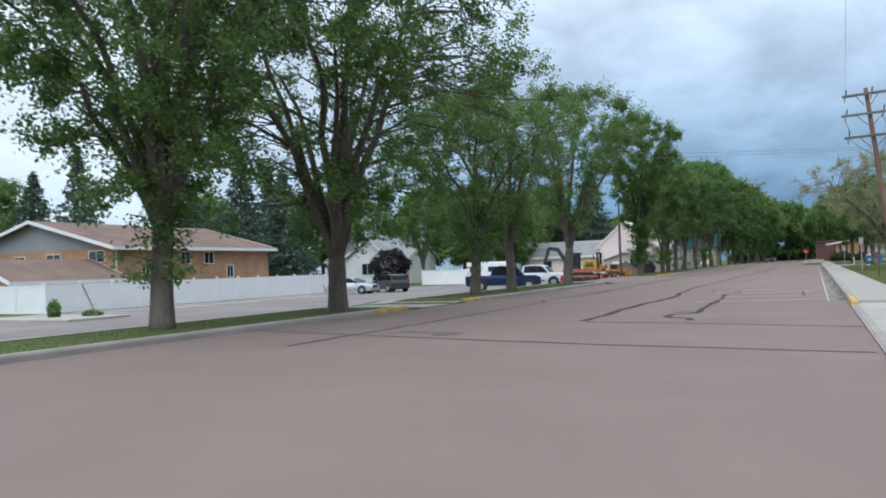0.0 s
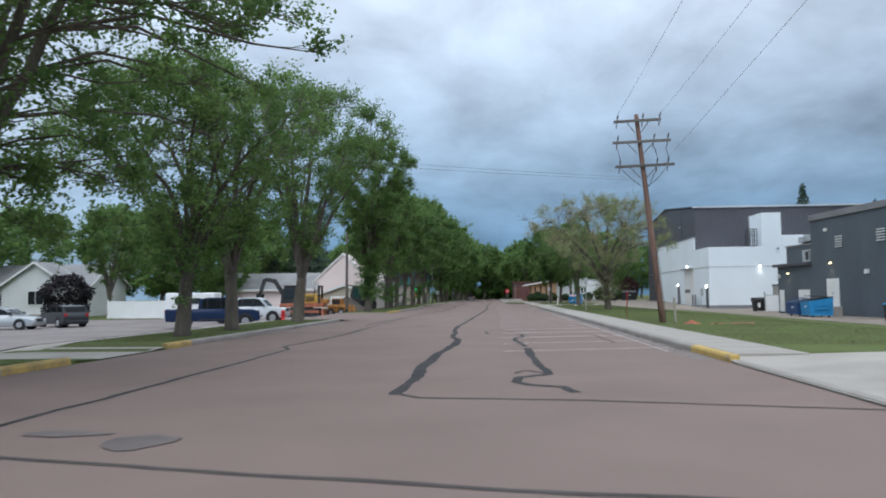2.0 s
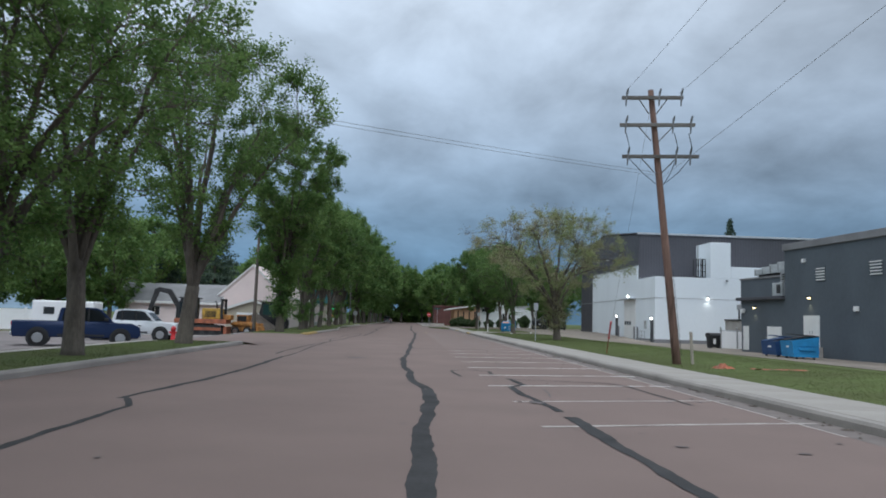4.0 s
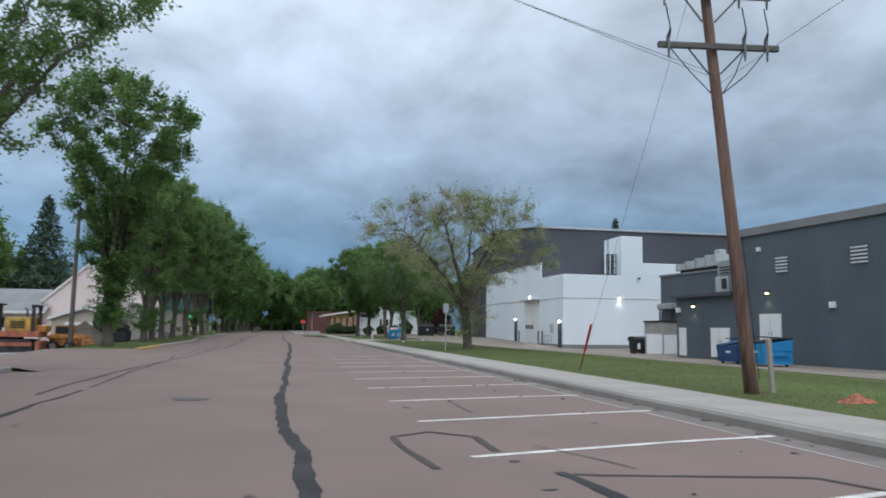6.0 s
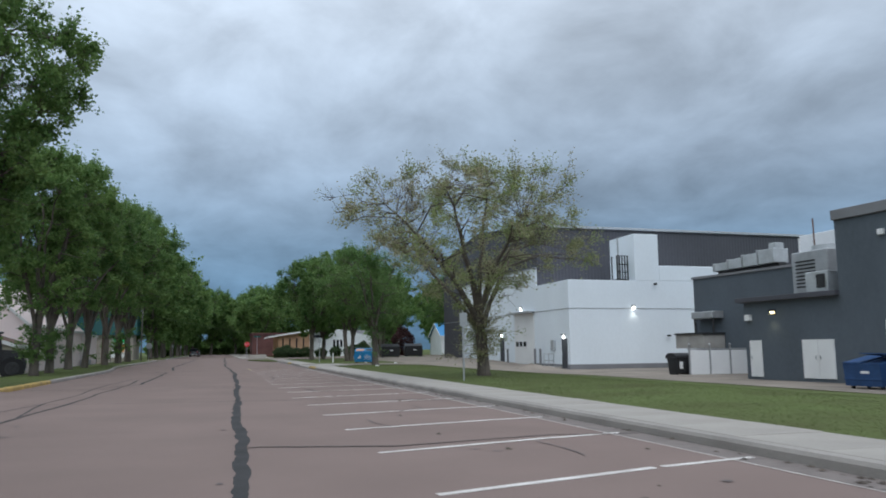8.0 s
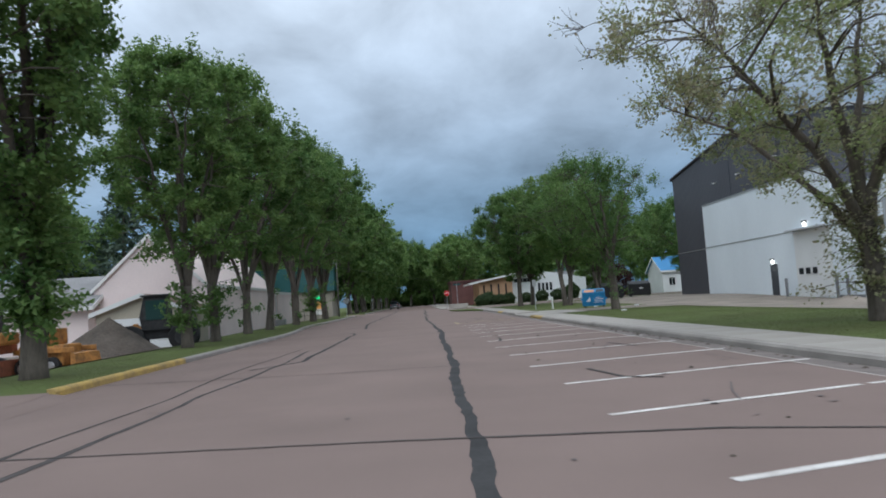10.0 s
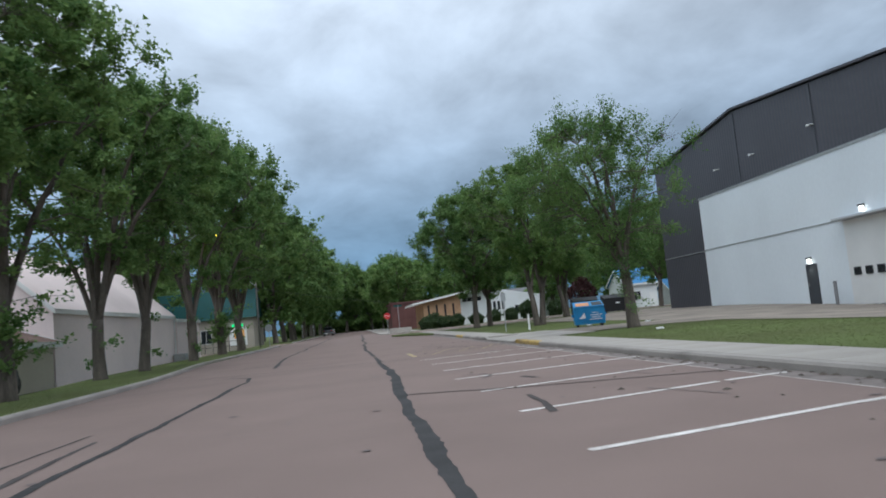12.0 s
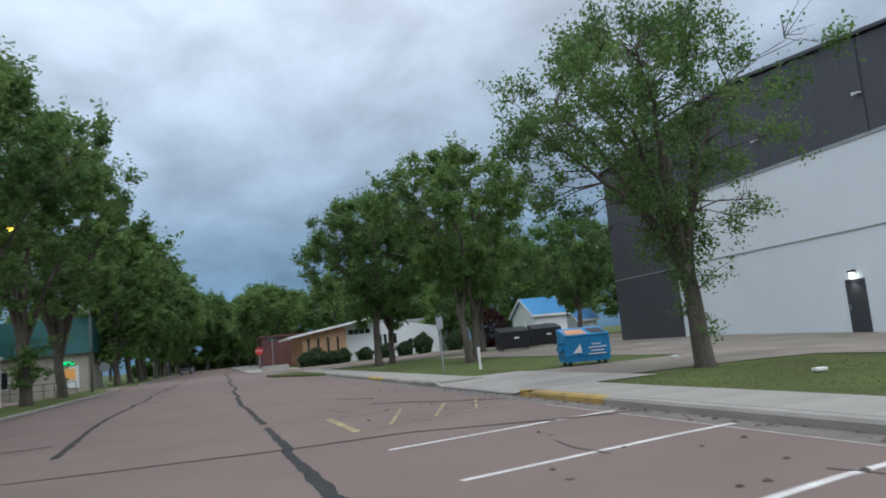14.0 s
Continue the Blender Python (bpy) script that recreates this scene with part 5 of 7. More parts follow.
part("wall", boxed(23.5, 46, 42.0, 70.0, -0.9, 7.42), M["wall_grey"], block, "dark grey painted wall")
bm = boxed(23.36, 46, 41.9, 70.06, 7.42, 7.92, bevel=0.02)
part("parapet_cap", bm, M["roof_flat"], block, "grey metal parapet cap")
part("annex", boxed(23.55, 40.0, 70.0, 76.2, -0.9, 3.72), M["wall_grey"], block, "low dark grey annex")
part("annex_roof", boxed(23.2, 40.0, 70.0, 76.5, 3.72, 3.98, bevel=0.02), M["wall_dark"], block, "flat roof with dark fascia")
part("rear_wing", boxed(30.0, 44, 70.0, 88.0, -0.9, 6.3), M["wall_grey"], block, "dark grey set-back wing")
part("rear_cap", boxed(29.9, 44, 69.9, 88.1, 6.3, 6.46), M["roof_flat"], block)
part("pale_front", boxed(23.42, 23.5, 44.0, 56.4, -0.6, 3.8, bevel=0.02), M["wall_white"], block, "white painted lower wall")
door(block, "x", 23.55, -1, 75.05, 75.9, -0.38, 1.6, "trim", label="white steel door")
door(block, "x", 23.55, -1, 70.5, 72.4, -0.36, 1.6, "trim", 2, label="white double doors")
door(block, "x", 23.5, -1, 65.9, 67.7, 0.2, 2.45, "trim", 2, label="white double doors above a ledge")
part("ledge", boxed(22.6, 23.5, 65.6, 68.0, -0.6, 0.2, bevel=0.02), M["concrete"], block)
for y0, y1, z0, z1 in ((65.2, 66.2, 4.9, 6.0), (59.7, 60.8, 5.0, 6.0)):
    vent = part("louvre_vent", boxed(23.47, 23.5, y0, y1, z0, z1), M["wall_grey"], block, "louvred vent with white slats")
    for k in range(int((z1 - z0) / 0.2)):
        part("slat", boxed(23.42, 23.47, y0 + 0.03, y1 - 0.03, z0 + 0.05 + k * 0.2, z0 + 0.12 + k * 0.2), M["trim"], vent)
for yy, z, sz in ((67.4, 6.35, 0.26), (61.9, 2.7, 0.34), (76.0 - 0.35, 2.7, 0.34)):
    part("junction_box", boxed(23.32, 23.56, yy, yy + sz, z, z + sz, bevel=0.02), M["trim"], block, "white wall box")
wall_lamp(by_block(23.5, 66.9, 3.62), "x", -1, "lamp_warm", label="lit warm wall lamp with a dark hood", power=10.0)
wall_lamp(by_block(23.55, 74.1, 3.0), "x", -1, "lamp_warm", label="lit warm wall lamp with a dark hood", power=8.0)
# roof plant
plant = thing("air_conditioner", "large galvanised rooftop air handling unit", "air conditioner", by_block(26.4, 73.0, 3.98), group="roof plant")
part("body", boxed(0, 2.6, 0.1, 2.5, 0.12, 2.3, bevel=0.06), M["steel"], plant)
part("fan_housing", tube(bmesh.new(), [(1.3, 1.3, 2.3), (1.3, 1.3, 2.6)], 0.8, 20), M["ac"], plant)
part("skid", boxed(0.1, 2.5, 0.2, 2.4, -0.01, 0.14), M["machine"], plant)
bm = bmesh.new()
for k in range(8):
    box(bm, -0.03, 0.01, 0.9, 2.2, 0.5 + k * 0.18, 0.58 + k * 0.18)
part("grille", bm, M["machine"], plant)
plant2 = thing("air_conditioner", "pale rooftop condenser with dark fans", "air conditioner", by_block(24.1, 70.6, 3.98), group="roof plant")
part("body", boxed(-0.35, 0.35, 0.15, 1.5, 0.02, 0.95, bevel=0.04), M["ac"], plant2)
part("grille", boxed(-0.38, -0.34, 0.3, 0.8, 0.2, 0.8), M["machine"], plant2)
duct = thing("roof_duct", "galvanised rectangular roof duct with flanged joints", "duct", by_block(30.7, 80.4, 6.46), group="roof plant")
for k in range(4):
    part("duct_section", boxed(-0.5, 0.55, 0.05 + 1.4 * k, 1.37 + 1.4 * k, 0.28, 1.12 - 0.12 * k, bevel=0.03), M["ac"], duct)
    part("flange", boxed(-0.56, 0.61, 1.37 + 1.4 * k, 1.45 + 1.4 * k, 0.24, 1.16 - 0.12 * k), M["steel"], duct)
part("riser", boxed(-0.1, 0.5, 0.3, 0.9, 1.1, 1.5, bevel=0.05), M["ac"], duct)
part("support", boxed(-0.2, 0.3, 0, 5.6, -0.01, 0.3), M["machine"], duct)
white_unit = thing("roof_cabin", "white metal roof cabin", "roof cabin", by_block(33.6, 80.0, 6.46), group="roof plant")
part("body", boxed(0, 5.5, -3.6, 1.6, -0.01, 2.1, bevel=0.04), M["vinyl"], white_unit)
part("pipe", tube(bmesh.new(), [(-0.4, 1.2, 0), (-0.4, 1.2, 1.9)], 0.05, 6), M["trim"], white_unit)
mast = thing("roof_mast", "thin dark mast on the annex roof", "mast", by_block(30.4, 77.5, 6.46))
part("rod", tube(bmesh.new(), [(0, 0, -0.02), (0, 0, 2.4)], 0.045, 6), M["pole"], mast)
# dock and enclosure between the two
dock = thing("loading_dock", "grey plywood loading dock with a metal roofed shelf", "loading dock", (23.5, 81.0, -0.45))
part("deck", boxed(0.75, 3.9, 0, 3, 1.65, 2.5, bevel=0.02), M["plywood"], dock, "grey weathered plywood upper panel")
part("deck_edge", boxed(0.65, 4.0, -0.1, 3, 2.5, 2.61), M["black"], dock)
part("shelf_roof", boxed(1.45, 3.9, 0, 2.2, 3.5, 3.95, bevel=0.05), M["steel"], dock, "grey metal shelf box")
for xx, yy in ((1.6, 0.15), (3.7, 0.15), (1.6, 2.0), (3.7, 2.0), (2.5, 0.15)):
    part("post", boxed(xx - 0.05, xx + 0.05, yy - 0.05, yy + 0.05, 2.5, 3.55), M["machine"], dock)
for xx in (0.9, 1.8, 2.8, 3.8):
    part("leg", boxed(xx - 0.06, xx + 0.06, 0.1, 0.22, 0.0, 1.7), M["machine"], dock)
enclosure = thing("enclosure_fence", "white panelled enclosure with grey steel posts", "fence", (21.7, 78.8, -0.5))
for k in range(4):
    part("post", tube(bmesh.new(), [(k * 1.38, 0, 0.0), (k * 1.38, 0, 1.75), (k * 1.38 - 0.1, -0.15, 1.95)], 0.05, 8), M["steel"], enclosure)
    if k < 3:
        part("panel", boxed(k * 1.38 + 0.06, k * 1.38 + 1.32, -0.02, 0.03, 0.18, 1.6, bevel=0.01), M["vinyl"], enclosure)
part("rail", tube(bmesh.new(), [(-0.1, 0, 1.66), (4.3, 0, 1.66)], 0.035, 6), M["steel"], enclosure)


def gable_house(name, label, at, turn, length, depth, wall_h, ridge_h, wall_mat, roof_mat, gable_mat=None, over=0.5, base=-0.2):
    """A house with a ridge along its own x: walls, gables, two roof slabs, fascia."""
    h = thing(name, label, "house", at, turn)
    part("wall", boxed(-length / 2, length / 2, -depth / 2, depth / 2, base, wall_h), M[wall_mat], h)
    bm = bmesh.new()
    prism(bm, [(-depth / 2, wall_h), (depth / 2, wall_h), (0, ridge_h)], -length / 2, length / 2, "x")
    part("gable", bm, M[gable_mat or wall_mat], h)
    rise = (ridge_h - wall_h) / (depth / 2)
    for s in (-1, 1):
        bm = bmesh.new()
        o = depth / 2 + over
        lo = wall_h - rise * over
        prism(bm, [(s * o, lo + 0.02), (0, ridge_h + 0.02), (0, ridge_h + 0.2), (s * o, lo + 0.2)], -length / 2 - over, length / 2 + over, "x")
        roof = part("roof", bm, M[roof_mat], h)
        bm = bmesh.new()
        lo2, hi2 = sorted((s * o, s * (o + 0.05)))
        box(bm, -length / 2 - over, length / 2 + over, lo2, hi2, lo - 0.06, lo + 0.19)
        part("fascia", bm, M["trim"], roof)
        for e in (-1, 1):
            bm = bmesh.new()
            x0 = e * (length / 2 + over)
            prism(bm, [(s * o, lo - 0.05), (0, ridge_h - 0.05), (0, ridge_h + 0.22), (s * o, lo + 0.22)], min(x0, x0 + e * 0.04), max(x0, x0 + e * 0.04), "x")
            part("bargeboard", bm, M["trim"], roof)
    return h

# ---------------------------------------------------------------- houses on both sides
brick_house = gable_house("brick_house", "long orange brick house with brown shingle roof", (-56.0, 51.0, -0.55), 90, 18.2, 18.0, 4.45, 6.75, "brick", "shingle", "siding_grey", 0.7)
for a0, a1, z0, z1 in ((-2.35, -1.2, 3.05, 4.15), (0.4, 1.6, 3.05, 4.15), (3.2, 4.1, 1.8, 2.95), (-6.5, -5.7, 1.8, 2.9)):
    opening(brick_house, "window", "y", -9.0, -1, a0, a1, z0, z1, "trim", "glass", 1)
for a0, a1, z0, z1 in ((-8.0, -6.2, 3.3, 4.25), (-3.0, -1.2, 3.4, 4.15), (1.4, 2.8, 3.4, 4.1)):
    opening(brick_house, "window", "x", -9.1, -1, a0, a1, z0, z1, "trim", "glass", 1)
part("downpipe", tube(bmesh.new(), [(-8.95, -9.06, 0), (-8.95, -9.06, 4.3)], 0.05, 6), M["trim"], brick_house)
shed = gable_house("brick_garage", "low brick garage with brown shingle roof behind the fence", (-49.4, 37.0, -0.55), 90, 8.6, 7.6, 2.0, 3.4, "brick", "shingle", "siding_grey", 0.5)
white_house = gable_house("white_house", "small white clapboard house with grey shingle roof", (-56.5, 98.0, -0.55), 0, 13.0, 9.0, 3.6, 6.1, "siding", "shingle_grey")
wing = gable_house("white_house_wing", "white gabled front of the small house", (-54.8, 92.6, -0.55), 90, 3.4, 8.0, 3.5, 6.15, "siding", "shingle_grey", None, 0.4)
opening(wing, "window", "x", -1.7, -1, -1.9, 0.9, 1.4, 3.0, "trim", "glass", 2)
opening(white_house, "window", "y", -4.5, -1, -4.6, -3.8, 1.3, 2.8, "trim", "glass", 1)
part("step", boxed(-2.2, -1.7, -0.8, 0.8, -0.05, 0.35), M["concrete"], wing)
low_house = gable_house("low_house", "low pale house with grey roof behind the yard", (-31.8, 109, -0.4), 0, 11.0, 8.0, 3.0, 4.9, "siding_beige", "shingle_grey", None, 0.6)
opening(low_house, "window", "y", -4.0, -1, -2.0, -0.8, 1.3, 2.4, "trim", "glass", 1)
opening(low_house, "window", "y", -4.0, -1, 2.0, 3.3, 1.3, 2.4, "trim", "glass", 1)
garage = gable_house("garage", "olive-beige garage with brown shingles and a white door", (-21.4, 103.4, -0.42), 90, 4.2, 5.6, 2.25, 3.2, "siding_olive", "shingle", None, 0.3)
bm = bmesh.new()
for k in range(4):
    box(bm, -2.16, -2.10, -1.9, 1.7, 0.02 + k * 0.48, 0.48 + k * 0.48, bevel=0.01)
part("garage_door", bm, M["vinyl"], garage, "white sectional garage door")
tall = gable_house("gabled_building", "tall beige metal building with steep gable", (-22.5, 118.0, -0.4), 90, 24.0, 7.6, 3.85, 7.35, "siding_beige", "siding_beige", None, 0.12)
part("downpipe", tube(bmesh.new(), [(11.9, -3.9, 0), (11.9, -3.9, 3.7)], 0.06, 6), M["trim"], tall)
bm = boxed(11.0, 12.0, -4.8, -3.9, 0.0, 0.9, bevel=0.03)
part("cooling_unit", bm, M["steel"], tall, "grey wall cooling unit")
annex = gable_house("flat_annex", "beige flat annex beside the tall building", (-22.0, 134.5, -0.3), 90, 8.5, 7.0, 3.4, 3.7, "siding_beige", "shingle_grey", None, 0.1)
red_roof = gable_house("red_roofed_house", "white house with a terracotta roof", (-40.0, 125.0, -0.4), 30, 8, 7, 2.6, 4.6, "siding", "terracotta")
# corner building with a teal mansard
teal = thing("teal_building", "tan corner shop with a tall teal metal mansard", "building", (-24.5, 172, 0))
part("wall", boxed(-7, 7, -4, 6, -0.4, 3.9), M["tan"], teal)
bm = bmesh.new()
prism(bm, [(-4.5, 3.9), (6.5, 3.9), (5.6, 7.6), (-3.6, 7.6)], -7.5, 7.5, "x")
part("mansard", bm, M["teal"], teal, "dark teal metal mansard roof")
for k in range(4):
    opening(teal, "window", "y", -4, -1, -6 + k * 2.1, -4.6 + k * 2.1, 0.9, 2.7, "trim", "glass", 1)
part("lit_sign", boxed(4.3, 5.7, -4.25, -4.0, 2.8, 3.12, bevel=0.02), M["sign_green"], teal, "lit green sign band")
# white panel painted for the lit shop front; the poster's faint glow is added
part("shop_panel", boxed(3.9, 6.1, -4.06, -4.0, 0.4, 2.7), M["trim"], teal)
part("lit_window", boxed(4.5, 5.8, -4.12, -4.06, 1.3, 2.4), M["poster_glow"], teal, "orange poster on the shop front with a faint added glow")
rail = thing("iron_fence", "dark iron railing before the corner shop", "fence", (-18.5, 166.5, 0.0))
for k in range(9):
    part("post", boxed(-8 + k, -7.94 + k, -0.03, 0.03, -0.3, 1.1), M["black"], rail)
for z in (0.4, 1.05):
    part("rail", boxed(-8, 0.06, -0.02, 0.02, z, z + 0.05), M["black"], rail)

# far right corner: brick hall with slit windows, white wing, maroon building, blue-roofed house
chapel = thing("brick_hall", "low orange brick hall with white-edged sloping roof", "building", (0, 172, 0.1))
bm = bmesh.new()
prism(bm, [(5.0, -0.3), (10.2, -0.3), (10.2, 4.5), (5.0, 3.55)], 0, 14, "y")
part("wall", bm, M["brick"], chapel)
bm = bmesh.new()
prism(bm, [(3.4, 3.35), (14.5, 5.05), (14.5, 5.3), (3.4, 3.6)], -0.8, 14.5, "y")
part("roof", bm, M["trim"], chapel, "white-edged sloping roof")
for k in range(4):
    bm = boxed(5.6 + k * 1.15, 5.85 + k * 1.15, -0.06, 0.02, 0.5, 3.2)
    part("slit_window", bm, M["glass"], chapel, "tall dark slit window")
bm = bmesh.new()
prism(bm, [(10.2, -0.3), (22.0, -0.3), (22.0, 3.4), (14.4, 4.95), (10.2, 4.3)], 1.0, 14, "y")
part("white_wing", bm, M["siding"], chapel, "white painted wing")
for k in range(4):
    opening(chapel, "window", "y", 1.0, -1, 14.3 + k * 0.62, 14.8 + k * 0.62, 1.7, 3.0, "trim", "glass", 0)
opening(chapel, "window", "y", 1.0, -1, 10.6, 13.4, 3.2, 3.9, "trim", "glass", 3)
opening(chapel, "window", "y", 1.0, -1, 18.0, 19.2, 1.2, 2.2, "trim", "glass", 1)
maroon = thing("maroon_building", "flat-roofed maroon brick building", "building", (3.0, 192, 0))
part("wall", boxed(-1.5, 12, 0, 14, -0.2, 4.4), M["maroon"], maroon)
part("roof", boxed(-1.7, 12.2, -0.2, 14.2, 4.4, 4.7), M["maroon"], maroon)
blue_house = gable_house("blue_roofed_house", "white house with a bright blue metal roof", (33.6, 168, 0.1), 0, 4.2, 7.0, 3.4, 5.4, "siding", "roof_blue", None, 0.3)
opening(blue_house, "window", "y", -3.5, -1, -1.2, -0.2, 1.2, 2.4, "trim", "glass", 1)
part("door", boxed(1.0, 1.9, -3.56, -3.5, 0.1, 2.1), M["trim"], blue_house)
porch = gable_house("blue_roofed_porch", "small white outbuilding with a blue roof", (40.2, 170, 0.1), 0, 2.6, 4.0, 2.4, 3.6, "siding", "roof_blue", None, 0.3)
white_far = gable_house("white_house", "white house among the trees", (22.5, 182, 0.1), 0, 9, 8, 2.8, 4.6, "siding", "shingle_grey")
opening(white_far, "window", "y", -4, -1, -2, -0.8, 1.2, 2.2, "trim", "glass", 1)

# the street narrows beyond the crossing: raised corner with kerb
def raised(name, pts, z, mat, label):
    bm = bmesh.new()
    top = [bm.verts.new((x, y, z)) for x, y in pts]
    low = [bm.verts.new((x, y, -0.05)) for x, y in pts]
    bm.faces.new(top)
    for i in range(len(pts)):
        j = (i + 1) % len(pts)
        bm.faces.new((top[i], top[j], low[j], low[i]))
    return structure(part(name, bm, mat), label, "verge")


raised("verge", [(2.05, 130.5), (2.05, 145.0), (0.5, 145.6), (-0.9, 144.2), (-0.6, 140), (0.8, 134)], 0.13, M["grass"], "grass corner that narrows the street")
raised("verge", [(2.05, 160.5), (2.05, 430), (-1.5, 430), (-1.5, 164), (-0.6, 161.2)], 0.13, M["concrete"], "pale concrete corner beyond the crossing")
bench = thing("planter", "grey concrete planter box at the corner", "planter", (1.2, 164.5, 0.13))
part("box", boxed(-1.4, 1.4, -0.4, 0.4, 0, 0.55, bevel=0.04), M["concrete"], bench)
part("soil", boxed(-1.3, 1.3, -0.3, 0.3, 0.5, 0.57), M["gravel"], bench)

# ---------------------------------------------------------------- poles, wires, signs
pole = thing("utility_pole", "leaning weathered utility pole with three grey crossarms", "utility pole", (4.47, 40.7, 0.14))
TOP = Vector((-0.88, 0.0, 8.85))
part("shaft", tube(bmesh.new(), [TOP * -0.03] + [TOP * (k / 8) for k in range(1, 9)], [0.138 - 0.006 * k for k in range(9)], 12), M["pole"], pole, smooth=True)


def on_pole(z):
    return TOP * (z / 8.85)


for z, half, off, ins in ((8.55, 0.98, -0.02, (-0.85, 0.2, 0.9)), (7.65, 1.2, 0.05, (-0.95, 0.55, 1.12)), (6.62, 1.22, 0.05, (-0.98, 0.55, 1.0))):
    c = on_pole(z)
    m = Matrix.Translation(c) @ pose(0, -0.17, 0, 0, -1.0, -5)
    arm = part("crossarm", boxed(-half + off, half + off, -0.05, 0.05, -0.055, 0.055, bevel=0.008, m=m), M["arm"], pole)
    bm = bmesh.new()
    for s in (-1, 1):
        tube(bm, [m @ Vector((s * half * 0.45, 0.02, -0.06)), m @ Vector((s * 0.12, 0.12, -0.5))], 0.018, 5)
    part("brace", bm, M["arm"], arm)
    for a in ins:
        bm = bmesh.new()
        tube(bm, [m @ Vector((a, 0, 0.05)), m @ Vector((a + 0.02, 0, 0.16)), m @ Vector((a + 0.05, -0.05, 0.30))], [0.02, 0.04, 0.02], 8)
        tube(bm, [m @ Vector((a, -0.08, 0.1)), m @ Vector((a - 0.04, -0.14, -0.12)), m @ Vector((a - 0.06, -0.16, -0.32))], [0.02, 0.03, 0.018], 7)
        part("insulator", bm, M["porcelain"], arm)
    if z < 7:
        for a, s in zip(ins, (-1, 1, 1)):
            p0 = m @ Vector((a, -0.05, -0.05))
            p1 = on_pole(5.75) + Vector((0.12 * s, 0, 0))
            part("jumper", tube(bmesh.new(), [p0, p0.lerp(p1, 0.5) + Vector((0, -0.05, -0.08)), p1], 0.011, 5), M["wire"], pole)
            up_ = Matrix.Translation(on_pole(7.65)) @ pose(0, -0.17, 0, 0, -1.0, -5) @ Vector((a, -0.16, -0.3))
            part("jumper", tube(bmesh.new(), [p0, p0.lerp(up_, 0.5) + Vector((0.06, 0, 0)), up_], 0.013, 5), M["wire"], pole)
part("ground_wire", tube(bmesh.new(), [on_pole(0.3) + Vector((0.16, -0.05, 0)), on_pole(3) + Vector((0.15, -0.05, 0))], 0.008, 5), M["wire"], pole)


def cable(name, label, a, b, sag, r=0.012, n=14):
    a, b = Vector(a), Vector(b)
    pts = [a.lerp(b, k / n) - Vector((0, 0, sag * 4 * (k / n) * (1 - k / n))) for k in range(n + 1)]
    ob = part(name, tube(bmesh.new(), pts, r, 5), M["thin_wire" if r < 0.0125 else "wire"])
    return tagged(ob, label, "cable", "overhead cables")


base = Vector((4.47, 40.7, 0.14))
PT = lambda z, dx=0.0: tuple(base + on_pole(z) + Vector((dx, -0.1, 0)))
for dx in (-0.85, 0.9):
    cable("overhead_cable", "thin black overhead cable along the street", PT(8.75, dx), (1.9 + dx, -16.0, 9.8), 0.5, 0.005)
cable("overhead_cable", "thin black overhead cable along the street", PT(5.9), (4.1, -9.0, 10.0), 0.1, 0.005)
cable("overhead_cable", "thin black overhead cable across the street", PT(6.0), (-27, 24.0, 6.6), 0.3, 0.006)
cable("overhead_cable", "thin black overhead cable across the street", PT(6.1), (-27, 26.0, 7.2), 0.3, 0.006)
cable("guy_cable", "thin guy cable from the pole to its ground anchor", PT(8.6, 0.0), (4.3, 48.7, 0.12), 0.0, 0.004)
cable("overhead_cable", "overhead cable across the far crossing", (-15.45, 149, 6.6), (4.0, 171.6, 3.7), 0.3, 0.014)

left_pole = thing("utility_pole", "bleached timber pole with a short steel lamp arm at the corner", "utility pole", (-15.1, 71.5, 0.1))
part("shaft", tube(bmesh.new(), [(0, 0, -0.3), (0.02, 0, 4), (0.05, 0, 7.1)], [0.125, 0.11, 0.085], 12), M["grey_pole"], left_pole, smooth=True)
part("lamp_arm", tube(bmesh.new(), [(0.05, 0, 6.7), (-0.25, 0, 7.25), (-0.75, 0, 7.6)], [0.03, 0.028, 0.025], 8), M["steel"], left_pole, "pale steel lamp arm", smooth=True)
part("collar", tube(bmesh.new(), [(0, 0, -0.1), (0, 0, 0.25)], 0.15, 10), M["tar"], left_pole)


def street_lamp(at, h, reach, lit, label):
    lamp = thing("street_lamp", label, "street lamp", at, group="street lamps")
    part("post", tube(bmesh.new(), [(0, 0, -0.2), (0, 0, h)], [0.10, 0.065], 10), M["arm" if not lit else "pole"], lamp, smooth=True)
    part("arm", tube(bmesh.new(), [(0, 0, h - 0.4), (reach * 0.5, 0, h + 0.1), (reach, 0, h + 0.15)], [0.045, 0.04, 0.035], 8), M["steel"], lamp)
    head = part("head", tube(bmesh.new(), [(reach - 0.15, 0, h + 0.17), (reach + 0.2, 0, h + 0.2), (reach + 0.55, 0, h + 0.15)], [0.07, 0.15, 0.06], 10), M["steel"], lamp)
    bm = bmesh.new()
    bmesh.ops.create_uvsphere(bm, u_segments=14, v_segments=8, radius=0.2, matrix=Matrix.Translation((reach + 0.22, 0, h + 0.06)) @ Matrix.Diagonal((1.3, 1, 0.7, 1)))
    part("globe", bm, M["lamp_sodium" if lit else "porcelain"], head, "lit yellow globe" if lit else "unlit globe", smooth=True)
    return lamp


street_lamp((-14.9, 117.6, 0.1), 7.95, 1.7, True, "street lamp with a lit yellow globe among the trees")
street_lamp((-14.6, 150.2, 0.05), 7.0, -1.2, False, "unlit street lamp on a grey post")


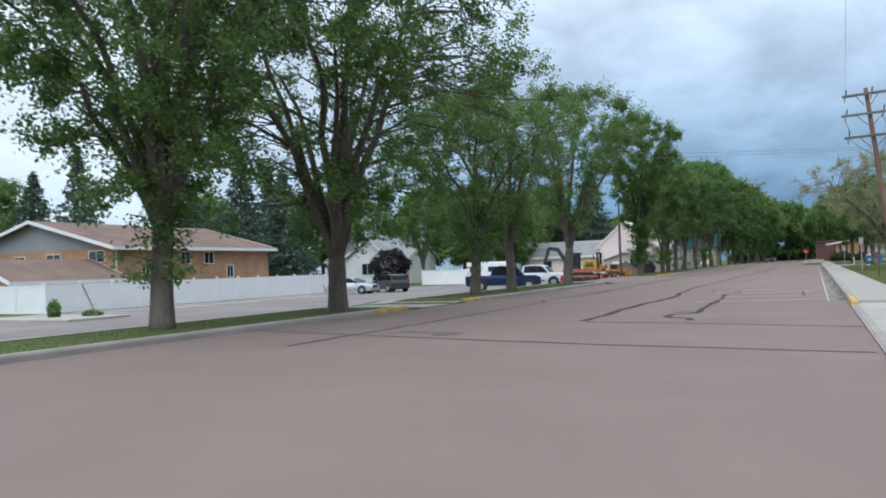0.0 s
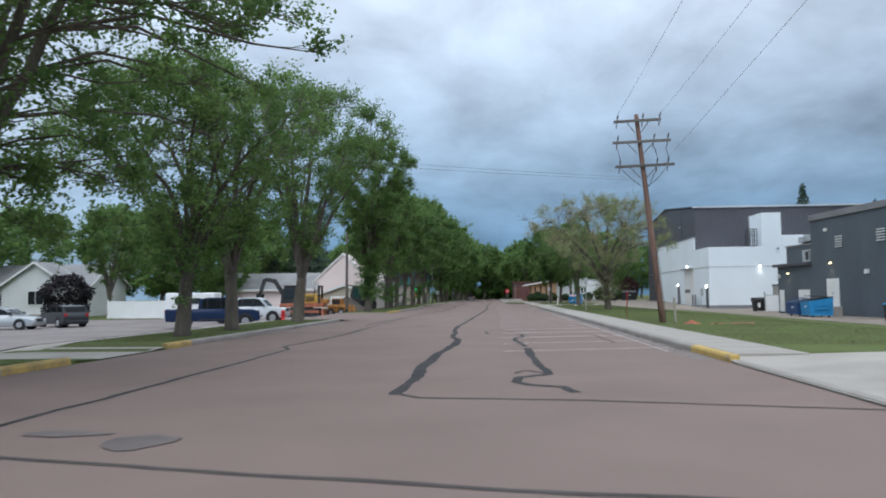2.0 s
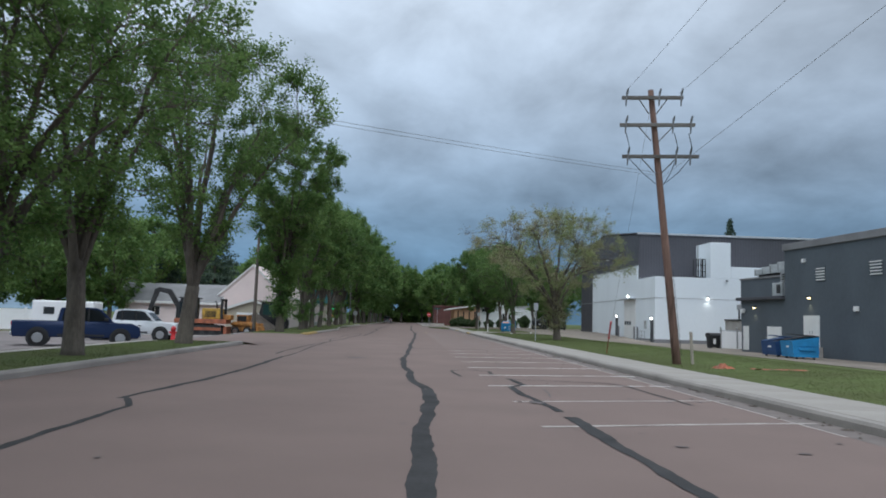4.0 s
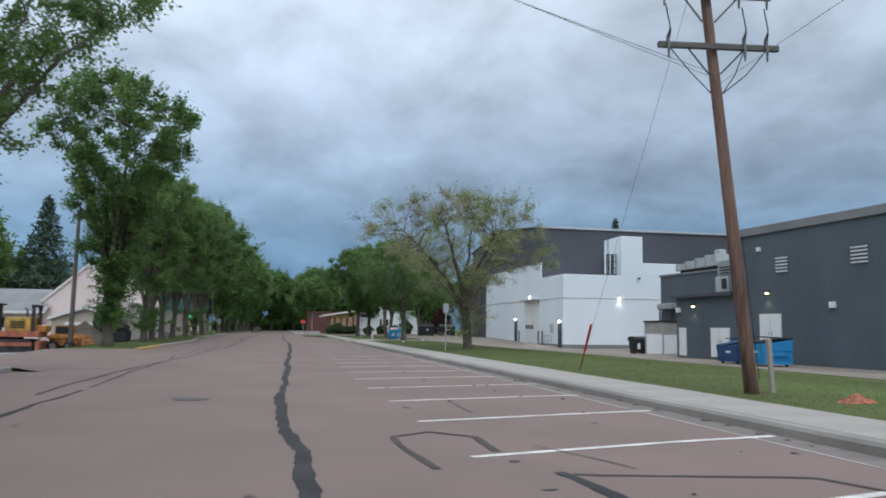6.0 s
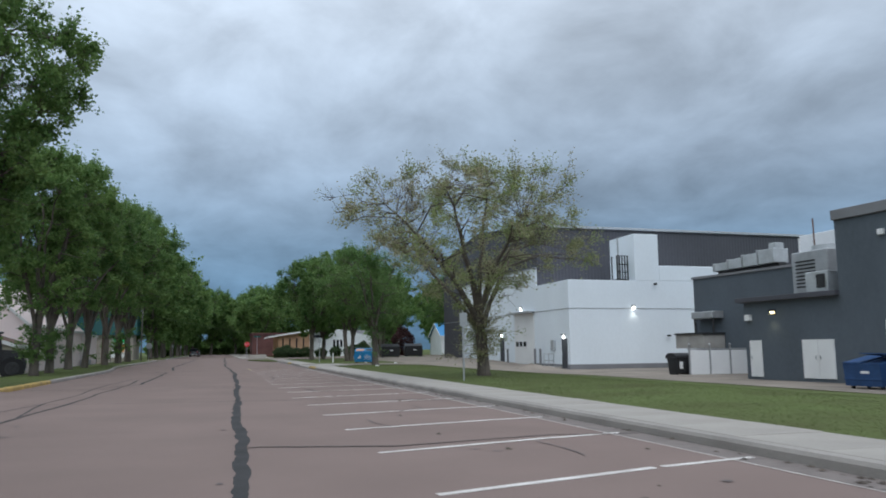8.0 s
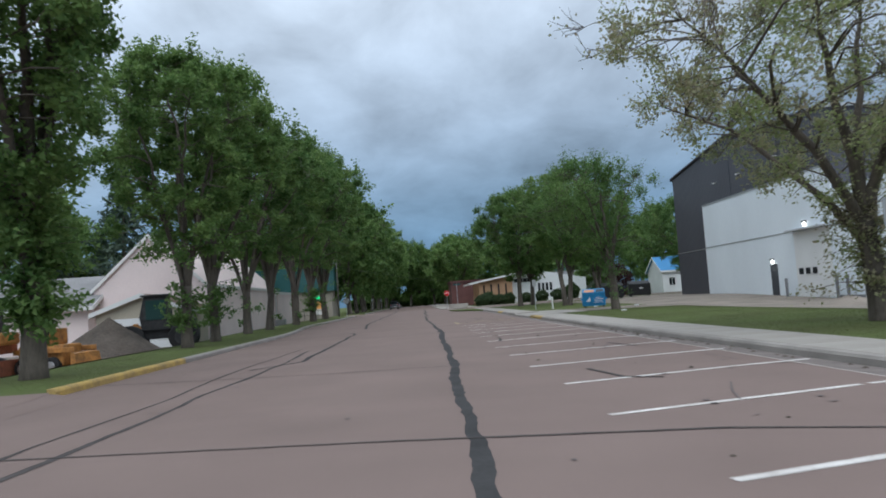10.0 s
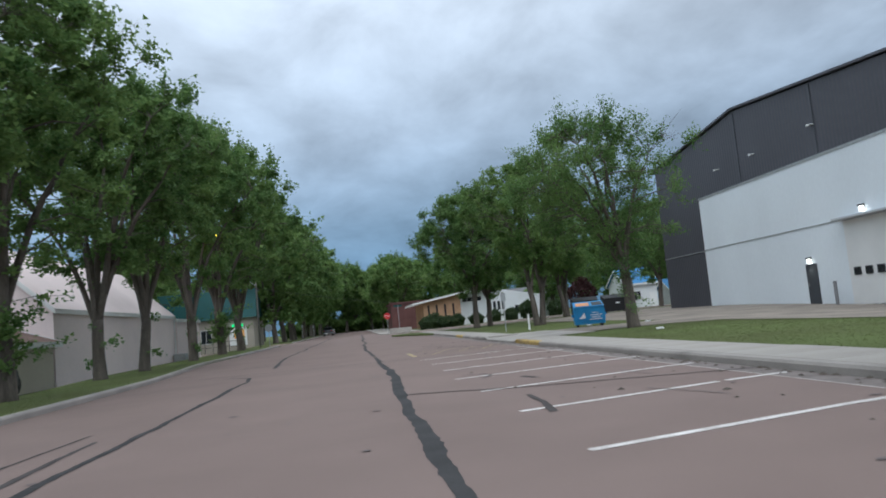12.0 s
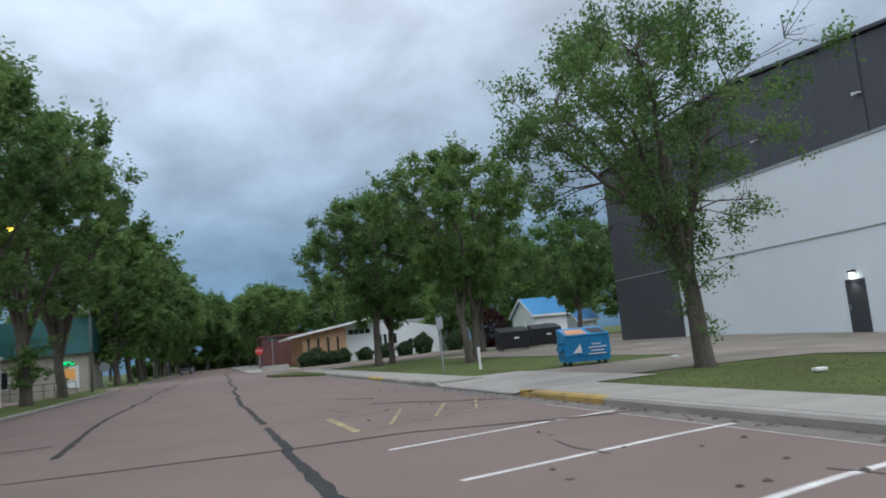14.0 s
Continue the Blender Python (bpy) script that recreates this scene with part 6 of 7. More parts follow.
def sign(at, h, turn, label, shape, mat, size=0.45, post="steel"):
    s = thing("street_sign", label, "sign", at, turn, group="street signs")
    part("post", boxed(-0.03, 0.03, -0.02, 0.02, -0.2, h), M[post], s)
    bm = bmesh.new()
    if shape == "rect":
        box(bm, -size * 0.33, size * 0.33, -0.035, -0.02, h - size * 1.1, h, bevel=0.004)
    else:
        tube(bm, [(0, -0.04, h - size), (0, -0.02, h - size)], size, 8 if shape == "octagon" else 20)
    part("plate", bm, M[mat], s)
    return s


sign((4.4, 67.5, 0.15), 2.5, 0, "grey parking sign on a thin post in the lawn", "rect", "steel")
sign((4.6, 112.5, 0.15), 2.3, 0, "small grey sign on a thin post in the lawn", "rect", "steel")
stub = thing("marker_post", "short white marker post in the lawn", "post", (5.6, 110.6, 0.15), group="marker posts")
part("post", boxed(-0.05, 0.05, -0.05, 0.05, -0.2, 0.9, bevel=0.01), M["trim"], stub)
stop = sign((-0.4, 163.6, 0.13), 2.6, 0, "red stop sign on a post at the crossing", "octagon", "red", 0.42)
text = bpy.data.curves.new("legend", "FONT")
text.body, text.size, text.align_x, text.align_y, text.extrude = "STOP", 0.30, "CENTER", "CENTER", 0.003
text.materials.append(M["trim"])
legend = new("legend", text)
legend.parent, legend.matrix_basis = stop, pose(0, -0.05, 2.18, 90, 0, 0)
legend["label"] = "white lettering"
sign((-13.7, 151.0, 0.1), 2.4, 180, "grey back of a stop sign on a post", "octagon", "steel", 0.42)
for x, y in ((-12.9, 190), (-13.2, 226)):
    sign((x, y, 0.1), 2.4, 180, "grey back of a street sign on a post", "rect", "steel")
green = thing("street_name_sign", "green street name blade on a post", "sign", (1.4, 170, 0.13), 20)
part("post", boxed(-0.03, 0.03, -0.03, 0.03, -0.1, 3.6), M["steel"], green)
part("plate", boxed(-0.6, 0.6, -0.015, 0.015, 3.35, 3.6), M["teal"], green)
stake = thing("stake", "short weathered timber stake beside the pole", "stake", (5.05, 40.9, 0.13))
part("stake", boxed(-0.04, 0.04, -0.04, 0.04, -0.2, 1.05, bevel=0.008, m=pose(0, 0, 0, 0, -3, 0)), M["tan"], stake)
marker = thing("marker_rod", "leaning red plastic marker sleeve on the pole's guy cable", "marker", (4.3, 48.7, 0.12))
part("rod", tube(bmesh.new(), [(0, 0, -0.05), (-0.03, -0.32, 0.36), (-0.11, -1.08, 1.25)], 0.022, 6), M["red_orange"], marker)
part("sleeve", tube(bmesh.new(), [(-0.05, -0.55, 0.62), (-0.12, -1.16, 1.34)], 0.034, 8), M["red"], marker)
heap = thing("barrier_net", "crumpled orange plastic net lying on the grass", "barrier net", (5.2, 38.9, 0.14))
hr = random.Random(3)
bm = bmesh.new()
bmesh.ops.create_grid(bm, x_segments=14, y_segments=10, size=1.0)
for v in bm.verts:
    r = v.co.length
    v.co = Vector((v.co.x * 0.55, v.co.y * 0.35, max(0.015, 0.24 * (1 - r) + hr.uniform(-0.05, 0.07))))
part("net", bm, M["red_orange"], heap)
heap.matrix_basis = heap.matrix_basis @ Matrix.Diagonal((0.6, 0.6, 0.6, 1))
strip = thing("barrier_net", "flat strip of orange net lying on the grass", "barrier net", (6.6, 38.3, 0.14))
bm = bmesh.new()
bmesh.ops.create_grid(bm, x_segments=16, y_segments=3, size=1.0)
for v in bm.verts:
    v.co = Vector((v.co.x * 0.8, v.co.y * 0.10 + 0.08 * math.sin(v.co.x * 4), 0.03 + hr.uniform(0, 0.04)))
part("net", bm, M["red_orange"], strip)
hydrant = thing("fire_hydrant", "red fire hydrant behind the verge", "hydrant", (-18.2, 63.3, land(-18.2, 63.3)))
part("barrel", tube(bmesh.new(), [(0, 0, -0.1), (0, 0, 0.06), (0, 0, 0.07), (0, 0, 0.62), (0, 0, 0.64), (0, 0, 0.78), (0, 0, 0.86)], [0.19, 0.19, 0.13, 0.13, 0.17, 0.13, 0.05], 14), M["red"], hydrant, smooth=True)
part("outlet", tube(bmesh.new(), [(-0.24, 0, 0.48), (0.24, 0, 0.48)], 0.065, 10), M["red"], hydrant)
leaning = thing("leaning_stick", "thin leaning timber stick in a kerbed bed", "stick", (-31.0, 26.8, -0.5))
part("stick", tube(bmesh.new(), [(0.6, 0, 0), (-0.5, 0, 1.7)], 0.03, 6), M["pole"], leaning)
structure(part("bed", boxed(-37, -30.0, 24.8, 28.4, -0.7, -0.4, bevel=0.05), M["concrete"]), "kerbed bed with dry soil", "bed")
for x, y in ((9.8, 103.2), (7.9, 106.5), (6.2, 93.0)):
    st = thing("litter", "pale scrap of paper on the ground", "litter", (x, y, land(x, y) + 0.02), group="litter")
    part("scrap", boxed(-0.12, 0.14, -0.07, 0.08, 0, 0.07, bevel=0.02), M["trim"], st)

# ---------------------------------------------------------------- the white fences
def vinyl_fence(label, x0, y0, x1, y1, h, z):
    run = math.hypot(x1 - x0, y1 - y0)
    n = round(run / 2.4)
    f = thing("vinyl_fence", label, "fence", (x0, y0, z), math.degrees(math.atan2(y1 - y0, x1 - x0)), group="white fences")
    w = run / n
    # boards with shallow grooves between them, one sheet per panel
    bm = bmesh.new()
    front = [(0.07, 0.02)]
    for k in range(1, 15):
        front += [(w * k / 15 - 0.012, 0.02), (w * k / 15, 0.010), (w * k / 15 + 0.012, 0.02)]
    front.append((w - 0.07, 0.02))
    ring = front + [(a, -d) for a, d in front[::-1]]
    lo = [bm.verts.new((a, d, 0.05)) for a, d in ring]
    hi = [bm.verts.new((a, d, h - 0.03)) for a, d in ring]
    for k in range(len(ring)):
        bm.faces.new((lo[k], lo[(k + 1) % len(ring)], hi[(k + 1) % len(ring)], hi[k]))
    bm.faces.new(hi)
    panel = part("panel", bm, M["vinyl"], f)
    top_rail = part("top_rail", boxed(0.07, w - 0.07, -0.035, 0.035, h - 0.12, h), M["vinyl"], f)
    low_rail = part("bottom_rail", boxed(0.07, w - 0.07, -0.035, 0.035, 0.03, 0.14), M["vinyl"], f)
    bm = boxed(-0.065, 0.065, -0.065, 0.065, -0.3, h + 0.08, bevel=0.01)
    box(bm, -0.085, 0.085, -0.085, 0.085, h + 0.08, h + 0.13, bevel=0.02)
    post = part("post", bm, M["vinyl"], f)
    for k in range(1, n + 1):
        if k < n:
            for piece in (panel, top_rail, low_rail):
                p = new(piece.name.split(".")[0], piece.data)
                p.parent, p.matrix_basis = f, pose(k * w, 0, 0)
        p = new("post", post.data)
        p.parent, p.matrix_basis = f, pose(k * w, 0, 0)
    return f


vinyl_fence("long white vinyl privacy fence along the lot", -40.0, 31.0, -40.0, 62.2, 1.75, -0.55)
vinyl_fence("white vinyl privacy fence beside the lot", -48.0, 31.0, -40.1, 31.0, 1.75, -0.55)
vinyl_fence("white vinyl fence panel beyond the side street", -41.5, 82.0, -33.6, 82.0, 1.75, -0.55)
lot_lines = thing("parking_lines", "faded white stall lines beside the fence", "road marking", kind="structure")
for k in range(13):
    yk = 32 + 2.3 * k
    bm = bmesh.new()
    box(bm, -39.3, -34.5, yk, yk + 0.11, -0.531, -0.524)
    part("stall_line", bm, M["white"], lot_lines)

# ---------------------------------------------------------------- vehicles
def wheel(parent, x, y, r, w, side, rim="chrome"):
    t = part("wheel", tube(bmesh.new(), [(x, y - w / 2, r), (x, y - w / 2 + 0.03, r), (x, y + w / 2 - 0.03, r), (x, y + w / 2, r)], [r * 0.9, r, r, r * 0.9], 20), M["rubber"], parent, "black tyre")
    f = y + side * w / 2
    part("rim", tube(bmesh.new(), [(x, f - side * 0.02, r), (x, f + side * 0.012, r)], [r * 0.62, r * 0.55], 14), M[rim], t)


def vehicle(name, label, at, turn, kind, paint):
    """A parked car: body drawn from its side view, cabin narrowing upwards, glass, wheels, lamps. Nose towards +x."""
    car = thing(name, label, "car" if kind != "pickup" else "pickup truck", at, turn, group="parked vehicles")
    if kind == "sedan":
        L, W, r, wb = 4.5, 1.76, 0.32, (1.35, -1.32)
        low = [(-2.2, 0.28), (-2.25, 0.62), (-2.15, 0.90), (-1.5, 0.94), (0.9, 0.92), (1.9, 0.78), (2.22, 0.62), (2.25, 0.35), (2.15, 0.22), (-2.1, 0.2)]
        top = [(-1.75, 0.93), (-1.05, 1.36), (-0.1, 1.42), (0.35, 1.38), (1.15, 0.91)]
        glass = [(-1.5, 0.97), (-1.0, 1.30), (-0.1, 1.35), (0.28, 1.32), (0.92, 0.96)]
    elif kind == "hatch":
        L, W, r, wb = 4.2, 1.76, 0.34, (1.3, -1.25)
        low = [(-2.0, 0.32), (-2.08, 0.7), (-2.0, 1.0), (-1.2, 1.02), (0.8, 1.0), (1.75, 0.86), (2.08, 0.68), (2.1, 0.38), (2.0, 0.25), (-1.95, 0.24)]
        top = [(-2.0, 1.0), (-1.75, 1.45), (-1.0, 1.54), (0.0, 1.52), (0.3, 1.46), (1.05, 0.99)]
        glass = [(-1.8, 1.05), (-1.6, 1.40), (-1.0, 1.46), (0.0, 1.45), (0.25, 1.4), (0.85, 1.04)]
    else:
        L, W, r, wb = 5.8, 1.95, 0.42, (1.95, -1.75)
        low = [(-2.85, 0.55), (-2.9, 0.8), (-2.88, 1.22), (-0.75, 1.22), (0.9, 1.2), (2.5, 1.16), (2.85, 1.0), (2.9, 0.6), (2.75, 0.42), (-2.8, 0.45)]
        top = [(-0.95, 1.2), (-0.8, 1.88), (-0.2, 1.95), (0.75, 1.92), (1.05, 1.82), (1.65, 1.19)]
        glass = [(-0.75, 1.27), (-0.65, 1.80), (-0.2, 1.86), (0.7, 1.84), (0.95, 1.77), (1.42, 1.26)]
    bm = bmesh.new()
    prism(bm, low, -W / 2, W / 2, "y")
    bmesh.ops.bevel(bm, geom=[e for e in bm.edges if len({round(v.co.y, 3) for v in e.verts}) == 1], offset=0.07, segments=3, affect="EDGES", profile=0.6)
    body = part("body", bm, M[paint], car, smooth=True)
    bm = bmesh.new()
    n = len(top)
    lo = [bm.verts.new((a, -W / 2 * (0.97 - 0.16 * (z - 0.9)), z)) for a, z in top]
    hi = [bm.verts.new((a, W / 2 * (0.97 - 0.16 * (z - 0.9)), z)) for a, z in top]
    bm.faces.new(lo)
    bm.faces.new(hi[::-1])
    for i in range(n):
        bm.faces.new((lo[i], lo[(i + 1) % n], hi[(i + 1) % n], hi[i]))
    part("cabin", bm, M[paint], car)
    for s in (-1, 1):
        bm = bmesh.new()
        pts = [bm.verts.new((a, s * (W / 2 * (0.97 - 0.16 * (z - 0.9)) + 0.012), z)) for a, z in glass]
        bm.faces.new(pts)
        bmesh.ops.solidify(bm, geom=bm.faces[:], thickness=0.01)
        part("side_window", bm, M["glass"], car)
        for k, a in enumerate((0.05, -0.95) if kind != "pickup" else (0.45, -0.35)):
            part("pillar", boxed(a - 0.04, a + 0.04, s * W * 0.44 - 0.04, s * W * 0.46 + 0.045, top[0][1], top[2][1] - 0.08), M["black"], car)
        part("mirror", boxed(glass[-1][0] - 0.25, glass[-1][0] - 0.05, min(s * W / 2, s * (W / 2 + 0.2)), max(s * W / 2, s * (W / 2 + 0.2)), glass[-1][1] + 0.02, glass[-1][1] + 0.18, bevel=0.03), M["black"], car)
        part("headlight", boxed(L / 2 - 0.16, L / 2 + 0.005, min(s * W * 0.3, s * W * 0.47), max(s * W * 0.3, s * W * 0.47), low[6][1] - 0.1, low[6][1] + 0.06, bevel=0.02), M["clear_lamp"], car)
        part("tail_light", boxed(-L / 2 - 0.015, -L / 2 + 0.14, min(s * W * 0.36, s * W * 0.48), max(s * W * 0.36, s * W * 0.48), low[2][1] - 0.24, low[2][1] - 0.02, bevel=0.02), M["red_lamp"], car)
        for x in wb:
            arch = tube(bmesh.new(), [(x, s * (W / 2 - 0.2), r + 0.02), (x, s * (W / 2 + 0.012), r + 0.02)], r * 1.2, 20)
            part("wheel_arch", arch, M["black"], car)
            wheel(car, x, s * (W / 2 - 0.08), r, 0.21, s)
    for (a0, z0), (a1, z1), nm in ((top[-2], top[-1], "windscreen"), (top[0], top[1], "rear_window")):
        bm = bmesh.new()
        k0, k1 = 0.12, 0.9
        w0, w1 = W / 2 * 0.78, W / 2 * 0.86
        p = [(a0 + (a1 - a0) * k0, z0 + (z1 - z0) * k0), (a0 + (a1 - a0) * k1, z0 + (z1 - z0) * k1)]
        nx, nz = (z0 - z1), (a1 - a0)
        ln = math.hypot(nx, nz)
        nx, nz = nx / ln * 0.015, nz / ln * 0.015
        if nz < 0:
            nx, nz = -nx, -nz
        if nm == "rear_window":
            nx = -abs(nx)
            nz = abs(nz)
        bm.faces.new([bm.verts.new((p[0][0] + nx, -w0, p[0][1] + nz)), bm.verts.new((p[0][0] + nx, w0, p[0][1] + nz)), bm.verts.new((p[1][0] + nx, w1, p[1][1] + nz)), bm.verts.new((p[1][0] + nx, -w1, p[1][1] + nz))])
        bmesh.ops.solidify(bm, geom=bm.faces[:], thickness=0.008)
        part(nm, bm, M["glass"], car)
    part("bumper", boxed(L / 2 - 0.12, L / 2 + 0.05, -W * 0.45, W * 0.45, 0.3 if kind != "pickup" else 0.48, 0.5 if kind != "pickup" else 0.72, bevel=0.04), M["chrome" if kind == "pickup" else paint], car)
    part("bumper", boxed(-L / 2 - 0.05, -L / 2 + 0.12, -W * 0.45, W * 0.45, 0.32 if kind != "pickup" else 0.5, 0.5 if kind != "pickup" else 0.7, bevel=0.04), M["chrome" if kind == "pickup" else paint], car)
    part("grille", boxed(L / 2 - 0.1, L / 2 + 0.012, -W * 0.27, W * 0.27, low[6][1] - 0.12, low[6][1] + 0.1, bevel=0.02), M["black"], car)
    if kind == "pickup":
        # no hollow here: a black sheet on the body marks the cargo bed
        part("bed", boxed(-2.75, -1.05, -W * 0.42, W * 0.42, 1.19, 1.225), M["black"], car, "flat black sheet on top of the closed cargo bed")
        part("door_trim", boxed(-0.9, 1.2, -W / 2 - 0.012, W / 2 + 0.012, 0.5, 0.6), M["black"], car)
    return car


vehicle("silver_sedan", "silver sedan parked by the white fence", (-34.6, 55.8, -0.53), 8, "sedan", "silver")
vehicle("grey_hatchback", "dark grey hatchback parked beside the sedan", (-32.9, 59.6, -0.53), 145, "hatch", "grey_paint")
vehicle("blue_pickup", "dark blue crew cab pickup parked behind the verge", (-20.7, 56.0, land(-20.7, 56) + 0.02), 22, "pickup", "blue_paint")
vehicle("white_pickup", "silver-white pickup parked behind the verge", (-21.3, 65.0, land(-21.3, 65) + 0.02), 5, "pickup", "white_paint")
vehicle("far_pickup", "dark pickup parked at the kerb up the street", (-10.6, 236, 0.0), 90, "pickup", "grey_paint")
vehicle("far_sedan", "silver sedan parked up the street", (-10.8, 262, 0.0), 90, "sedan", "silver")
trailer = thing("camper_trailer", "white box camper trailer in the lot", "trailer", (-31.0, 78.0, -0.53), 4)
part("body", boxed(-2.3, 2.3, -1.1, 1.1, 0.45, 2.45, bevel=0.12), M["vinyl"], trailer)
for k in range(2):
    part("window", boxed(-1.4 + k * 1.6, -0.6 + k * 1.6, -1.13, -1.1, 1.4, 1.95, bevel=0.01), M["glass"], trailer)
part("door", boxed(1.4, 2.0, -1.13, -1.1, 0.6, 2.2), M["trim"], trailer)
for s in (-1, 1):
    wheel(trailer, -0.3, s * 1.0, 0.33, 0.2, s)
part("drawbar", boxed(2.3, 3.4, -0.05, 0.05, 0.45, 0.55), M["machine"], trailer)
part("stand", boxed(3.2, 3.3, -0.05, 0.05, 0.0, 0.5), M["machine"], trailer)

# ---------------------------------------------------------------- machines in the yard
def track(parent, y0, y1, half, h):
    prof = []
    for k in range(9):
        a = math.pi / 2 - math.pi * k / 8
        prof.append((half - h / 2 + math.cos(a) * h / 2, h / 2 + math.sin(a) * h / 2))
    for k in range(9):
        a = -math.pi / 2 - math.pi * k / 8
        prof.append((-half + h / 2 + math.cos(a) * h / 2, h / 2 + math.sin(a) * h / 2))
    t = part("track", prism(bmesh.new(), prof, y0, y1, "y"), M["machine"], parent, "steel crawler track")
    bm = bmesh.new()
    for k in range(5):
        x = -half + h / 2 + (2 * half - h) * k / 4
        tube(bm, [(x, y0 - 0.02, h / 2 - 0.05), (x, y1 + 0.02, h / 2 - 0.05)], h * 0.26, 12)
    part("roller", bm, M["rubber"], t)


exc = thing("excavator", "dirty orange crawler excavator with a dark cab and black boom", "excavator", (-21.6, 81.6, -0.53), 4)
for y0, y1 in ((-1.3, -0.75), (0.75, 1.3)):
    track(exc, y0, y1, 2.0, 0.85)
part("carriage", boxed(-1.0, 1.0, -0.8, 0.8, 0.4, 0.95), M["machine"], exc)
part("deck", boxed(-1.9, 2.3, -1.25, 1.25, 0.98, 1.35, bevel=0.05), M["red_orange"], exc, "faded red deck frame")
for y0 in (-1.34, 1.30):
    part("track_frame", boxed(-1.7, 1.9, y0, y0 + 0.04, 0.42, 0.66, bevel=0.01), M["red_orange"], exc, "faded red track frame")
part("engine_cover", boxed(0.25, 1.75, -0.95, 0.95, 1.35, 2.25, bevel=0.08), M["machine_yellow"], exc, "dirty yellow engine cover")
part("hood", boxed(1.7, 2.6, -0.8, 0.8, 1.3, 1.75, bevel=0.1), M["orange"], exc)
for y0 in (-1.0, 0.85):
    part("guard_post", boxed(1.75, 1.95, y0, y0 + 0.14, 1.3, 2.95, bevel=0.02), M["machine"], exc, "dark guard post")
part("guard_bar", boxed(1.72, 1.98, -1.02, 1.02, 2.9, 3.05, bevel=0.03), M["machine"], exc)
bm = bmesh.new()
for k in range(5):
    box(bm, 0.55, 1.4, -0.975, -0.945, 1.55 + k * 0.1, 1.6 + k * 0.1)
part("vent", bm, M["black"], exc)
bm = bmesh.new()
prism(bm, [(-1.8, 1.35), (-0.1, 1.35), (-0.1, 3.0), (-1.4, 3.02), (-1.75, 2.4)], -1.2, -0.2, "y")
part("cab", bm, M["black"], exc, "dark glazed cab")
part("cab_window", boxed(-1.5, -0.3, -1.22, -1.2, 1.75, 2.7), M["glass"], exc)
part("cab_roof", boxed(-1.6, 0.05, -1.25, 0.15, 3.0, 3.1, bevel=0.02), M["machine"], exc)
part("exhaust", tube(bmesh.new(), [(1.2, 0.4, 2.0), (1.2, 0.4, 2.75), (1.05, 0.4, 2.85)], 0.06, 8), M["machine"], exc)
bm = bmesh.new()
prism(bm, [(-1.5, 1.3), (-1.2, 1.6), (-2.6, 3.75), (-3.6, 3.9), (-3.7, 3.55), (-2.8, 3.35)], 0.15, 0.5, "y")
part("boom", bm, M["machine"], exc, "dark bent boom")
bm = bmesh.new()
prism(bm, [(-3.45, 3.85), (-3.9, 3.75), (-4.5, 1.6), (-4.3, 1.5)], 0.18, 0.47, "y")
part("stick", bm, M["machine"], exc)
bm = bmesh.new()
prism(bm, [(-4.6, 1.7), (-4.2, 1.55), (-3.6, 0.9), (-3.7, 0.3), (-4.5, 0.05), (-4.9, 0.6)], -0.15, 0.8, "y")
part("bucket", bm, M["orange"], exc, "orange bucket")
part("blade", boxed(2.1, 2.35, -1.3, 1.3, 0.0, 0.75, bevel=0.04), M["red_orange"], exc)

skid = thing("compact_loader", "small orange compact loader", "loader", (-18.2, 83.0, -0.5), -8)
part("body", boxed(-0.9, 0.9, -0.6, 0.6, 0.35, 1.15, bevel=0.08), M["orange"], skid)
part("cage", boxed(-0.6, 0.4, -0.5, 0.5, 1.15, 1.75, bevel=0.05), M["orange"], skid)
# black sheet on the solid cage, painted as its dark opening
part("opening", boxed(-0.5, 0.3, -0.52, -0.49, 1.2, 1.65), M["black"], skid)
for s in (-1, 1):
    part("lift_arm", boxed(-1.0, 1.4, min(s * 0.62, s * 0.74), max(s * 0.62, s * 0.74), 0.85, 1.05, bevel=0.03), M["orange"], skid)
    for x in (-0.55, 0.5):
        wheel(skid, x, s * 0.72, 0.36, 0.24, s)
bm = bmesh.new()
prism(bm, [(1.3, 0.05), (2.0, 0.05), (1.55, 0.35), (1.45, 0.8), (1.3, 0.85)], -0.8, 0.8, "y")
part("bucket", bm, M["orange"], skid)

loader = thing("wheel_loader", "dark green wheel loader with big black tyres", "loader", (-18.8, 96.4, land(-18.8, 96.4) + 0.02), 192)
part("chassis", boxed(-2.2, 1.6, -0.5, 0.5, 0.7, 1.3, bevel=0.06), M["machine"], loader)
part("engine_cover", prism(bmesh.new(), [(-2.05, 1.2), (-0.4, 1.2), (-0.4, 2.0), (-1.5, 1.9), (-2.05, 1.65)], -0.62, 0.62, "y"), M["machine"], loader)
bm = bmesh.new()
prism(bm, [(-0.7, 1.2), (0.7, 1.2), (0.85, 1.9), (0.6, 3.0), (-0.6, 3.0), (-0.75, 1.9)], -0.7, 0.7, "y")
part("cab", bm, M["machine"], loader, "dark cab frame")
for s in (-1, 1):
    part("cab_window", boxed(-0.5, 0.5, s * 0.72 - 0.012, s * 0.72 + 0.012, 1.75, 2.8), M["cab_glass"], loader, "greenish cab glass")
    for x in (-1.4, 1.3):
        wheel(loader, x, s * 0.95, 0.75, 0.5, s, "machine")
    bm = bmesh.new()
    prism(bm, [(0.9, 1.3), (1.1, 1.6), (2.6, 0.8), (2.5, 0.5)], s * 0.4 - 0.08, s * 0.4 + 0.08, "y")
    part("lift_arm", bm, M["orange"], loader)
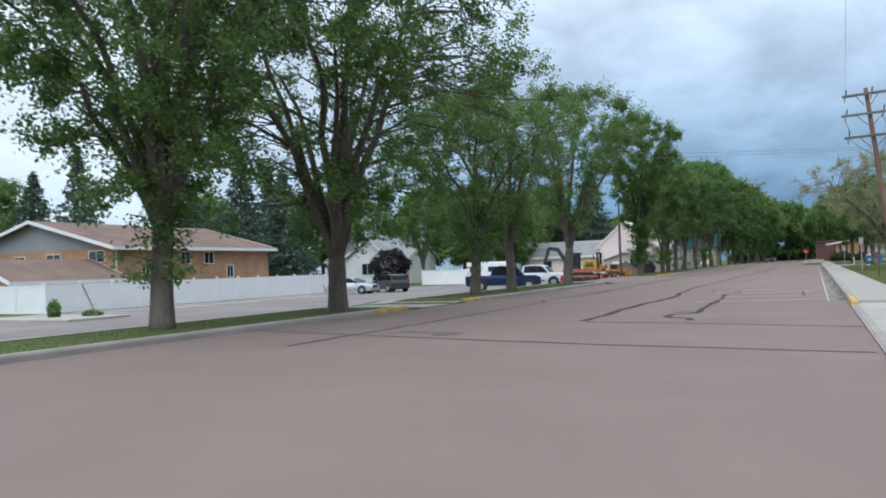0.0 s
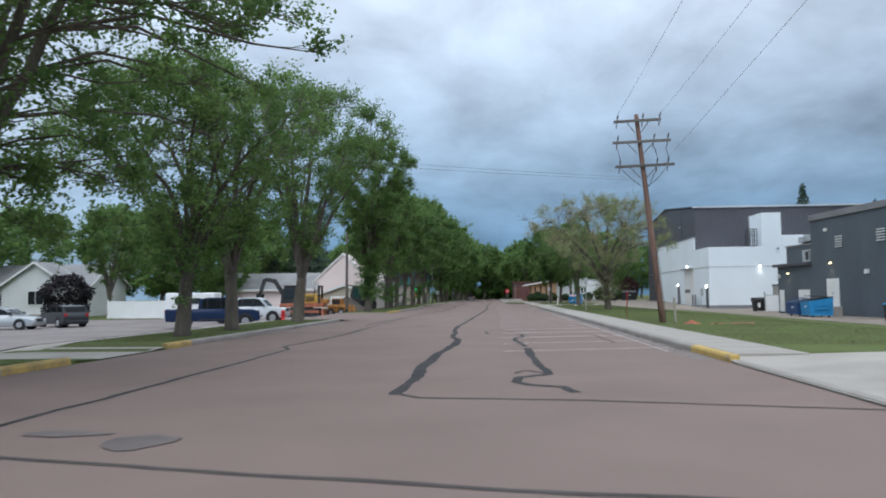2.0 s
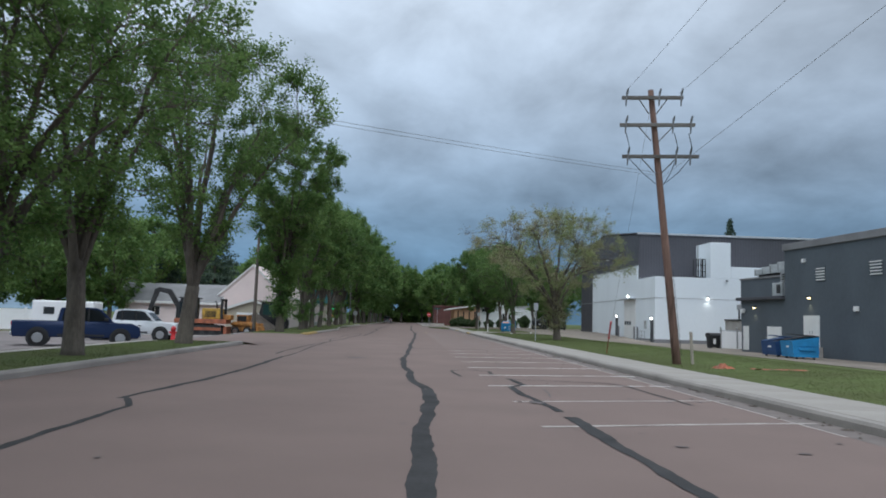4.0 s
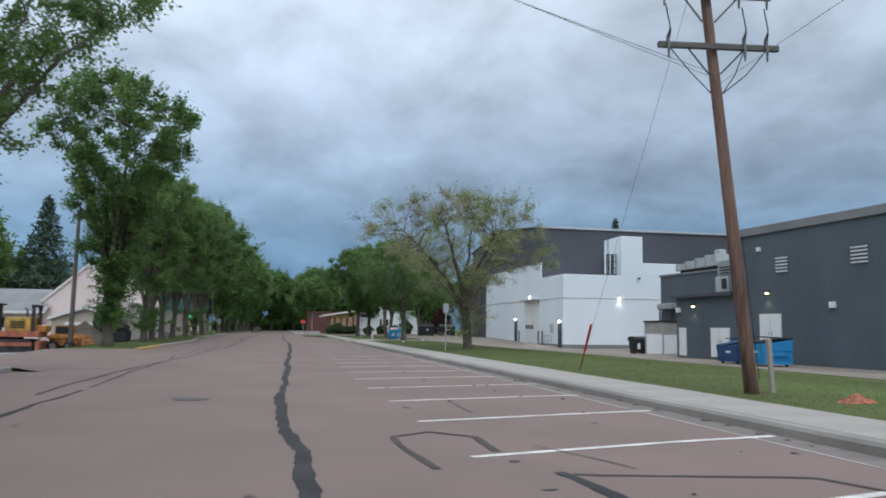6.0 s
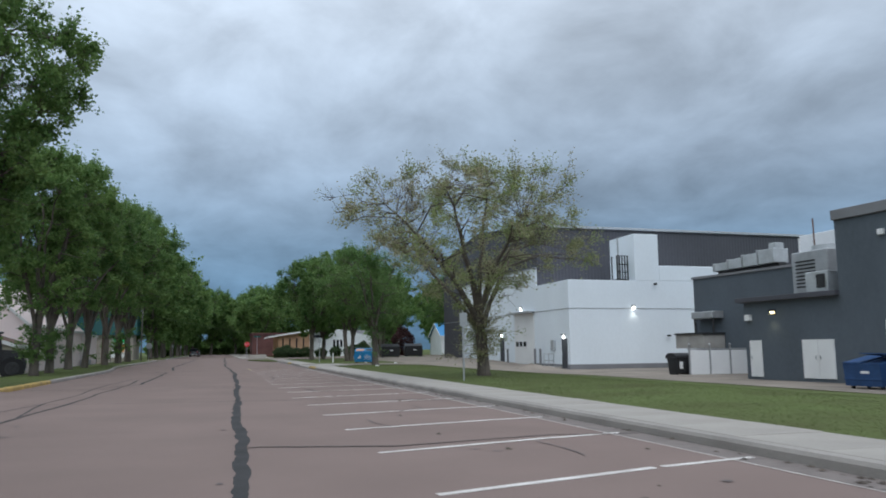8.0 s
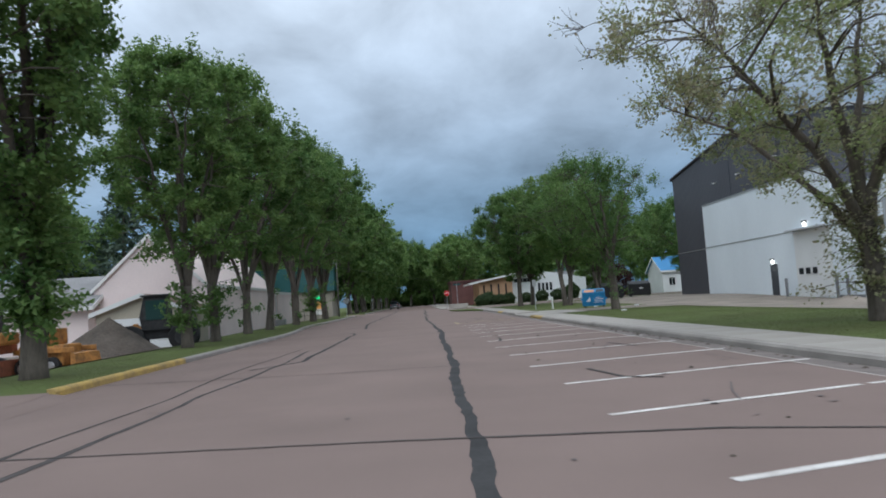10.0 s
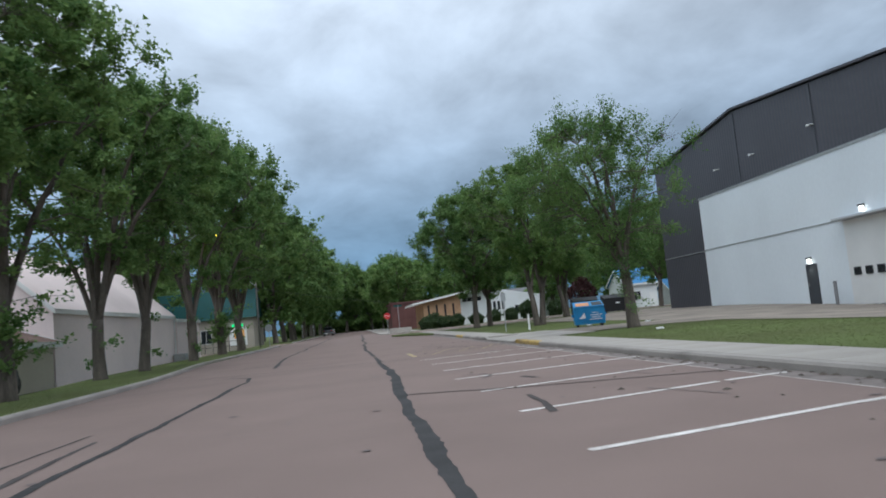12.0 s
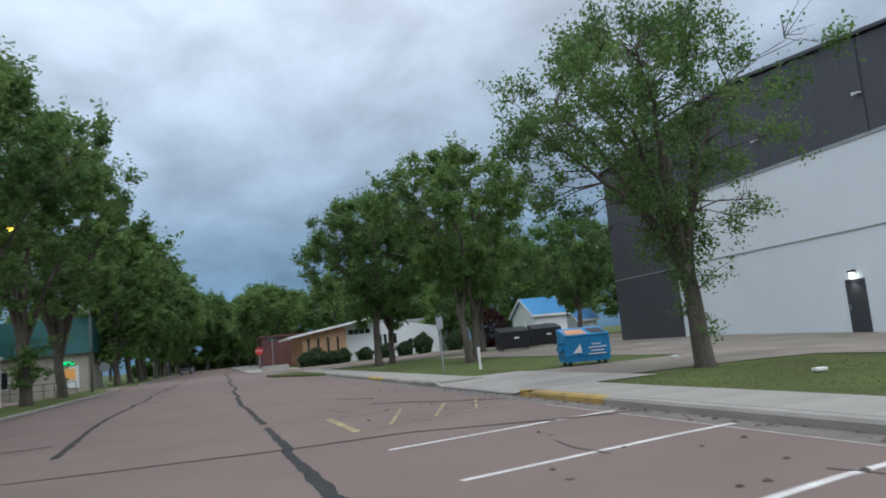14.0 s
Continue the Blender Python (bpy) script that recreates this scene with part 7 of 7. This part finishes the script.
part("cab_roof", boxed(-0.75, 0.75, -0.8, 0.8, 3.0, 3.12, bevel=0.03), M["machine"], loader)
bm = bmesh.new()
prism(bm, [(2.4, 0.1), (3.5, 0.05), (2.8, 0.45), (2.6, 1.1), (2.4, 1.15)], -1.2, 1.2, "y")
part("bucket", bm, M["machine"], loader, "wide steel bucket")


def heap_of(name, label, at, r, h, seed, mat):
    rg = random.Random(seed)
    vs, fs = [], []
    n, m = 40, 12
    for j in range(m + 1):
        u = j / m
        for i in range(n):
            a = 2 * math.pi * i / n
            rr = r * u * (1 + 0.10 * math.sin(3 * a + seed) + 0.05 * math.sin(7 * a))
            z = h * (1 - u) ** 1.05 - 0.05 + rg.uniform(-0.05, 0.05) * (1 - u)
            vs.append((rr * math.cos(a), rr * math.sin(a), z))
    fs = [(j * n + i, j * n + (i + 1) % n, (j + 1) * n + (i + 1) % n, (j + 1) * n + i) for j in range(m) for i in range(n)]
    t = thing(name, label, "heap", at)
    raw("mound", vs, fs, mat, t, smooth=True)
    return t


heap_of("gravel_heap", "heap of dark gravel in the yard", (-18.6, 89.4, -0.5), 3.2, 2.1, 4, M["gravel"])

# ---------------------------------------------------------------- bins
def dumpster(label, at, turn, paint, w=1.5, d=1.25, h=1.2, lid="black", sticker=False, group="dumpsters", open_lid=False):
    b = thing("dumpster", label, "dumpster", at, turn, group=group)
    bm = bmesh.new()
    prism(bm, [(-d / 2, 0.12), (d / 2, 0.12), (d / 2 + 0.04, h), (-d / 2 - 0.1, h * 0.8)], -w / 2, w / 2, "x")
    body = part("body", bm, M[paint], b)
    bm = bmesh.new()
    for z in (0.35, 0.75):
        box(bm, -w / 2 - 0.03, w / 2 + 0.03, -d / 2 - 0.06 * z - 0.03, d / 2 + 0.03, z, z + 0.06)
    part("rib", bm, M[paint], body)
    for s in (-1, 1):
        part("lift_pocket", boxed(min(s * w / 2, s * (w / 2 + 0.1)), max(s * w / 2, s * (w / 2 + 0.1)), -d * 0.3, d * 0.3, 0.5, 0.66, bevel=0.01), M[paint], body)
        for y in (-d * 0.35, d * 0.35):
            part("foot", boxed(s * w * 0.4 - 0.05, s * w * 0.4 + 0.05, y - 0.05, y + 0.05, 0, 0.13), M["machine"], b)
    for k in range(2):
        bm = bmesh.new()
        x0, x1 = -w / 2 + k * w / 2 + 0.01, -w / 2 + (k + 1) * w / 2 - 0.01
        lift = 0.35 if (open_lid and k == 1) else 0.0
        prism(bm, [(d / 2 + 0.05, h + 0.01), (-d / 2 - 0.12, h * 0.8 + 0.01 + lift), (-d / 2 - 0.12, h * 0.8 + 0.05 + lift), (d / 2 + 0.05, h + 0.06)], x0, x1, "x")
        part("lid", bm, M[lid], b)
    if sticker:
        def on_lid(name, x0, x1, u0, u1, mat, label):
            """A thin sheet on the sloping lid, between two shares of its slope."""
            at = lambda u: (d / 2 + 0.05 - u * (d + 0.17), h + 0.06 - u * (h * 0.2 + 0.01))
            (a0, c0), (a1, c1) = at(u0), at(u1)
            part(name, prism(bmesh.new(), [(a0, c0 + 0.004), (a1, c1 + 0.004), (a1, c1 + 0.014), (a0, c0 + 0.014)], x0, x1, "x"), M[mat], b, label)
        on_lid("sticker", -w * 0.42, w * 0.02, 0.3, 0.92, "poster", "orange and white sticker on the lid")
        # the lid stays closed: the hatch's dark inside is only a black sheet
        on_lid("opening", w * 0.12, w * 0.45, 0.25, 0.9, "black", "flat black sheet for the dark inside of an open hatch")
        bm = bmesh.new()
        for k, (x0, x1) in enumerate(((0.10, 0.3), (0.02, 0.42), (0.06, 0.36), (0.0, 0.4))):
            z = h * (0.55 - 0.09 * k)
            box(bm, w * x0, w * x1, -d / 2 - 0.09, -d / 2 - 0.07, z, z + 0.035)
        part("lettering", bm, M["trim"], b, "white bars of small lettering")
        bm = bmesh.new()
        prism(bm, [(-w * 0.34, 0.42), (-w * 0.14, 0.42), (-w * 0.16, 0.72), (-w * 0.22, 0.6)], -d / 2 - 0.092, -d / 2 - 0.07, "y")
        part("emblem", bm, M["trim"], b, "white emblem shape")
    else:
        bm = boxed(-0.05, 0.3, -d / 2 - 0.075, -d / 2 - 0.055, h * 0.5, h * 0.58)
        part("label_plate", bm, M["trim"], b)
    return b


dumpster("bright blue steel dumpster with white lettering by the driveway", (7.45, 105.0, land(7.45, 105) + 0.02), -14, "bin_blue", 1.5, 1.25, 1.2, "bin_blue", True)
dumpster("black steel dumpster at the yard edge", (15.6, 132.0, land(15.6, 132) + 0.02), -8, "black", 2.2, 1.4, 1.6)
dumpster("black steel dumpster at the yard edge", (19.0, 134.0, land(19, 134) + 0.02), -8, "black", 2.2, 1.4, 1.6)
dumpster("dark blue steel dumpster by the grey block", (18.7, 62.9, land(18.7, 62.9) + 0.02), -84, "bin_navy", 1.5, 1.2, 1.15, "bin_navy", False, open_lid=True)
dumpster("bright blue steel dumpster with a raised lid", (18.8, 60.5, land(18.8, 60.5) + 0.02), -94, "bin_blue", 1.7, 1.4, 1.3, "machine", False, open_lid=True)
dumpster("black plastic bin with a blue lid", (15.4, 43.2, land(15.4, 43.2) + 0.02), -90, "black", 1.1, 0.9, 1.15, "bin_blue")
cart = thing("rubbish_bin", "black plastic rubbish bin with a domed lid and white label", "bin", (21.4, 79.4, land(21.4, 79.4) + 0.02), 5)
bm = boxed(-0.55, 0.55, -0.45, 0.45, 0.06, 0.98, bevel=0.07)
for v in bm.verts:
    v.co.x, v.co.y = v.co.x * (0.84 + 0.16 * v.co.z), v.co.y * (0.84 + 0.16 * v.co.z)
part("body", bm, M["black"], cart, smooth=True)
part("rim", boxed(-0.6, 0.6, -0.5, 0.5, 0.93, 1.02, bevel=0.03), M["black"], cart)
part("lid", prism(bmesh.new(), [(-0.48, 1.02), (0.48, 1.02), (0.46, 1.12), (0.2, 1.24), (-0.2, 1.24), (-0.46, 1.1)], -0.58, 0.58, "x"), M["black"], cart)
part("label_plate", boxed(-0.32, -0.1, -0.455, -0.44, 0.35, 0.75), M["trim"], cart, "white label")
for x in (-0.4, 0.4):
    part("foot", boxed(x - 0.08, x + 0.08, -0.3, 0.3, 0, 0.09), M["machine"], cart)
heap_of("gravel_mound", "low mound of brown gravel by the white wall", (17.2, 91.5, land(17.2, 91.5)), 2.6, 0.5, 9, M["dirt"])
